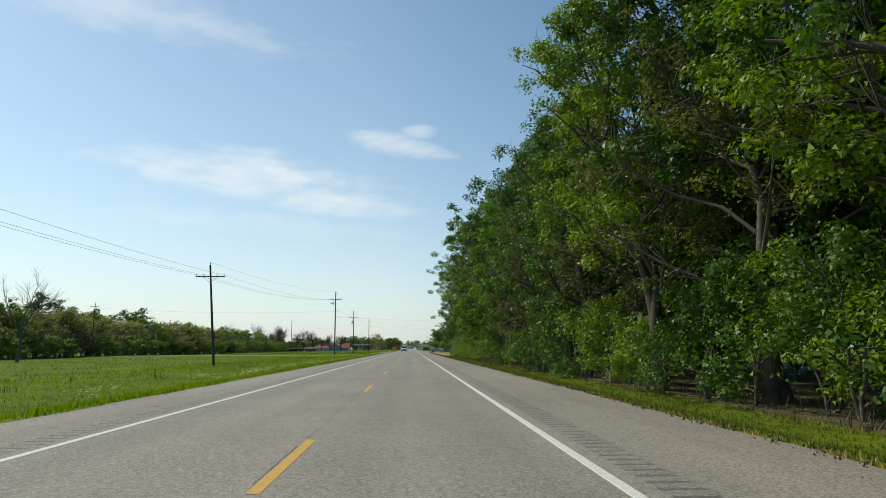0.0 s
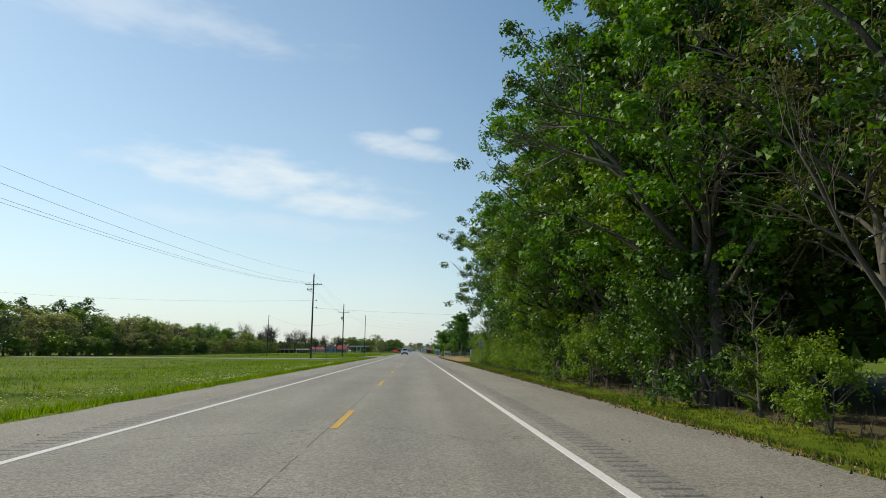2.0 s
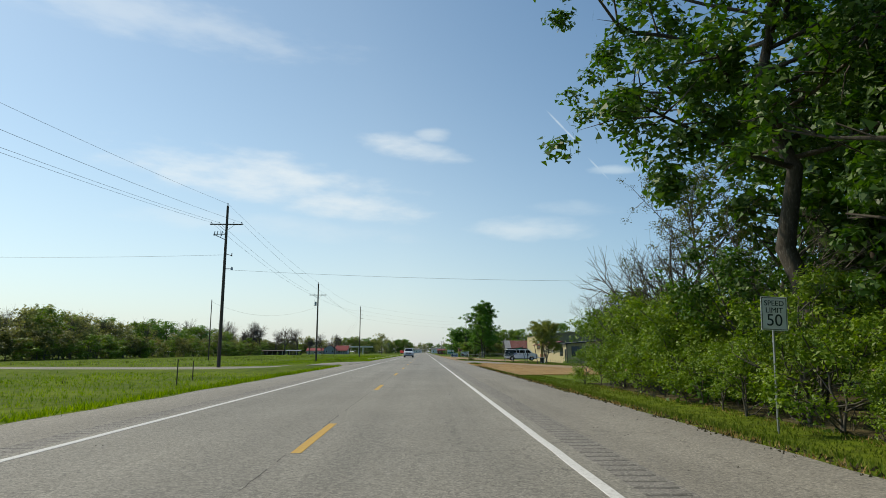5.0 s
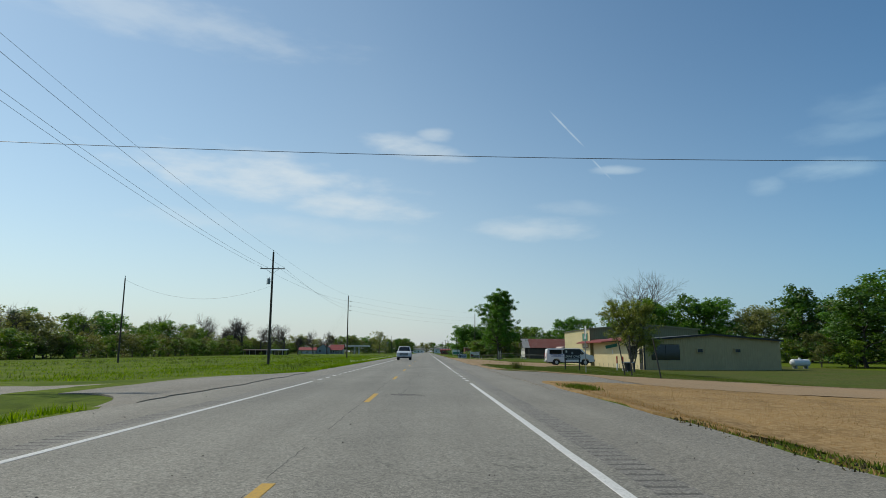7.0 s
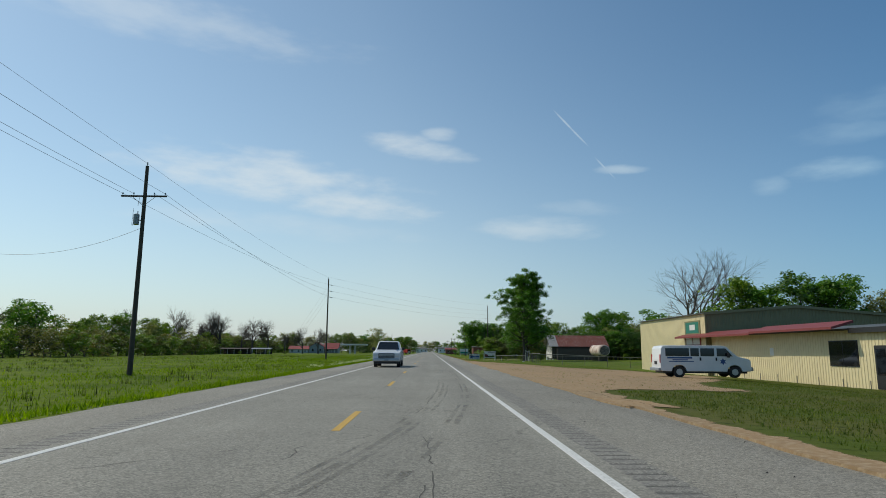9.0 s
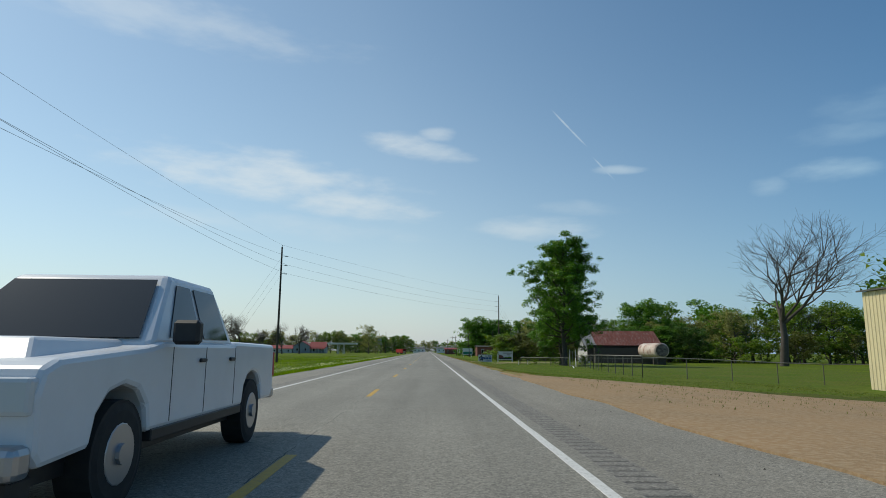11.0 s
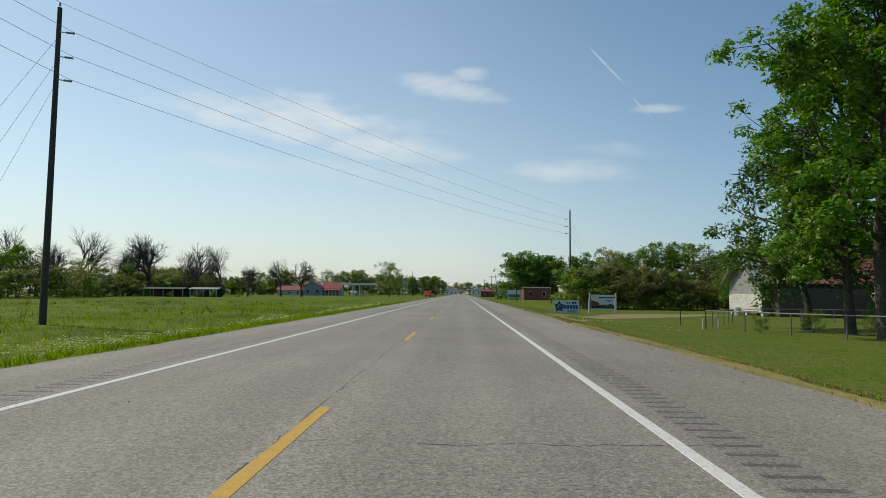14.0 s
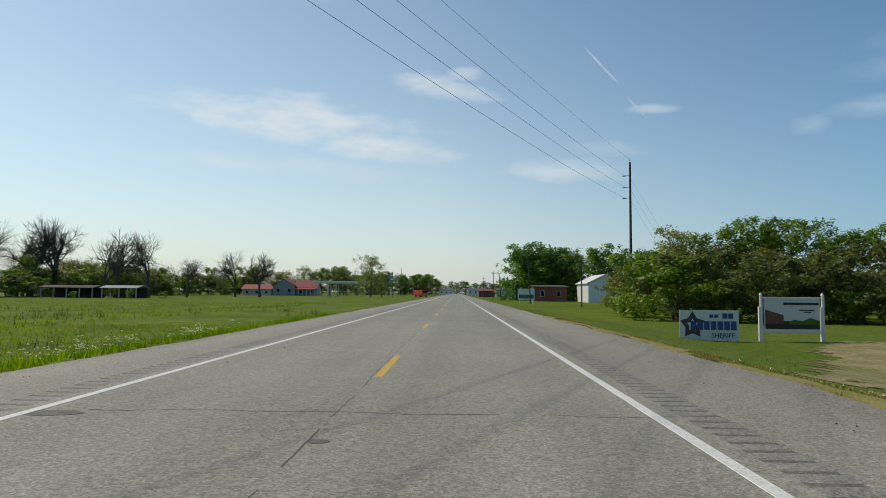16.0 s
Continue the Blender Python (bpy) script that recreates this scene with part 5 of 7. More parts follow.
pole(-45.4, 245.5, 12.3, 0.14, label="plain dark wooden service pole")
pole(-85.6, 175, 13.8, 0.15, arms=((12.9, 1.2),), label="distant wooden utility pole beyond the meadow")
pole(38.0, 560, 17.0, 0.19)
pole(42.0, 660, 16, 0.18, arms=((14.4, 1.3),))
for x, y, top, lean, arms in ((17.6, 476.7, 8.5, -0.55, ((8.2, 1.4),)), (13.4, 549.2, 8.5, 0.2, ((8.0, 0.9),)), (15.4, 537.6, 8.5, -0.8, ((7.6, 0.9),)), (13.6, 625.1, 8.5, 0.0, ((7.8, 0.9), (6.6, 0.9))), (24.0, 452.0, 8.2, 0.0, ())):
    pole(x, y, top, 0.14, arms=arms, label="short wooden service pole at the edge of town", lean=lean)
pole(43.5, 760, 15.5, 0.18, arms=((14.2, 1.3),))
pole(44.5, 870, 15, 0.18, arms=((13.7, 1.3),))
pole(-26, 640, 13, 0.16)
WL = "sagging overhead power line"
for dx in (-1.6, -0.8, 1.6):
    wire("power_wire", (-23.5 + dx, -25.1, 10.2), (-23.05 + dx, 75.5, 10.05), 1.2, 0.010, WL)
    wire("power_wire", (-23.05 + dx, 75.5, 10.05), (-19.9 + dx, 173.4, 14.9), 1.2, 0.010, WL)
    wire("power_wire", (-19.9 + dx, 173.4, 14.9), (-20.8 + dx, 237.6, 13.05), 0.7, 0.011, WL)
for dx, zz in ((-1.6, 15.35), (0.8, 14.0), (1.6, 12.65)):
    wire("power_wire", (-20.8 + dx, 237.6, 13.05), (-20.2, 327, zz), 1.0, 0.011, WL)
    wire("power_wire", (-20.2, 327, zz), (21.0, 411.2, zz), 0.9, 0.011, WL)
wire("power_wire", (-23.15, 75.6, 11.6), (-19.9, 173.5, 17.0), 1.0, 0.009, WL)
wire("power_wire", (-19.9, 173.5, 17.0), (-20.8, 237.7, 15.5), 0.5, 0.009, WL)
wire("power_wire", (-20.8, 237.7, 15.5), (-21.1, 327.1, 17.1), 0.8, 0.009, WL)
wire("power_wire", (-21.1, 327.1, 17.1), (21.7, 411.3, 17.3), 0.7, 0.009, WL)
wire("service_wire", (-20.8, 237.7, 10.4), (-45.4, 245.5, 12.0), 2.4, 0.012, "thin sagging black service cable")
wire("service_wire", (-19.9, 173.5, 9.8), (24, 170.5, 8.4), 0.3, 0.012, "service cable across the highway")
wire("service_wire", (-19.9, 173.5, 11.4), (-85.6, 175, 12.6), 0.8, 0.012, "service cable across the meadow")
for gy, gz in ((-1.0, 15.0), (0.0, 13.6), (1.0, 12.3)):
    wire("guy_wire", (21.8, 411.3, gz), (31.0, 413.5 + gy * 2, ground_z(31, 413)), 0.0, 0.008, "thin steel guy wire staying a pole")
for gy, gz in ((-1.5, 15.0), (0.0, 13.6), (1.5, 12.3)):
    wire("guy_wire", (-21.2, 327.1, gz), (-30.5, 327.1 + gy * 2, ground_z(-30.5, 327)), 0.0, 0.008, "thin steel guy wire staying a pole")


# ---- the metal building ----
def ribbed(x0, x1, z0, z1, pitch=0.3, deep=0.03, top=None):
    """A ribbed metal sheet standing in x and z, facing -y; top(x) gives a sloped upper rim."""
    verts, faces = [], []
    x = x0
    xs = []
    while x < x1 - 1e-6:
        for d, off in ((0, 0.0), (0.6, 0.0), (0.7, deep), (0.9, deep)):
            xx = x + d * pitch
            if xx < x1:
                xs.append((xx, off))
        x += pitch
    xs.append((x1, 0.0))
    for xx, off in xs:
        zt = top(xx) if top else z1
        verts += [(xx, -off, z0), (xx, -off, zt)]
    faces = [(2 * i, 2 * i + 2, 2 * i + 3, 2 * i + 1) for i in range(len(xs) - 1)]
    return verts, faces


def ribbed_wall(name, parent, m, x0, x1, z0, z1, mat, top=None, pitch=0.3):
    v, f = ribbed(x0, x1, z0, z1, pitch, 0.03, top)
    me = mesh_from(name, v, f, mat)
    me.transform(m)
    return part(name, me, mat, parent)


def window(parent, m, x0, x1, z0, z1, name="window", rim=M_BLACK, glass=M_GLASS, bars=1):
    """A framed window standing in x and z, facing -y, set 6 cm deep."""
    w = part(name, block(x0, x1, -0.07, 0.05, z0, z1, 0.01, m=m), rim, parent, "")
    n = bars + 1
    for i in range(n):
        a = x0 + 0.06 + (x1 - x0 - 0.06) * i / n
        b = x0 + (x1 - x0 - 0.06) * (i + 1) / n
        part("pane", block(a, b, -0.084, -0.072, z0 + 0.06, z1 - 0.06, m=m), glass, w)
    return w


BZ = -1.0
bld = thing("metal_building", 28.3, 227.0, BZ, "cream ribbed metal building with a green gable and red awning", "building")
WEST = pose(0, 0, 0, 0, 0, -90)  # sheets that face the highway: local x runs towards -y
# main hall: x 0 to 18, y 24 to 43 in the building's own metres
EAVE, RIDGE = 5.95, 6.7


def gable(x):
    return EAVE + (RIDGE - EAVE) * (1 - abs(x - 9) / 9)


ribbed_wall("west_wall", bld, pose(0, 43, 0, 0, 0, -90), 0, 19, 0, EAVE, M_CREAM)
ribbed_wall("gable_wall", bld, pose(0, 24, 0), 0, 18, 0, EAVE, M_DRABGREEN, gable)
ribbed_wall("east_wall", bld, pose(18, 24, 0, 0, 0, 90), 0, 19, 0, EAVE, M_CREAM)
ribbed_wall("north_wall", bld, pose(18, 43, 0, 0, 0, 180), 0, 18, 0, EAVE, M_CREAM_SHADED, gable)
for s, x0, x1 in ((0, -0.25, 9.0), (1, 9.0, 18.25)):
    za, zb = (EAVE - 0.02, RIDGE) if s == 0 else (RIDGE, EAVE - 0.02)
    part("roof", slab([(x0, za + 0.03), (x1, zb + 0.03), (x1, zb + 0.13), (x0, za + 0.13)], 23.8, 43.2), M_ROOF, bld)
for x0, x1, z0, z1 in ((-0.28, 9.0, EAVE, RIDGE), (9.0, 18.28, RIDGE, EAVE)):
    part("rake_trim", slab([(x0, z0 - 0.1), (x1, z1 - 0.1), (x1, z1 + 0.16), (x0, z0 + 0.16)], 23.72, 23.79), M_DRABGREEN, bld)
part("corner_trim", block(-0.06, 0.06, 23.92, 24.05, 0, EAVE, 0.01), M_DRABGREEN, bld)
w = part("window", block(-0.07, 0.05, 25.2, 28.9, 3.95, 5.4, 0.01), M_DRABGREEN, bld)
part("poster", block(-0.09, -0.072, 25.5, 28.6, 4.15, 5.25), M_TEAL, w, "teal sheet behind the window")
part("pale_sheet", block(-0.096, -0.092, 26.3, 27.6, 4.45, 5.0), M_SIGNWHITE, w)
w = part("window", block(-0.07, 0.05, 25.2, 28.9, 2.9, 3.85, 0.01), M_AWNING, bld)
for a in (25.4, 27.1):
    part("pane", block(-0.09, -0.072, a, a + 1.5, 3.0, 3.75), M_LAMPGLASS, w)
# wing: y 0 to 24
WE, WR = 3.7, 4.45


def wing_gable(x):
    return WE + (WR - WE) * (1 - abs(x - 9.2) / 8.7)


ribbed_wall("wing_west_wall", bld, pose(0.5, 24, 0, 0, 0, -90), 0, 24, 0, WE, M_CREAM)
ribbed_wall("wing_south_wall", bld, pose(0, 0, 0), 0.5, 17.9, 0, WE, M_CREAM_SHADED, wing_gable)
ribbed_wall("wing_east_wall", bld, pose(17.9, 0, 0, 0, 0, 90), 0, 24, 0, WE, M_CREAM_SHADED)
for x0, x1, z0, z1 in ((0.2, 9.2, WE - 0.02, WR), (9.2, 18.2, WR, WE - 0.02)):
    part("wing_roof", slab([(x0, z0 + 0.02), (x1, z1 + 0.02), (x1, z1 + 0.12), (x0, z0 + 0.12)], -0.4, 23.7), M_ROOF, bld)
    part("fascia", slab([(x0, z0 - 0.08), (x1, z1 - 0.08), (x1, z1 + 0.14), (x0, z0 + 0.14)], -0.48, -0.41), M_BLACK, bld)
part("corner_post", block(0.42, 0.58, -0.08, 0.08, 0, WE, 0.01), M_BLACK, bld)
window(bld, pose(0, 0, 0), 1.4, 5.0, 1.25, 3.2, bars=1)
for a in (7.1, 11.9):
    ac = part("air_conditioner", block(a, a + 0.72, -0.42, 0.02, 2.2, 2.72, 0.02), M_CREAM_SHADED, bld, "window air conditioner with a dark grille")
    part("grille", block(a + 0.05, a + 0.67, -0.435, -0.424, 2.26, 2.64), M_BLACK, ac)
    for i in range(4):
        part("louvre", block(a + 0.05, a + 0.67, -0.445, -0.436, 2.3 + i * 0.085, 2.325 + i * 0.085), M_ROOF, ac)
part("eave_fascia", block(0.1, 0.19, -0.48, 3.38, WE - 0.2, WE + 0.12), M_BLACK, bld)
window(bld, pose(0.5, 24, 0, 0, 0, -90), 18.0, 20.9, 1.35, 3.05, "shop_window", M_BLACK, M_GLASS, 1)
d = part("door", block(0.42, 0.52, 0.5, 1.6, 0.05, 2.7, 0.01), M_BLACK, bld, "dark glazed entrance door")
part("pane", block(0.405, 0.415, 0.65, 1.45, 0.9, 2.5), M_GLASS, d)
part("door_handle", rod((0.36, 0.62, 1.0), (0.36, 0.62, 1.3), 0.02, sides=6), M_STEEL, d)
part("notice", block(0.44, 0.46, 13.0, 13.5, 2.0, 2.6), M_SIGNWHITE, bld)
for y0, y1, zo in ((3.4, 14.0, 0.12), (14.0, 29.5, 0.0)):
    part("awning", slab([(0.55, 4.05 + zo), (-0.95, 3.62 + zo), (-0.95, 3.78 + zo), (0.55, 4.22 + zo)], y0, y1), M_AWNING, bld)
for i in range(9):
    part("drip_pipe", rod((0.3, 2 + i * 2.6, -0.1), (0.3, 2 + i * 2.6, 0.55), 0.03, sides=6), M_RUMBLE, bld)

gz = ground_z(54, 236)
gt = thing("gas_tank", 54.0, 236.0, gz, "white horizontal gas tank on short feet", "tank", turn=12)
part("shell", merged(rod((-1.3, 0, 0.85), (1.3, 0, 0.85), 0.5, sides=18), rod((-1.6, 0, 0.85), (-1.3, 0, 0.85), 0.2, 0.5, 18), rod((1.3, 0, 0.85), (1.6, 0, 0.85), 0.5, 0.2, 18)), M_SIGNWHITE, gt)
part("dome", rod((0, 0, 1.3), (0, 0, 1.55), 0.2, 0.16, 12), M_SIGNWHITE, gt)
for x in (-0.9, 0.9):
    part("foot", block(x - 0.1, x + 0.1, -0.35, 0.35, -0.1, 0.5), M_GREYPAINT, gt)

# ---- vehicles ----
def wheel(parent, x, y, r, wide, side):
    t = part("wheel", merged(rod((x, y, r), (x, y + side * wide, r), r, sides=24), rod((x, y + side * wide, r), (x, y + side * (wide + 0.015), r), r * 0.93, r * 0.8, 24)), M_RUBBER, parent)
    part("rim", merged(rod((x, y + side * wide, r), (x, y + side * (wide + 0.02), r), r * 0.62, r * 0.55, 18), rod((x, y + side * wide, r), (x, y + side * (wide + 0.05), r), r * 0.2, sides=10)), M_RIM, t, "bright steel wheel")


def van(x, y, z, turn):
    ob = thing("van", x, y, z, "white long passenger van with dark windows parked on gravel", "van", turn=turn)
    side = [(0, 0.55), (0.0, 1.15), (0.07, 1.9), (0.18, 2.05), (0.5, 2.1), (4.05, 2.1), (4.35, 2.04), (5.02, 1.42), (5.2, 1.36), (5.8, 1.22), (5.92, 1.1), (5.95, 0.55), (5.9, 0.42),
            (5.35, 0.4), (5.28, 0.62), (5.1, 0.78), (4.85, 0.82), (4.6, 0.78), (4.42, 0.62), (4.36, 0.4), (1.72, 0.4), (1.65, 0.62), (1.47, 0.78), (1.22, 0.82), (0.97, 0.78), (0.79, 0.62), (0.72, 0.4), (0.05, 0.42)]
    part("body", slab(side, -1.0, 1.0, bevel=0.035), M_CARWHITE, ob)
    part("underside", block(0.2, 5.7, -0.85, 0.85, 0.28, 0.5), M_BLACK, ob)
    for s in (-1, 1):
        yy = s * 1.004
        for a, b in ((0.35, 1.9), (2.0, 2.55), (2.65, 3.55)):
            part("side_window", block(a, b, min(yy, yy + s * 0.008), max(yy, yy + s * 0.008), 1.4, 1.92, 0.0), M_GLASS, ob)
        part("front_side_window", slab([(3.72, 1.4), (4.75, 1.4), (4.3, 1.92), (3.72, 1.92)], min(yy, yy + s * 0.008), max(yy, yy + s * 0.008)), M_GLASS, ob)
        for xx in (1.22, 4.85):
            wheel(ob, xx, s * 0.74, 0.37, 0.25, s)
        part("mirror", block(4.35, 4.5, min(s * 1.03, s * 1.25), max(s * 1.03, s * 1.25), 1.32, 1.62, 0.03), M_BLACK, ob)
        for xx in (2.58, 3.62):
            part("door_handle", block(xx, xx + 0.1, min(s * 1.005, s * 1.03), max(s * 1.005, s * 1.03), 1.1, 1.32), M_BLACK, ob)
        # printed writing too small to read, and a six-pointed star
        for a, b, zz, h in ((0.45, 2.1, 1.24, 0.1), (0.8, 1.8, 1.12, 0.07), (0.55, 2.2, 1.02, 0.05)):
            part("print_bar", block(a, b, min(yy, yy + s * 0.004), max(yy, yy + s * 0.004), zz, zz + h), M_BLUE, ob)
        star = []
        for i in range(12):
            r = 0.24 if i % 2 == 0 else 0.12
            star.append((4.1 + r * math.sin(i * math.pi / 6), 1.05 + r * math.cos(i * math.pi / 6)))
        part("star_emblem", slab(star, min(yy, yy + s * 0.004), max(yy, yy + s * 0.004)), M_BLUE, ob, "blue six-pointed star emblem")
        part("headlight", block(5.87, 5.955, min(s * 0.62, s * 0.93), max(s * 0.62, s * 0.93), 0.82, 1.06, 0.01), M_LAMPGLASS, ob)
        part("tail_light", block(-0.02, 0.03, min(s * 0.86, s * 0.99), max(s * 0.86, s * 0.99), 0.95, 1.5, 0.01), M_REDPAINT, ob)
        part("rear_window", block(-0.0, 0.035, min(s * 0.1, s * 0.8), max(s * 0.1, s * 0.8), 1.38, 1.88, 0.01, m=pose(0.0, 0, 0, 0, 3.5, 0)), M_GLASS, ob)
    part("windscreen", slab([(4.38, 2.0), (4.4, 2.02), (5.04, 1.43), (5.0, 1.42)], -0.85, 0.85), M_GLASS, ob)
    part("grille", block(5.9, 5.965, -0.58, 0.58, 0.8, 1.06, 0.01), M_BLACK, ob)
    part("front_bumper", block(5.85, 6.08, -0.98, 0.98, 0.45, 0.7, 0.04), M_GREYPAINT, ob)
    part("rear_bumper", block(-0.14, 0.05, -0.98, 0.98, 0.42, 0.62, 0.03), M_GREYPAINT, ob)
    part("plate_recess", block(-0.03, 0.01, -0.25, 0.25, 0.85, 1.05), M_BLACK, ob)
    return ob


van(18.3, 237.3, ground_z(20, 237.3) + 0.05, -3).scale = (1.1, 1.1, 1.1)


def tapered(x0, x1, z0, z1, half0, half1, front, back, bevel=0.05):
    """A cab: wide at the sill, drawn in at the roof on all sides."""
    bm = bmesh.new()
    lo = [bm.verts.new(p) for p in ((x0, -half0, z0), (x1, -half0, z0), (x1, half0, z0), (x0, half0, z0))]
    hi = [bm.verts.new(p) for p in ((x0 + front, -half1, z1), (x1 - back, -half1, z1), (x1 - back, half1, z1), (x0 + front, half1, z1))]
    bm.faces.new(lo[::-1])
    bm.faces.new(hi)
    for i in range(4):
        bm.faces.new((lo[i], lo[(i + 1) % 4], hi[(i + 1) % 4], hi[i]))
    bmesh.ops.recalc_face_normals(bm, faces=bm.faces)
    bmesh.ops.bevel(bm, geom=bm.edges[:], offset=bevel, segments=2, affect="EDGES", profile=0.5)
    return bm


def pane_on(corners, out=0.012):
    """A thin sheet of glass over four corners, set a little proud."""
    a, b, c, d = (Vector(p) for p in corners)
    n = (b - a).cross(d - a).normalized() * out
    bm = bmesh.new()
    low = [bm.verts.new(p + n * 0.3) for p in (a, b, c, d)]
    top = [bm.verts.new(p + n) for p in (a, b, c, d)]
    bm.faces.new(top)
    for i in range(4):
        bm.faces.new((low[i], low[(i + 1) % 4], top[(i + 1) % 4], top[i]))
    return bm


def pickup(x, y, turn):
    ob = thing("pickup_truck", x, y, 0, "white full-size pickup truck on the highway", "pickup truck", turn=turn)
    side = [(0.02, 0.55), (0.0, 0.9), (0.06, 1.06), (0.22, 1.12), (1.5, 1.2), (1.75, 1.24), (3.75, 1.24), (3.8, 1.27), (5.62, 1.25), (5.68, 1.15), (5.66, 0.6), (5.55, 0.5),
            (5.04, 0.5), (4.98, 0.72), (4.83, 0.86), (4.6, 0.91), (4.37, 0.86), (4.22, 0.72), (4.16, 0.5), (1.54, 0.5), (1.48, 0.72), (1.33, 0.86), (1.1, 0.91), (0.87, 0.86), (0.72, 0.72), (0.66, 0.5), (0.1, 0.46)]
    part("body", slab(side, -0.99, 0.99, bevel=0.045), M_CARWHITE, ob)
    part("hood", tapered(0.2, 1.7, 1.08, 1.26, 0.8, 0.68, 0.22, 0.05, 0.03), M_CARWHITE, ob)
    part("cab", tapered(1.55, 3.85, 1.2, 1.9, 0.95, 0.74, 0.78, 0.28, 0.06), M_CARWHITE, ob)
    part("underside", block(0.3, 5.4, -0.8, 0.8, 0.32, 0.55), M_BLACK, ob)
    part("windscreen", pane_on([(1.60, 0.83, 1.27), (1.60, -0.83, 1.27), (2.22, -0.68, 1.83), (2.22, 0.68, 1.83)]), M_GLASS, ob)
    part("rear_window", pane_on([(3.81, -0.8, 1.3), (3.81, 0.8, 1.3), (3.6, 0.68, 1.82), (3.6, -0.68, 1.82)]), M_GLASS, ob)
    gr = part("grille", block(-0.035, 0.03, -0.58, 0.58, 0.66, 1.0, 0.015), M_BLACK, ob)
    for zz in (0.72, 0.81, 0.9):
        part("grille_bar", block(-0.05, -0.036, -0.55, 0.55, zz, zz + 0.035), M_RIM, gr)
    part("bumper", block(-0.13, 0.06, -0.98, 0.98, 0.42, 0.62, 0.05, 2), M_RIM, ob, "bright steel bumper")
    part("air_dam", block(-0.02, 0.2, -0.9, 0.9, 0.26, 0.42, 0.02), M_BLACK, ob)
    part("plate_recess", block(-0.142, -0.131, -0.16, 0.16, 0.47, 0.57), M_GREYPAINT, ob)
    part("bed_floor", block(3.9, 5.6, -0.85, 0.85, 1.262, 1.275), M_BLACK, ob)
    part("tailgate_bumper", block(5.66, 5.82, -0.97, 0.97, 0.48, 0.64, 0.03), M_RIM, ob)
    for s in (-1, 1):
        part("headlight", block(-0.03, 0.1, min(s * 0.6, s * 0.97), max(s * 0.6, s * 0.97), 0.78, 1.01, 0.03, 2), M_LAMPGLASS, ob)
        part("tail_light", block(5.6, 5.69, min(s * 0.86, s * 0.995), max(s * 0.86, s * 0.995), 0.8, 1.15, 0.01), M_REDPAINT, ob)
        for a, b, c, d in ((1.98, 2.75, 2.75, 2.42), (2.85, 3.62, 3.48, 2.85)):
            quad = [(a, s * 0.925, 1.28), (b, s * 0.925, 1.28), (c, s * 0.772, 1.8), (d, s * 0.772, 1.8)]
            part("side_window", pane_on(quad if s < 0 else [quad[i] for i in (1, 0, 3, 2)], 0.014), M_GLASS, ob)
        for xx in (1.95, 2.8, 3.78):
            part("door_seam", block(xx - 0.006, xx + 0.006, min(s * 0.988, s * 0.993), max(s * 0.988, s * 0.993), 0.55, 1.2), M_BLACK, ob)
        for xx in (2.6, 3.55):
            part("door_handle", block(xx, xx + 0.16, min(s * 0.99, s * 1.02), max(s * 0.99, s * 1.02), 1.05, 1.09, 0.008), M_BLACK, ob)
        part("mirror", block(1.85, 1.98, min(s * 1.0, s * 1.24), max(s * 1.0, s * 1.24), 1.22, 1.44, 0.03), M_BLACK, ob)
        part("sill", block(1.6, 4.1, min(s * 0.9, s * 0.995), max(s * 0.9, s * 0.995), 0.42, 0.52, 0.01), M_BLACK, ob)
        for xx in (1.1, 4.6):
            wheel(ob, xx, s * 0.72, 0.4, 0.25, s)
    return ob


pickup(-1.75, 236.1, 90)

lorry = thing("red_truck", -12.5, 603, ground_z(-12.5, 603), "red heavy truck standing beside the highway", "truck", turn=28)
part("cab", block(-1.2, 1.2, 0, 2.4, 0.7, 3.0, 0.12, 2), M_REDPAINT, lorry)
part("windscreen", block(-1.0, 1.0, -0.02, 0.02, 1.9, 2.7), M_GLASS, lorry)
part("grille", block(-0.7, 0.7, -0.04, 0.02, 0.8, 1.7), M_RIM, lorry)
part("bumper", block(-1.2, 1.2, -0.2, 0.1, 0.4, 0.75, 0.04), M_RIM, lorry)
part("load_bed", block(-1.25, 1.25, 2.6, 9, 0.9, 2.9, 0.04), M_REDPAINT, lorry)
for s in (-1, 1):
    for yy in (0.9, 6.0, 7.2):
        part("wheel", rod((s * 0.85, yy, 0.5), (s * 1.2, yy, 0.5), 0.5, sides=16), M_RUBBER, lorry)


# ---- signs and posts by the junction ----
def upright(ob, x, h, mat=M_STEEL, r=0.025):
    return part("post", rod((x, 0, -0.3), (x, 0, h), r, sides=8), mat, ob)


gz = ground_z(9.35, 121)
sp = thing("speed_limit_sign", 9.35, 121.0, gz, "white speed limit sign on a steel post", "road sign")
part("post", rod((0, 0.02, -0.3), (-0.03, 0.02, 3.05 - 0.1), 0.03, sides=6), M_STEEL, sp)
pz = 2.42 - gz
sp.matrix_basis = pose(9.32, 121.0, gz, 0, 2.4, 0)
part("panel", block(-0.305, 0.305, -0.01, 0.0, pz - 0.76, pz, 0.003), M_SIGNWHITE, sp)
for x0, x1, z0, z1 in ((-0.285, 0.285, pz - 0.03, pz - 0.018), (-0.285, 0.285, pz - 0.742, pz - 0.73), (-0.285, -0.273, pz - 0.742, pz - 0.018), (0.273, 0.285, pz - 0.742, pz - 0.018)):
    part("border", block(x0, x1, -0.016, -0.0105, z0, z1), M_BLACK, sp)
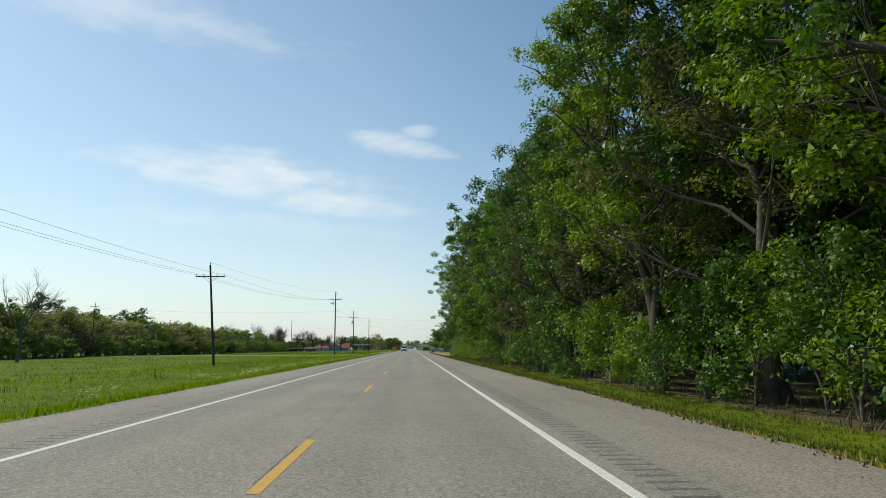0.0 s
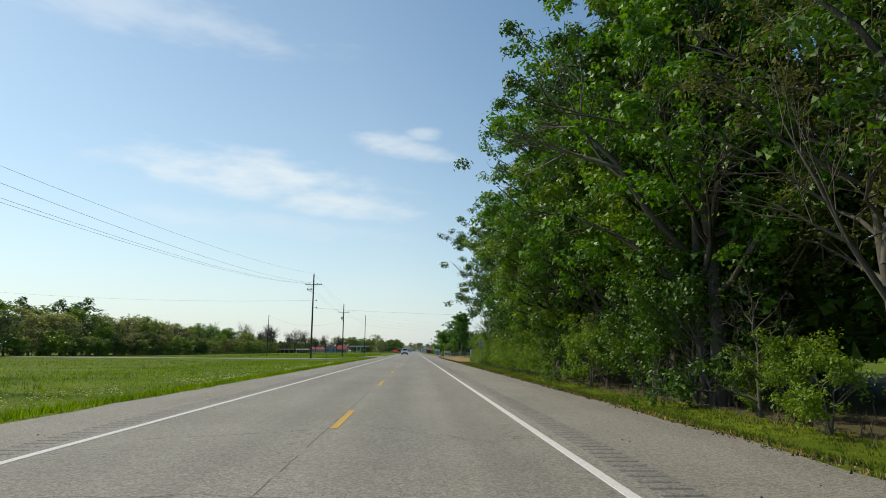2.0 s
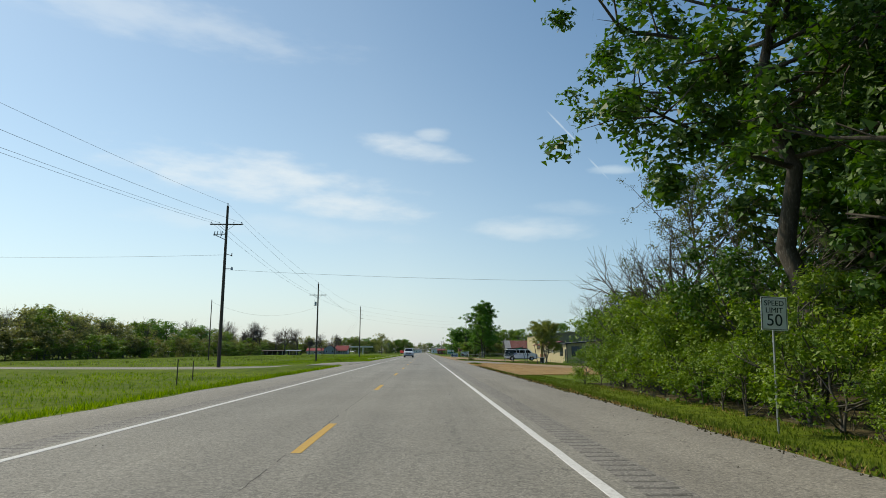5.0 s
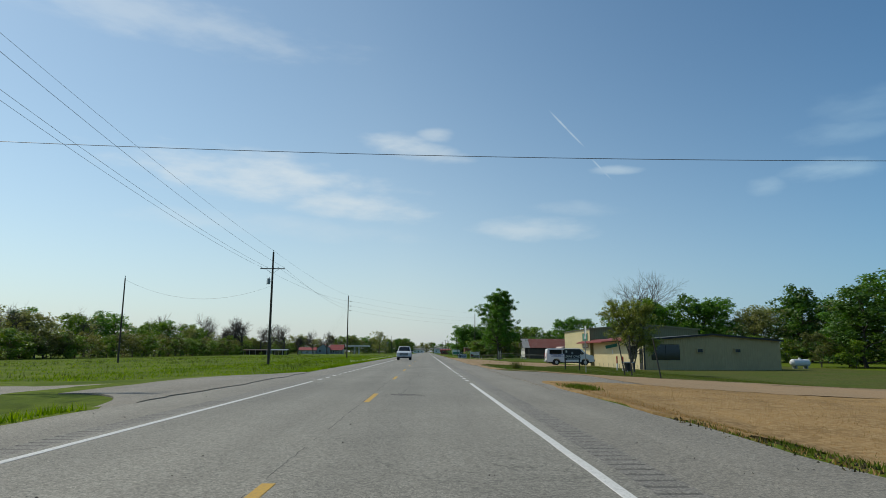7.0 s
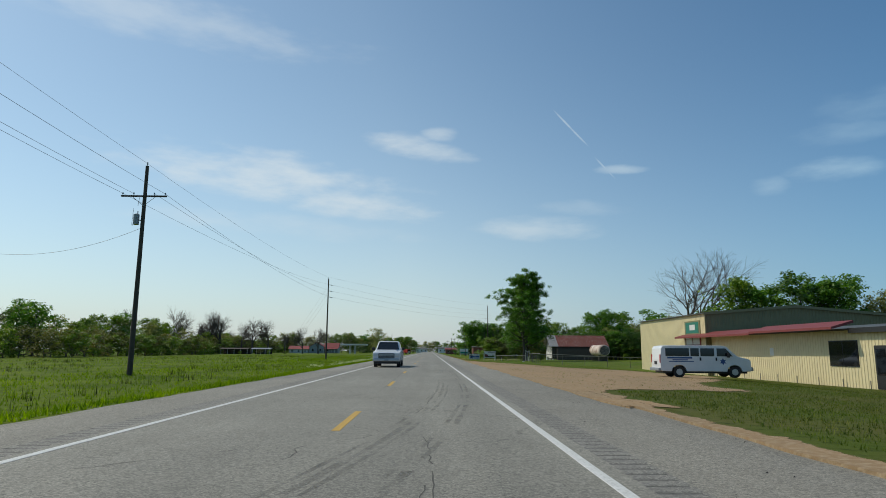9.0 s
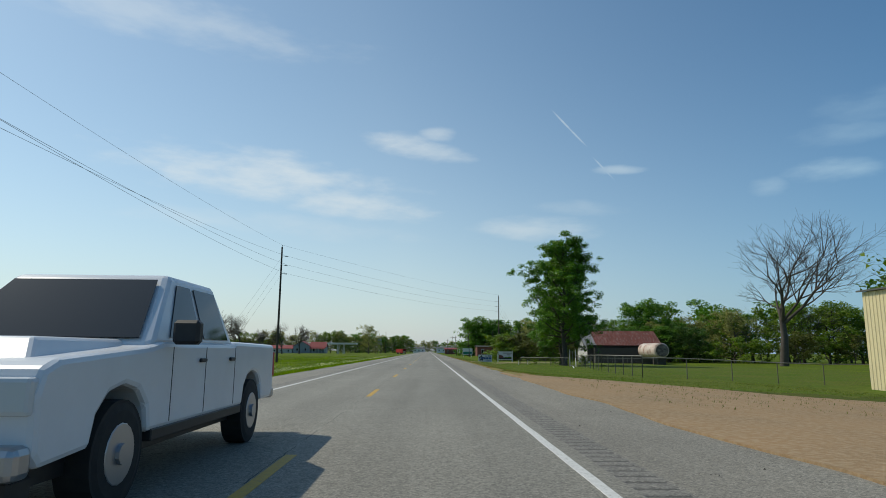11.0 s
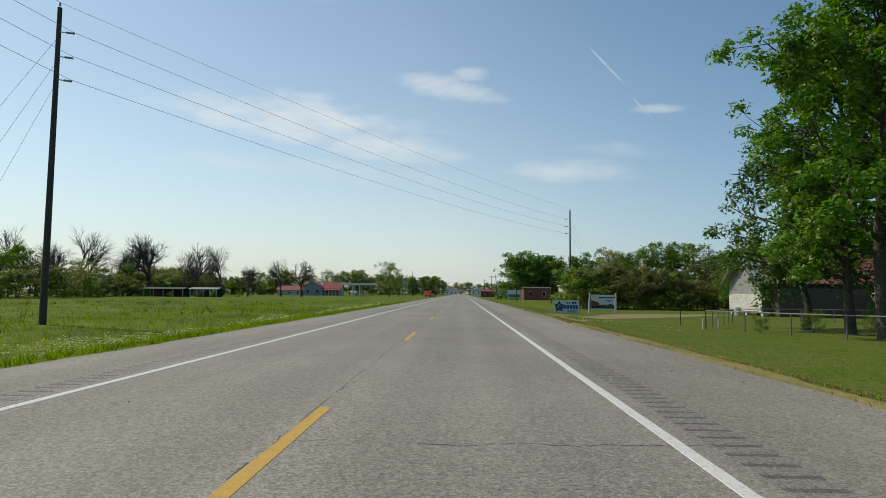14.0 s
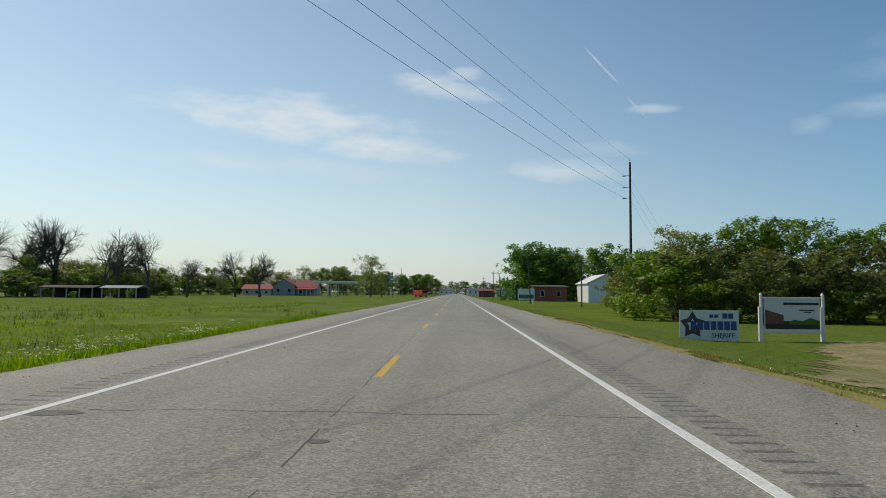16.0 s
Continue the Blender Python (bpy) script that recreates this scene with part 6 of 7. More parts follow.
for txt, size, zz in (("SPEED", 0.17, pz - 0.15), ("LIMIT", 0.17, pz - 0.31), ("50", 0.38, pz - 0.54)):
    words(txt, size, M_BLACK, sp, Matrix.Translation((0, -0.014, zz)) @ FACING)

gz = ground_z(12.4, 191.6)
st = thing("stop_sign", 12.4, 191.6, gz, "stop sign on a thin post facing the side road", "road sign", turn=86)
part("post", rod((0, 0.03, -0.3), (0, 0.03, 3.1), 0.03, sides=6), M_STEEL, st)
part("panel", slab([(0.4 * math.cos(math.radians(22.5 + 45 * i)), 2.85 + 0.4 * math.sin(math.radians(22.5 + 45 * i))) for i in range(8)], -0.012, 0.0), M_SIGNWHITE, st, "pale unpainted metal back")

gz = ground_z(14.9, 206.5)
lw = thing("entrance_sign", 14.9, 206.5, gz, "black office sign with white lettering on two posts", "sign")
top = 1.46 - gz
for x in (-0.66, 0.66):
    part("post", block(x - 0.05, x + 0.05, -0.05, 0.05, -0.3, top), M_BLACK, lw)
part("board", block(-0.74, 0.74, -0.09, -0.055, top - 0.98, top, 0.004), M_BLACK, lw)
part("emblem", slab([(0.1 * math.cos(i * 0.785), top - 0.36 + 0.12 * math.sin(i * 0.785)) for i in range(8)], -0.098, -0.0915), M_GREYPAINT, lw)
part("pale_mark", block(-0.62, -0.47, -0.098, -0.0915, top - 0.32, top - 0.12), M_SIGNWHITE, lw)
words("LDWF CWD", 0.27, M_SIGNWHITE, lw, Matrix.Translation((0, -0.096, top - 0.68)) @ FACING)
part("print_bar", block(-0.5, 0.6, -0.098, -0.0915, top - 0.93, top - 0.87), M_SIGNWHITE, lw)

for x, y, h, lx, label in ((15.2, 191.9, 2.3, -0.42, "leaning dark post with a street sign"), (15.35, 191.0, 2.75, -0.1, "dark leaning wooden post on the verge"), (16.1, 187.6, 2.5, -0.45, "leaning dark wooden post beside the side road")):
    gz = ground_z(x, y)
    ps = thing("leaning_post", x, y, gz, label, "post", "verge posts")
    part("post", rod((0, 0, -0.3), (lx, 0, h), 0.05, 0.04, 8), M_WOODPOST, ps)
    if "street sign" in label:
        part("street_blade", block(-0.5, 0.35, -0.03, -0.01, h - 0.32, h - 0.1, m=pose(lx, 0, 0, 0, -12, 0)), M_GREENSIGN, ps, "small green street name plate")

for x, y in ((21.35, 214.0), (21.85, 213.6)):
    gz = ground_z(x, y)
    bo = thing("bollard", x, y, gz, "red and white marker bollard", "bollard", "bollards")
    part("lower_tube", rod((0, 0, -0.2), (0, 0, 0.75), 0.07, sides=12), M_SIGNWHITE, bo)
    part("upper_tube", rod((0, 0, 0.75), (0, 0, 1.5), 0.075, 0.07, 12), M_REDPAINT, bo)

gz = ground_z(20.1, 206.6)
tc = thing("litter_bin", 20.2, 206.9, gz, "dark litter bin with a pale flat lid", "bin")
part("drum", rod((0, 0, 0.12), (0, 0, 0.86), 0.3, 0.34, 16), M_BLACK, tc)
part("lid", block(-0.5, 0.5, -0.4, 0.4, 0.87, 0.97, 0.03), M_GREYPAINT, tc, "pale weathered lid")
for a in range(3):
    part("leg", rod((0.3 * math.cos(a * 2.1), 0.3 * math.sin(a * 2.1), -0.1), (0.3 * math.cos(a * 2.1), 0.3 * math.sin(a * 2.1), 0.2), 0.03, sides=6), M_STEEL, tc)

for x, y, h in ((-12.6, 143.7, 1.5), (-14, 150, 1.3), (17.2, 339.8, 1.1)):
    gz = ground_z(x, y)
    ps = thing("marker_post", x, y, gz, "thin dark marker post in the grass", "post", "verge posts")
    part("post", rod((0, 0, -0.2), (0, 0, h), 0.035, sides=8), M_WOODPOST, ps)

# ---- boards at the lane ----
gz = -1.12
ca = thing("campaign_board", 13.97, 369.5, gz, "white election board with blue lettering low on the grass", "sign")
part("board", block(-1.5, 1.5, -0.02, 0.0, 0.05, 1.57, 0.005), M_SIGNWHITE, ca)
for x in (-1.45, -0.95, -0.3, 0.25, 0.9, 1.45):
    part("stake", block(x - 0.02, x + 0.02, 0.002, 0.04, -0.3, 1.5), M_WOODPOST, ca)
shield = []
for i in range(10):
    r = 0.72 if i % 2 == 0 else 0.42
    shield.append((-0.85 + r * math.sin(i * math.pi / 5) * 0.9, 0.82 + r * math.cos(i * math.pi / 5)))
part("star_emblem", slab(shield, -0.03, -0.0215), M_WOODPOST, ca, "brown star badge")
part("inner_star", slab([(-0.85 + (a + 0.85) * 0.45, 0.82 + (b - 0.82) * 0.45) for a, b in shield], -0.036, -0.0315), M_SIGNWHITE, ca)
for x0, x1, z0, z1 in ((0.0, 0.5, 1.2, 1.36), (0.66, 1.25, 1.16, 1.42), (-0.95, 1.42, 0.58, 1.02)):
    k = max(2, round((x1 - x0) / 0.34))
    for i in range(k):
        a = x0 + (x1 - x0) * i / k
        part("name_bar", block(a, a + (x1 - x0) / k * 0.82, -0.045, -0.038, z0, z1), M_BLUE, ca)
words("SHERIFF", 0.34, M_BLUE, ca, Matrix.Translation((0.68, -0.04, 0.3)) @ FACING)

bb = thing("notice_board", 18.4, 370.0, -1.2, "pale framed billboard with a building picture on white posts", "sign")
for x in (-1.6, 1.55):
    part("post", block(x - 0.1, x + 0.1, -0.06, 0.06, -0.2, 1.85, 0.01), M_SIGNWHITE, bb)
    part("upper_post", block(x - 0.06 + 0.05, x + 0.11, -0.05, 0.05, 1.85, 2.45, 0.01), M_SIGNWHITE, bb)
    part("cap", rod((x + 0.03, 0, 2.45), (x + 0.03, 0, 2.58), 0.09, 0.03, 8), M_SIGNWHITE, bb)
pn = part("panel", block(-1.42, 1.42, -0.05, -0.01, 0.65, 2.28, 0.005), M_LAMPGLASS, bb, "pale green printed panel")
part("picture_ground", block(-1.38, 1.38, -0.062, -0.054, 0.72, 1.12), M_BLACK, pn)
part("picture_house", slab([(-1.38, 0.95), (-0.45, 1.0), (-0.45, 1.42), (-1.38, 1.72)], -0.072, -0.064), M_BRICK, pn)
part("picture_trees", slab([(-0.2, 0.95), (1.38, 0.95), (1.38, 1.15), (0.9, 1.3), (0.5, 1.12), (0.1, 1.2), (-0.2, 1.08)], -0.08, -0.073), M_LEAF, pn)
for x0, x1, z0, z1 in ((-0.45, 1.35, 1.96, 2.08), (0.35, 1.15, 1.66, 1.72), (0.6, 0.95, 1.56, 1.61)):
    part("print_bar", block(x0, x1, -0.072, -0.064, z0, z1), M_BLACK, pn)
part("top_rail", block(-1.5, 1.48, -0.04, 0.04, 2.28, 2.36, 0.01), M_SIGNWHITE, bb)
part("bottom_rail", block(-1.5, 1.48, -0.04, 0.04, 0.53, 0.64, 0.01), M_SIGNWHITE, bb)

# ---- shed, tank and fence ----
sz = ground_z(38, 366) - 0.02
sh = thing("shed", 35.6, 366.3, sz, "old white shed on short piers with a rusty red roof", "shed")
SE, SR, FL, SD = 3.0 - sz, 5.75 - sz, 0.55, 8.6


def shed_gable(x):
    return SE + (SR - SE) * (1 - abs(x - SD / 2) / (SD / 2))


gw = part("gable_wall", slab([(0, FL), (SD, FL), (SD, SE), (SD / 2, SR), (0, SE)], 0.0, 0.1, "x"), M_SHEET, sh, "grey weathered sheet cladding")
for i in range(11):
    z0 = FL + 0.01 + 0.185 * i
    part("board", slab([(-0.045, z0), (-0.004, z0), (-0.004, z0 + 0.18), (-0.022, z0 + 0.18)], 0.02 + 0.3 * (i % 3 == 1), SD - 0.02 - 0.9 * (i == 10), "y"), M_WHITEWALL, gw, "peeling cream board")
for y0, y1, z0 in ((1.4, 3.0, 2.95), (4.6, 5.9, 3.15), (6.2, 7.6, 2.55)):
    part("sheet_seam", block(-0.03, -0.004, y0, y1, FL + z0, FL + z0 + 0.05), M_WOODPOST, gw)
# the front wall's shade is painted in with the dark post colour
ribbed_wall("front_wall", sh, pose(0, 0, 0), 0, 15.5, FL, SE, M_WOODPOST, None, 0.22)
ribbed_wall("rear_wall", sh, pose(15.5, SD, 0, 0, 0, 180), 0, 15.5, FL, SE, M_WHITEWALL, None, 0.22)
ribbed_wall("far_gable_wall", sh, pose(15.5, 0, 0, 0, 0, 90), 0, SD, FL, SE, M_WHITEWALL, shed_gable, 0.22)
part("floor_slab", block(0.05, 15.4, 0.05, SD - 0.1, FL - 0.15, FL), M_WOODPOST, sh)
# added dark block that imitates the shade below the eave
part("lean_to", block(1.2, 14.5, -1.5, -0.05, 0.1, SE - 0.9), M_WOODPOST, sh, "added dark block standing in for shade under the eave")
for y0, y1, za, zb in ((-0.7, SD / 2, SE - 0.42, SR), (SD / 2, SD + 0.7, SR, SE - 0.42)):
    part("roof", slab([(y0, za + 0.02), (y1, zb + 0.02), (y1, zb + 0.1), (y0, za + 0.1)], -0.8, 1.7, "x"), M_SHEET, sh, "dull grey metal roofing")
    part("roof", slab([(y0, za + 0.02), (y1, zb + 0.02), (y1, zb + 0.1), (y0, za + 0.1)], 1.7, 16.0, "x"), M_RUST, sh)
    n = 26
    for i in range(n):
        xx = -0.78 + 16.76 * i / (n - 1)
        part("roof_rib", slab([(y0, za + 0.1), (y1, zb + 0.1), (y1, zb + 0.14), (y0, za + 0.14)], xx - 0.02, xx + 0.02, "x"), M_RUST if xx > 1.7 else M_SHEET, sh)
    part("barge_board", slab([(y0, za - 0.2), (y1, zb - 0.2), (y1, zb + 0.02), (y0, za + 0.02)], -0.86, -0.8, "x"), M_WOODPOST, sh)
part("vent", block(-0.05, -0.01, SD / 2 - 0.45, SD / 2 + 0.45, SR - 1.4, SR - 0.7), M_BLACK, sh)
for i in range(6):
    for yy in (0.3, SD / 2, SD - 0.4):
        part("pier", block(i * 3.0 + 0.1, i * 3.0 + 0.5, yy - 0.2, yy + 0.2, -0.3, FL - 0.16), M_SIGNWHITE, sh)

tk = thing("storage_tank", 46.5, 352.5, ground_z(46, 353), "large rusty white steel tank lying on cradles", "tank")
tb = merged(rod((0, 0, 2.75), (0, 9.5, 2.75), 1.45, sides=28), rod((0, -0.18, 2.75), (0, 0, 2.75), 1.2, 1.45, 28), rod((0, 9.5, 2.75), (0, 9.7, 2.75), 1.45, 1.2, 28))
part("shell", tb, M_TANK, tk)
part("end_plate", rod((0, -0.2, 2.75), (0, -0.185, 2.75), 1.19, sides=28), M_STAIN, tk, "stained dark end plate")
for yy in (0.4, 3.2, 6.2, 9.1):
    part("hoop", rod((0, yy - 0.04, 2.75), (0, yy + 0.04, 2.75), 1.475, sides=28), M_TANK, tk)
for yy in (1.5, 8.0):
    part("cradle", block(-1.2, 1.2, yy - 0.2, yy + 0.2, -0.2, 1.5), M_WOODPOST, tk)


def fence(points, label, spacing=3.0, h=1.15):
    x0, y0 = points[0]
    ob = thing("chain_link_fence", x0, y0, ground_z(x0, y0), label, "fence", "yard fence")
    zb = ob.location.z
    for (ax, ay), (bx, by) in zip(points, points[1:]):
        ln = math.hypot(bx - ax, by - ay)
        k = max(1, round(ln / spacing))
        prev = None
        for i in range(k + 1):
            x, y = ax + (bx - ax) * i / k, ay + (by - ay) * i / k
            z = ground_z(x, y) - zb
            lx, ly = x - x0, y - y0
            part("post", rod((lx, ly, z - 0.2), (lx, ly, z + h), 0.032, sides=6), M_FENCE, ob)
            if prev:
                part("top_rail", rod((prev[0], prev[1], prev[2] + h), (lx, ly, z + h), 0.03, sides=6), M_RAIL, ob)
                d = Vector((lx - prev[0], ly - prev[1], z - prev[2]))
                n = int(d.length / 0.28)
                v, f = [], []
                for q in range(n + 1):
                    for sgn in (1, -1):
                        a = Vector(prev) + d * (q / n) + Vector((0, 0, 0.03))
                        shift = sgn * h / d.length
                        u2 = q / n + shift
                        cut = min(1, max(0, u2))
                        hh = (h - 0.05) * (abs(cut - q / n) / abs(shift))
                        b = Vector(prev) + d * cut + Vector((0, 0, 0.03 + hh))
                        w0 = Vector((0, 0, 0.0035))
                        s = len(v)
                        v += [a - w0, b - w0, b + w0, a + w0]
                        f.append((s, s + 1, s + 2, s + 3))
                part("mesh_panel", mesh_from("mesh_panel", v, f, M_WIREMESH), M_WIREMESH, ob)
            prev = (lx, ly, z)
    return ob


fence([(16.3, 275.5), (17.5, 290), (19.1, 299), (20.5, 308), (21.2, 315.9)], "galvanised chain-link fence along the mown verge", h=1.5)
fence([(16.3, 275.5), (40, 273), (66, 271)], "galvanised chain-link fence beside the gravel yard", h=1.4)
fence([(20.7, 317.5), (20.4, 321), (16.3, 332.8)], "sagging chain-link fence before the shed")
fence([(16.3, 332.8), (24, 347), (44, 348)], "chain-link fence before the old shed")
gz = ground_z(21, 316.6)
gt = thing("fence_gate", 21.2, 315.95, gz, "tall pale pipe gate in the chain-link fence", "gate", "yard fence")
for x, y in ((0, 0), (-0.45, 1.4)):
    part("gate_post", rod((x, y, -0.3), (x, y, 2.25), 0.05, sides=8), M_WHITEWALL, gt)
for za in (0.12, 1.95):
    part("gate_rail", rod((0, 0.04, za), (-0.45, 1.36, za), 0.025, sides=6), M_STEEL, gt)
part("gate_stile", rod((-0.22, 0.7, 0.12), (-0.22, 0.7, 1.95), 0.02, sides=6), M_STEEL, gt)
part("brace", rod((0, -0.05, 1.15), (-0.5, -2.3, 0.0), 0.035, sides=6), M_WHITEWALL, gt, "slanting pale brace")
for x, y, h, r in ((15.9, 332.2, 0.72, 0.06), (17.7, 334.4, 0.7, 0.06)):
    ps = thing("fence_post", x, y, ground_z(x, y), "pale wooden post beside the fence", "post", "yard fence")
    part("post", rod((0, 0, -0.2), (0.03, 0, h), r, r * 0.9, 8), M_WHITEWALL, ps)
pb = thing("loose_pipe", 18.5, 305.6, ground_z(18.5, 305.6) + 0.05, "pale pipe lying in the grass by the fence", "pipe")
part("tube", rod((-0.7, -3.3, 0.0), (0.7, 3.3, 0.04), 0.06, sides=10), M_SIGNWHITE, pb)
dr = thing("drum", 35.3, 372.0, ground_z(35.3, 372.0), "white metal drum beside the shed", "drum")
part("barrel", merged(rod((0, 0, 0), (0, 0, 0.95), 0.32, sides=18), rod((0, 0, 0.3), (0, 0, 0.34), 0.335, sides=18), rod((0, 0, 0.62), (0, 0, 0.66), 0.335, sides=18)), M_SIGNWHITE, dr)


# ---- distant buildings ----
def cottage(name, x, y, w, d, eave, ridge, wall, roof, label, along="x", windows=3, porch=False):
    z = ground_z(x, y) - 0.05
    ob = thing(name, x, y, z, label, "building", "distant buildings")
    part("wall", block(0, w, 0, d, 0, eave), wall, ob)
    if along == "x":
        for y0, y1, za, zb in ((-0.5, d / 2, eave, ridge), (d / 2, d + 0.5, ridge, eave)):
            part("roof", slab([(y0, za), (y1, zb), (y1, zb + 0.15), (y0, za + 0.15)], -0.5, w + 0.5, "x"), roof, ob)
        gab = [(0, eave), (d, eave), (d / 2, ridge)]
        for xx in (0.0, w - 0.1):
            part("gable", slab(gab, xx, xx + 0.1, "x"), wall, ob)
    else:
        for x0, x1, za, zb in ((-0.5, w / 2, eave, ridge), (w / 2, w + 0.5, ridge, eave)):
            part("roof", slab([(x0, za), (x1, zb), (x1, zb + 0.15), (x0, za + 0.15)], -0.5, d + 0.5), roof, ob)
        gab = [(0, eave), (w, eave), (w / 2, ridge)]
        for yy in (0.0, d - 0.1):
            part("gable", slab(gab, yy, yy + 0.1), wall, ob)
    for i in range(windows):
        a = w * (i + 0.5) / windows
        wd = part("window", block(a - 0.6, a + 0.6, -0.06, 0.02, eave * 0.35, eave * 0.75), M_SIGNWHITE, ob)
        part("pane", block(a - 0.52, a + 0.52, -0.08, -0.062, eave * 0.35 + 0.08, eave * 0.75 - 0.08), M_GLASS, wd)
    if porch:
        part("porch_roof", slab([(-3, eave - 0.6), (0, eave), (0, eave + 0.12), (-3, eave - 0.48)], 0, w, "x"), roof, ob)
        for i in range(6):
            part("porch_post", block(i * (w - 0.2) / 5, i * (w - 0.2) / 5 + 0.2, -2.9, -2.7, 0, eave - 0.6), M_SIGNWHITE, ob)
    return ob


cottage("house", -90, 600, 12.4, 8, 2.6, 4.6, M_WHITEWALL, M_REDROOF, "low house with a red sheet roof", "x", 3)
cottage("house", -77, 600, 9.5, 10, 4.0, 7.0, M_GREYPAINT, M_REDROOF, "grey house with a red gabled roof", "y", 2)
cottage("house", -67.5, 601, 9, 8, 3.4, 6.6, M_GREYPAINT, M_REDROOF, "house with a red roof and columned porch", "x", 2, True)
cottage("white_barn", 37.0, 508, 9, 16, 5.2, 7.7, M_SIGNWHITE, M_SIGNWHITE, "white metal barn behind the trees", "y", 0)
cottage("brick_store", 24.4, 525, 9.8, 12, 4.4, 4.9, M_BRICK, M_ROOF, "flat brick roadside store", "x", 2)
for x, w, roof, label in ((-93, 12, M_WOODPOST, "low open shed on posts beyond the meadow"), (-79, 8, M_GREYPAINT, "low grey-roofed open shed beyond the meadow")):
    ob = thing("open_shed", x, 476, ground_z(x, 476), label, "shed", "distant buildings")
    for y0, y1, za, zb in ((-0.4, 2.5, 2.2, 2.75), (2.5, 5.4, 2.75, 2.2)):
        part("roof", slab([(y0, za), (y1, zb), (y1, zb + 0.12), (y0, za + 0.12)], -0.4, w + 0.4, "x"), roof, ob)
    part("rear_wall", block(0, w, 4.8, 4.9, 0, 2.25), M_WOODPOST, ob)
    for i in range(5):
        part("post", block(i * (w - 0.2) / 4, i * (w - 0.2) / 4 + 0.2, 0, 0.2, -0.2, 2.3), M_WHITEWALL, ob)
cottage("town_store", -14, 880, 12, 10, 4, 5.5, M_SIGNWHITE, M_ROOF, "pale store at the edge of town", "x", 3)
cottage("town_store", 10, 860, 14, 10, 4.5, 6, M_SIGNWHITE, M_ROOF, "white store at the edge of town", "x", 3)
cottage("town_store", 14, 700, 9, 8, 3.5, 4.5, M_BRICK, M_REDROOF, "brick store at the edge of town", "x", 2)
cottage("town_store", 28, 760, 12, 9, 4.5, 6, M_GREYPAINT, M_ROOF, "grey store at the edge of town", "x", 2)
cn = thing("fuel_canopy", -52, 565, ground_z(-50, 565), "white flat filling-station canopy on columns", "canopy", "distant buildings")
part("deck", block(0, 15.5, 0, 8, 4.9, 5.75, 0.05), M_SIGNWHITE, cn)
for x in (5.5, 8.5):
    for yy in (1.5, 6.5):
        part("column", block(x - 0.2, x + 0.2, yy - 0.2, yy + 0.2, 0, 4.9), M_SIGNWHITE, cn)
tw = thing("sign_tower", -27, 600, ground_z(-27, 600), "tall dark two-tier roadside sign", "sign", "distant buildings")
for x in (-0.9, 0.9):
    part("leg", rod((x, 0, 0), (x, 0, 10.5), 0.12, sides=8), M_BLACK, tw)
for zz in (5.2, 7.4):
    part("panel", block(-1.1, 1.1, -0.15, 0.15, zz, zz + 1.5), M_GREYPAINT, tw)
rs = thing("roadside_board", 17.0, 480, ground_z(17, 480), "pale blue and white roadside advertising board", "sign", "distant buildings")
part("panel", block(-1.9, 1.9, -0.08, 0.08, 0.9, 3.4, 0.03), M_SIGNWHITE, rs)
part("band", block(-1.7, 1.7, -0.1, -0.082, 1.2, 2.1), M_TEAL, rs)
for x in (-1.5, 1.5):
    part("leg", block(x - 0.08, x + 0.08, -0.08, 0.08, -0.2, 0.9), M_SIGNWHITE, rs)


# ---- grass, weeds and flowers ----
def turf(name, places, rng, low, high, wide, mat, label, blades=3, category="grass", lean=0.35):
    """Leaning blades, three-cornered, in tufts at the given places."""
    p = np.repeat(np.asarray(places, float), blades, axis=0)
    n = len(p)
    p[:, :2] += rng.normal(0, 0.05, (n, 2))
    h = rng.uniform(low, high, n)
    a = rng.uniform(0, 2 * math.pi, n)
    side = np.stack([np.cos(a), np.sin(a), np.zeros(n)], 1) * (wide * rng.uniform(0.6, 1.3, n))[:, None]
    tip = np.stack([rng.normal(0, lean, n) * h, rng.normal(0, lean, n) * h, h], 1)
    v = np.stack([p - side, p + side, p + tip], 1).reshape(-1, 3)
    me = bpy.data.meshes.new(name)
    me.vertices.add(3 * n)
    me.vertices.foreach_set("co", v.astype(np.float32).ravel())
    me.loops.add(3 * n)
    me.loops.foreach_set("vertex_index", np.arange(3 * n, dtype=np.int32))
    me.polygons.add(n)
    me.polygons.foreach_set("loop_start", np.arange(0, 3 * n, 3, dtype=np.int32))
    me.polygons.foreach_set("loop_total", np.full(n, 3, dtype=np.int32))
    me.materials.append(mat)
    me.update(calc_edges=True)
    return tagged(new(name, me), label, category, kind="stuff")


def strewn(rng, n, x0, x1, y0, y1, keep=None, bias=1.0):
    out = []
    while len(out) < n:
        x = x0 + (x1 - x0) * rng.uniform() ** bias
        y = rng.uniform(y0, y1)
        if keep is None or keep(x, y):
            out.append((x, y, ground_z(x, y) - 0.01))
    return out


g = np.random.default_rng(5)


def not_drive(x, y):
    return not (162 < y < 186) and not (x > 0 and 186 < y < 212 and x < 6.7 + 5 * math.exp(-(y - 185) / 3.2)) and not (x > 0 and 203 < y < 268 and x < yard_rim(y))


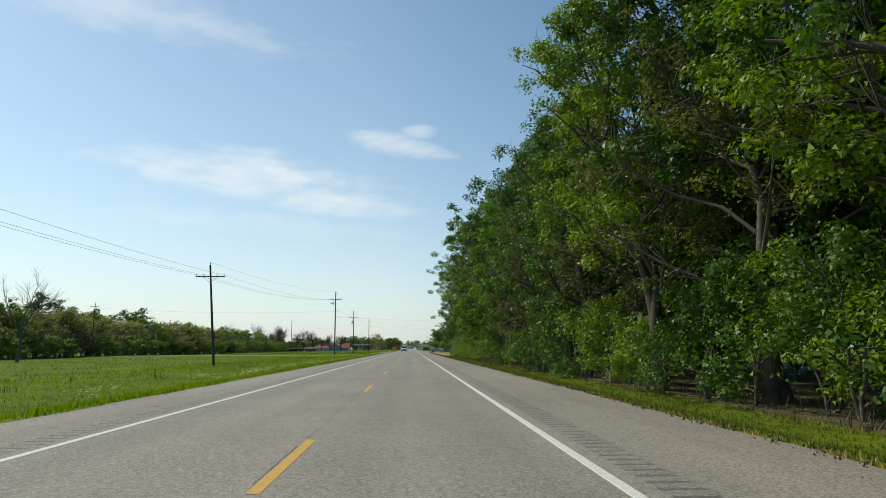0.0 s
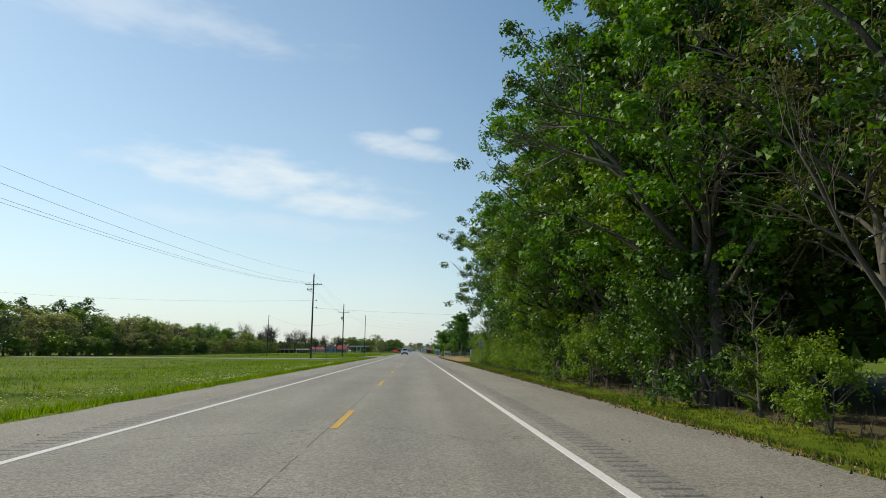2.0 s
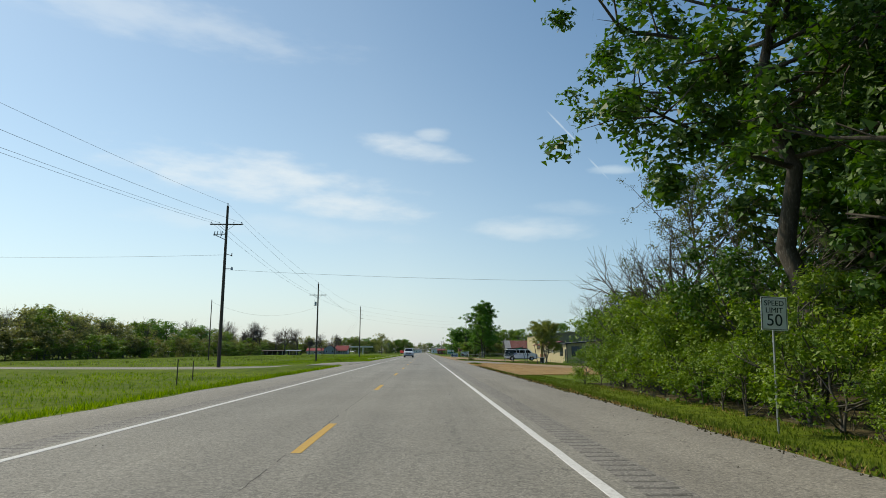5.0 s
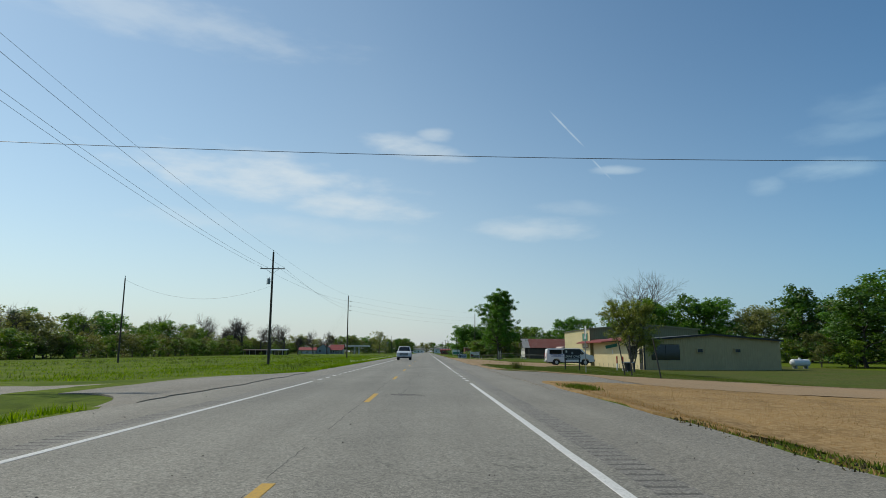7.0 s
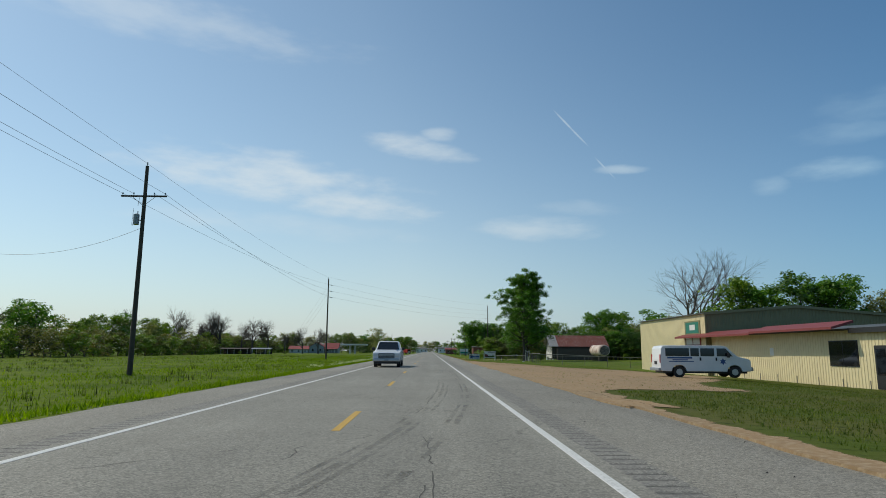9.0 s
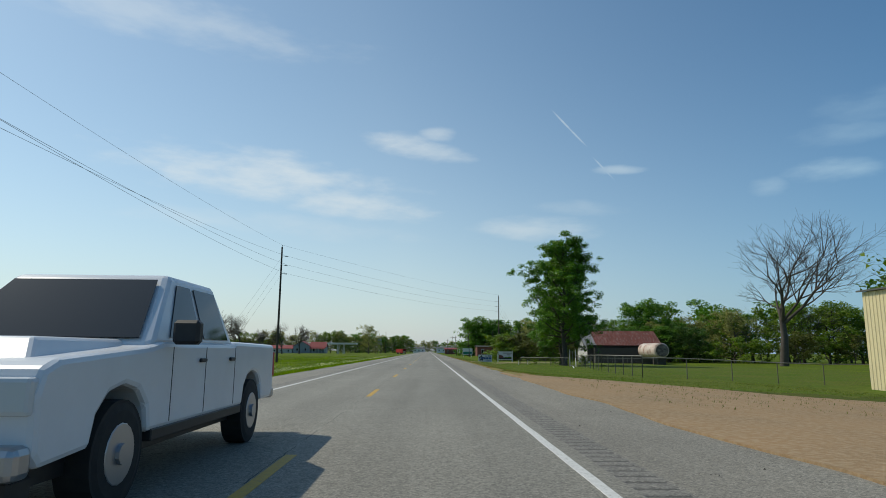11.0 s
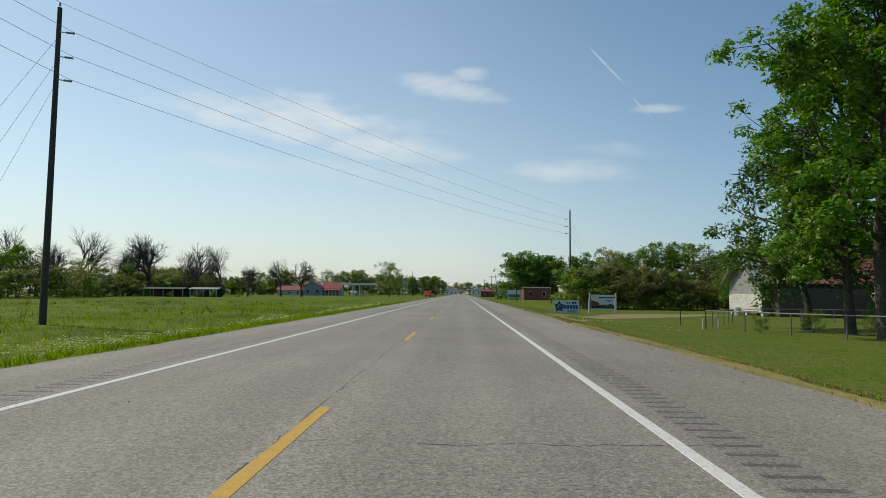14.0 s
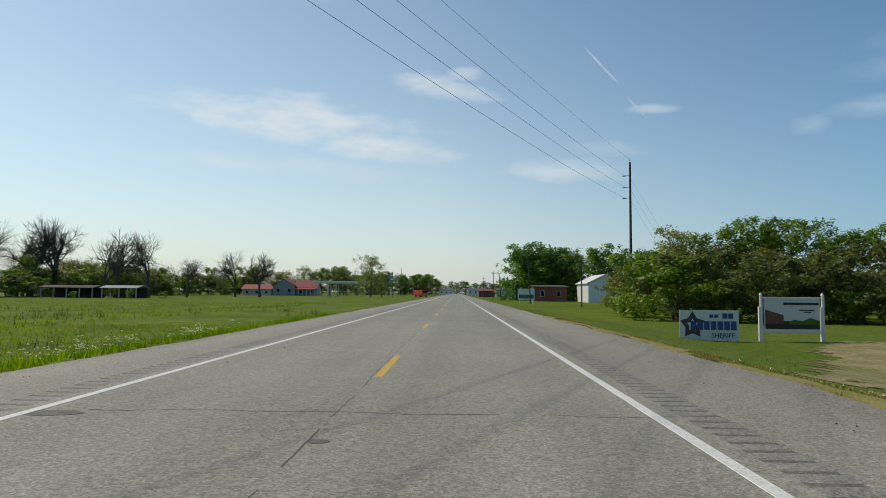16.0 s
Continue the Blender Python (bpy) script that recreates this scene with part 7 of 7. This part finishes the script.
turf("meadow_grass", strewn(g, 44000, -5.65, -26, 0, 372, not_drive, 1.9), g, 0.08, 0.22, 0.018, M_BLADE, "bright green unmown meadow grass beside the road")
turf("far_meadow_grass", strewn(g, 14000, -20, -70, 20, 440, not_drive, 1.4), g, 0.12, 0.26, 0.03, M_BLADE, "tall green meadow grass further out")
turf("verge_grass", strewn(g, 34000, 6.05, 11.0, -3, 160, None, 1.0), g, 0.03, 0.10, 0.015, M_VERGE, "green verge grass between shoulder and wood")
turf("yard_grass", strewn(g, 1800, 6.3, 24, 205, 235, None) + strewn(g, 2600, 7, 26, 246, 272, None) + strewn(g, 24000, 6.2, 28, 185, 250, not_drive, 1.2), g, 0.04, 0.12, 0.018, M_LAWNBLADE, "rough green grass beside the yard")
turf("mown_grass", strewn(g, 34000, 6.25, 24, 260, 385, not_drive, 1.7), g, 0.03, 0.085, 0.016, M_MOWNBLADE, "short bright green mown grass on the verge")
turf("dry_grass", strewn(g, 17000, 6.2, 26, 158, 173, None, 1.5) + strewn(g, 6000, 5.95, 7.2, 262, 372, None, 1.6) + strewn(g, 2500, 7.0, 10.5, 302, 350, None) + strewn(g, 4000, 10.2, 12.5, -3, 140, None) + strewn(g, 2500, 5.95, 6.15, -3, 160, None), g, 0.03, 0.1, 0.012, M_DRYGRASS, "straw-coloured dry grass on the verge")
turf("green_tufts", [(6.6 + dx, 169.6 + dy, ground_z(6.6 + dx, 169.6 + dy) + 0.02) for dx, dy in g.normal(0, 1.0, (420, 2)) * (0.22, 0.55)], g, 0.05, 0.16, 0.018, M_VERGE, "green tufts at the corner of the dry verge")
weeds = strewn(g, 480, -10, -60, 175, 400, lambda x, y: not_drive(x, y) and noise.noise((x * 0.09, y * 0.05, 4)) > 0.05) + strewn(g, 60, -12, -50, 20, 160, None)
turf("dock_weeds", [(x + dx, y + dy, z) for x, y, z in weeds for dx, dy in g.normal(0, 0.3, (6, 2))], g, 0.2, 0.62, 0.014, M_WEED, "dark upright weeds standing in the meadow", 2, "weeds", 0.12)
fl = strewn(g, 650, -6.6, -12.5, 255, 360, lambda x, y: noise.noise((x * 0.25, y * 0.12, 9)) > 0.05) + strewn(g, 300, -7, -13, 20, 120, lambda x, y: noise.noise((x * 0.3, y * 0.2, 9)) > 0.2)
turf("white_flowers", [(x + dx, y + dy, z + 0.22 + dz) for x, y, z in fl for dx, dy, dz in g.normal(0, 0.09, (4, 3))], g, 0.015, 0.035, 0.034, M_FLOWER, "small cream wildflowers scattered in the meadow", 2, "flowers")
twigs = strewn(g, 900, 10.3, 13.5, -3, 140, None)
turf("fallen_twigs", [(x, y, z + 0.03) for x, y, z in twigs], g, 0.1, 0.7, 0.012, M_BARK_GREY, "grey dead twigs at the wood's edge", 4, "twigs")

grit = [(x, y, 0.003) for x, y, z in strewn(g, 420, 3.95, 5.75, -2, 360, None)] + [(x, y, 0.003) for x, y, z in strewn(g, 110, -5.2, -3.95, -2, 360, None)] + [(x, y, 0.003) for x, y, z in strewn(g, 160, -3, 3, -2, 360, None)]
turf("road_grit", grit, g, 0.006, 0.02, 0.013, M_WOODPOST, "small dark leaf and gravel bits on the paving", 2, "debris")
turf("edge_litter", [(x, y, 0.0) for x, y, z in strewn(g, 2600, 5.75, 6.1, -3, 160, None)], g, 0.01, 0.05, 0.02, M_LITTER, "brown leaf litter along the paving's rim", 2, "litter")
cl = strewn(g, 260, 6.5, 15, 328, 350, lambda x, y: noise.noise((x * 0.4, y * 0.3, 9)) > 0.0)
turf("white_clover", [(x, y, z + 0.07) for x, y, z in cl], g, 0.012, 0.03, 0.022, M_FLOWER, "white clover heads in the mown verge", 2, "flowers")
cw = [(8.0 + dx, 194.6 + dy, ground_z(8.0 + dx, 194.6 + dy)) for dx, dy in g.normal(0, 0.2, (45, 2))]
turf("verge_weeds", cw, g, 0.2, 0.75, 0.02, M_LEAF_OLIVE, "tall dark weeds growing on the verge", 4, "weeds")
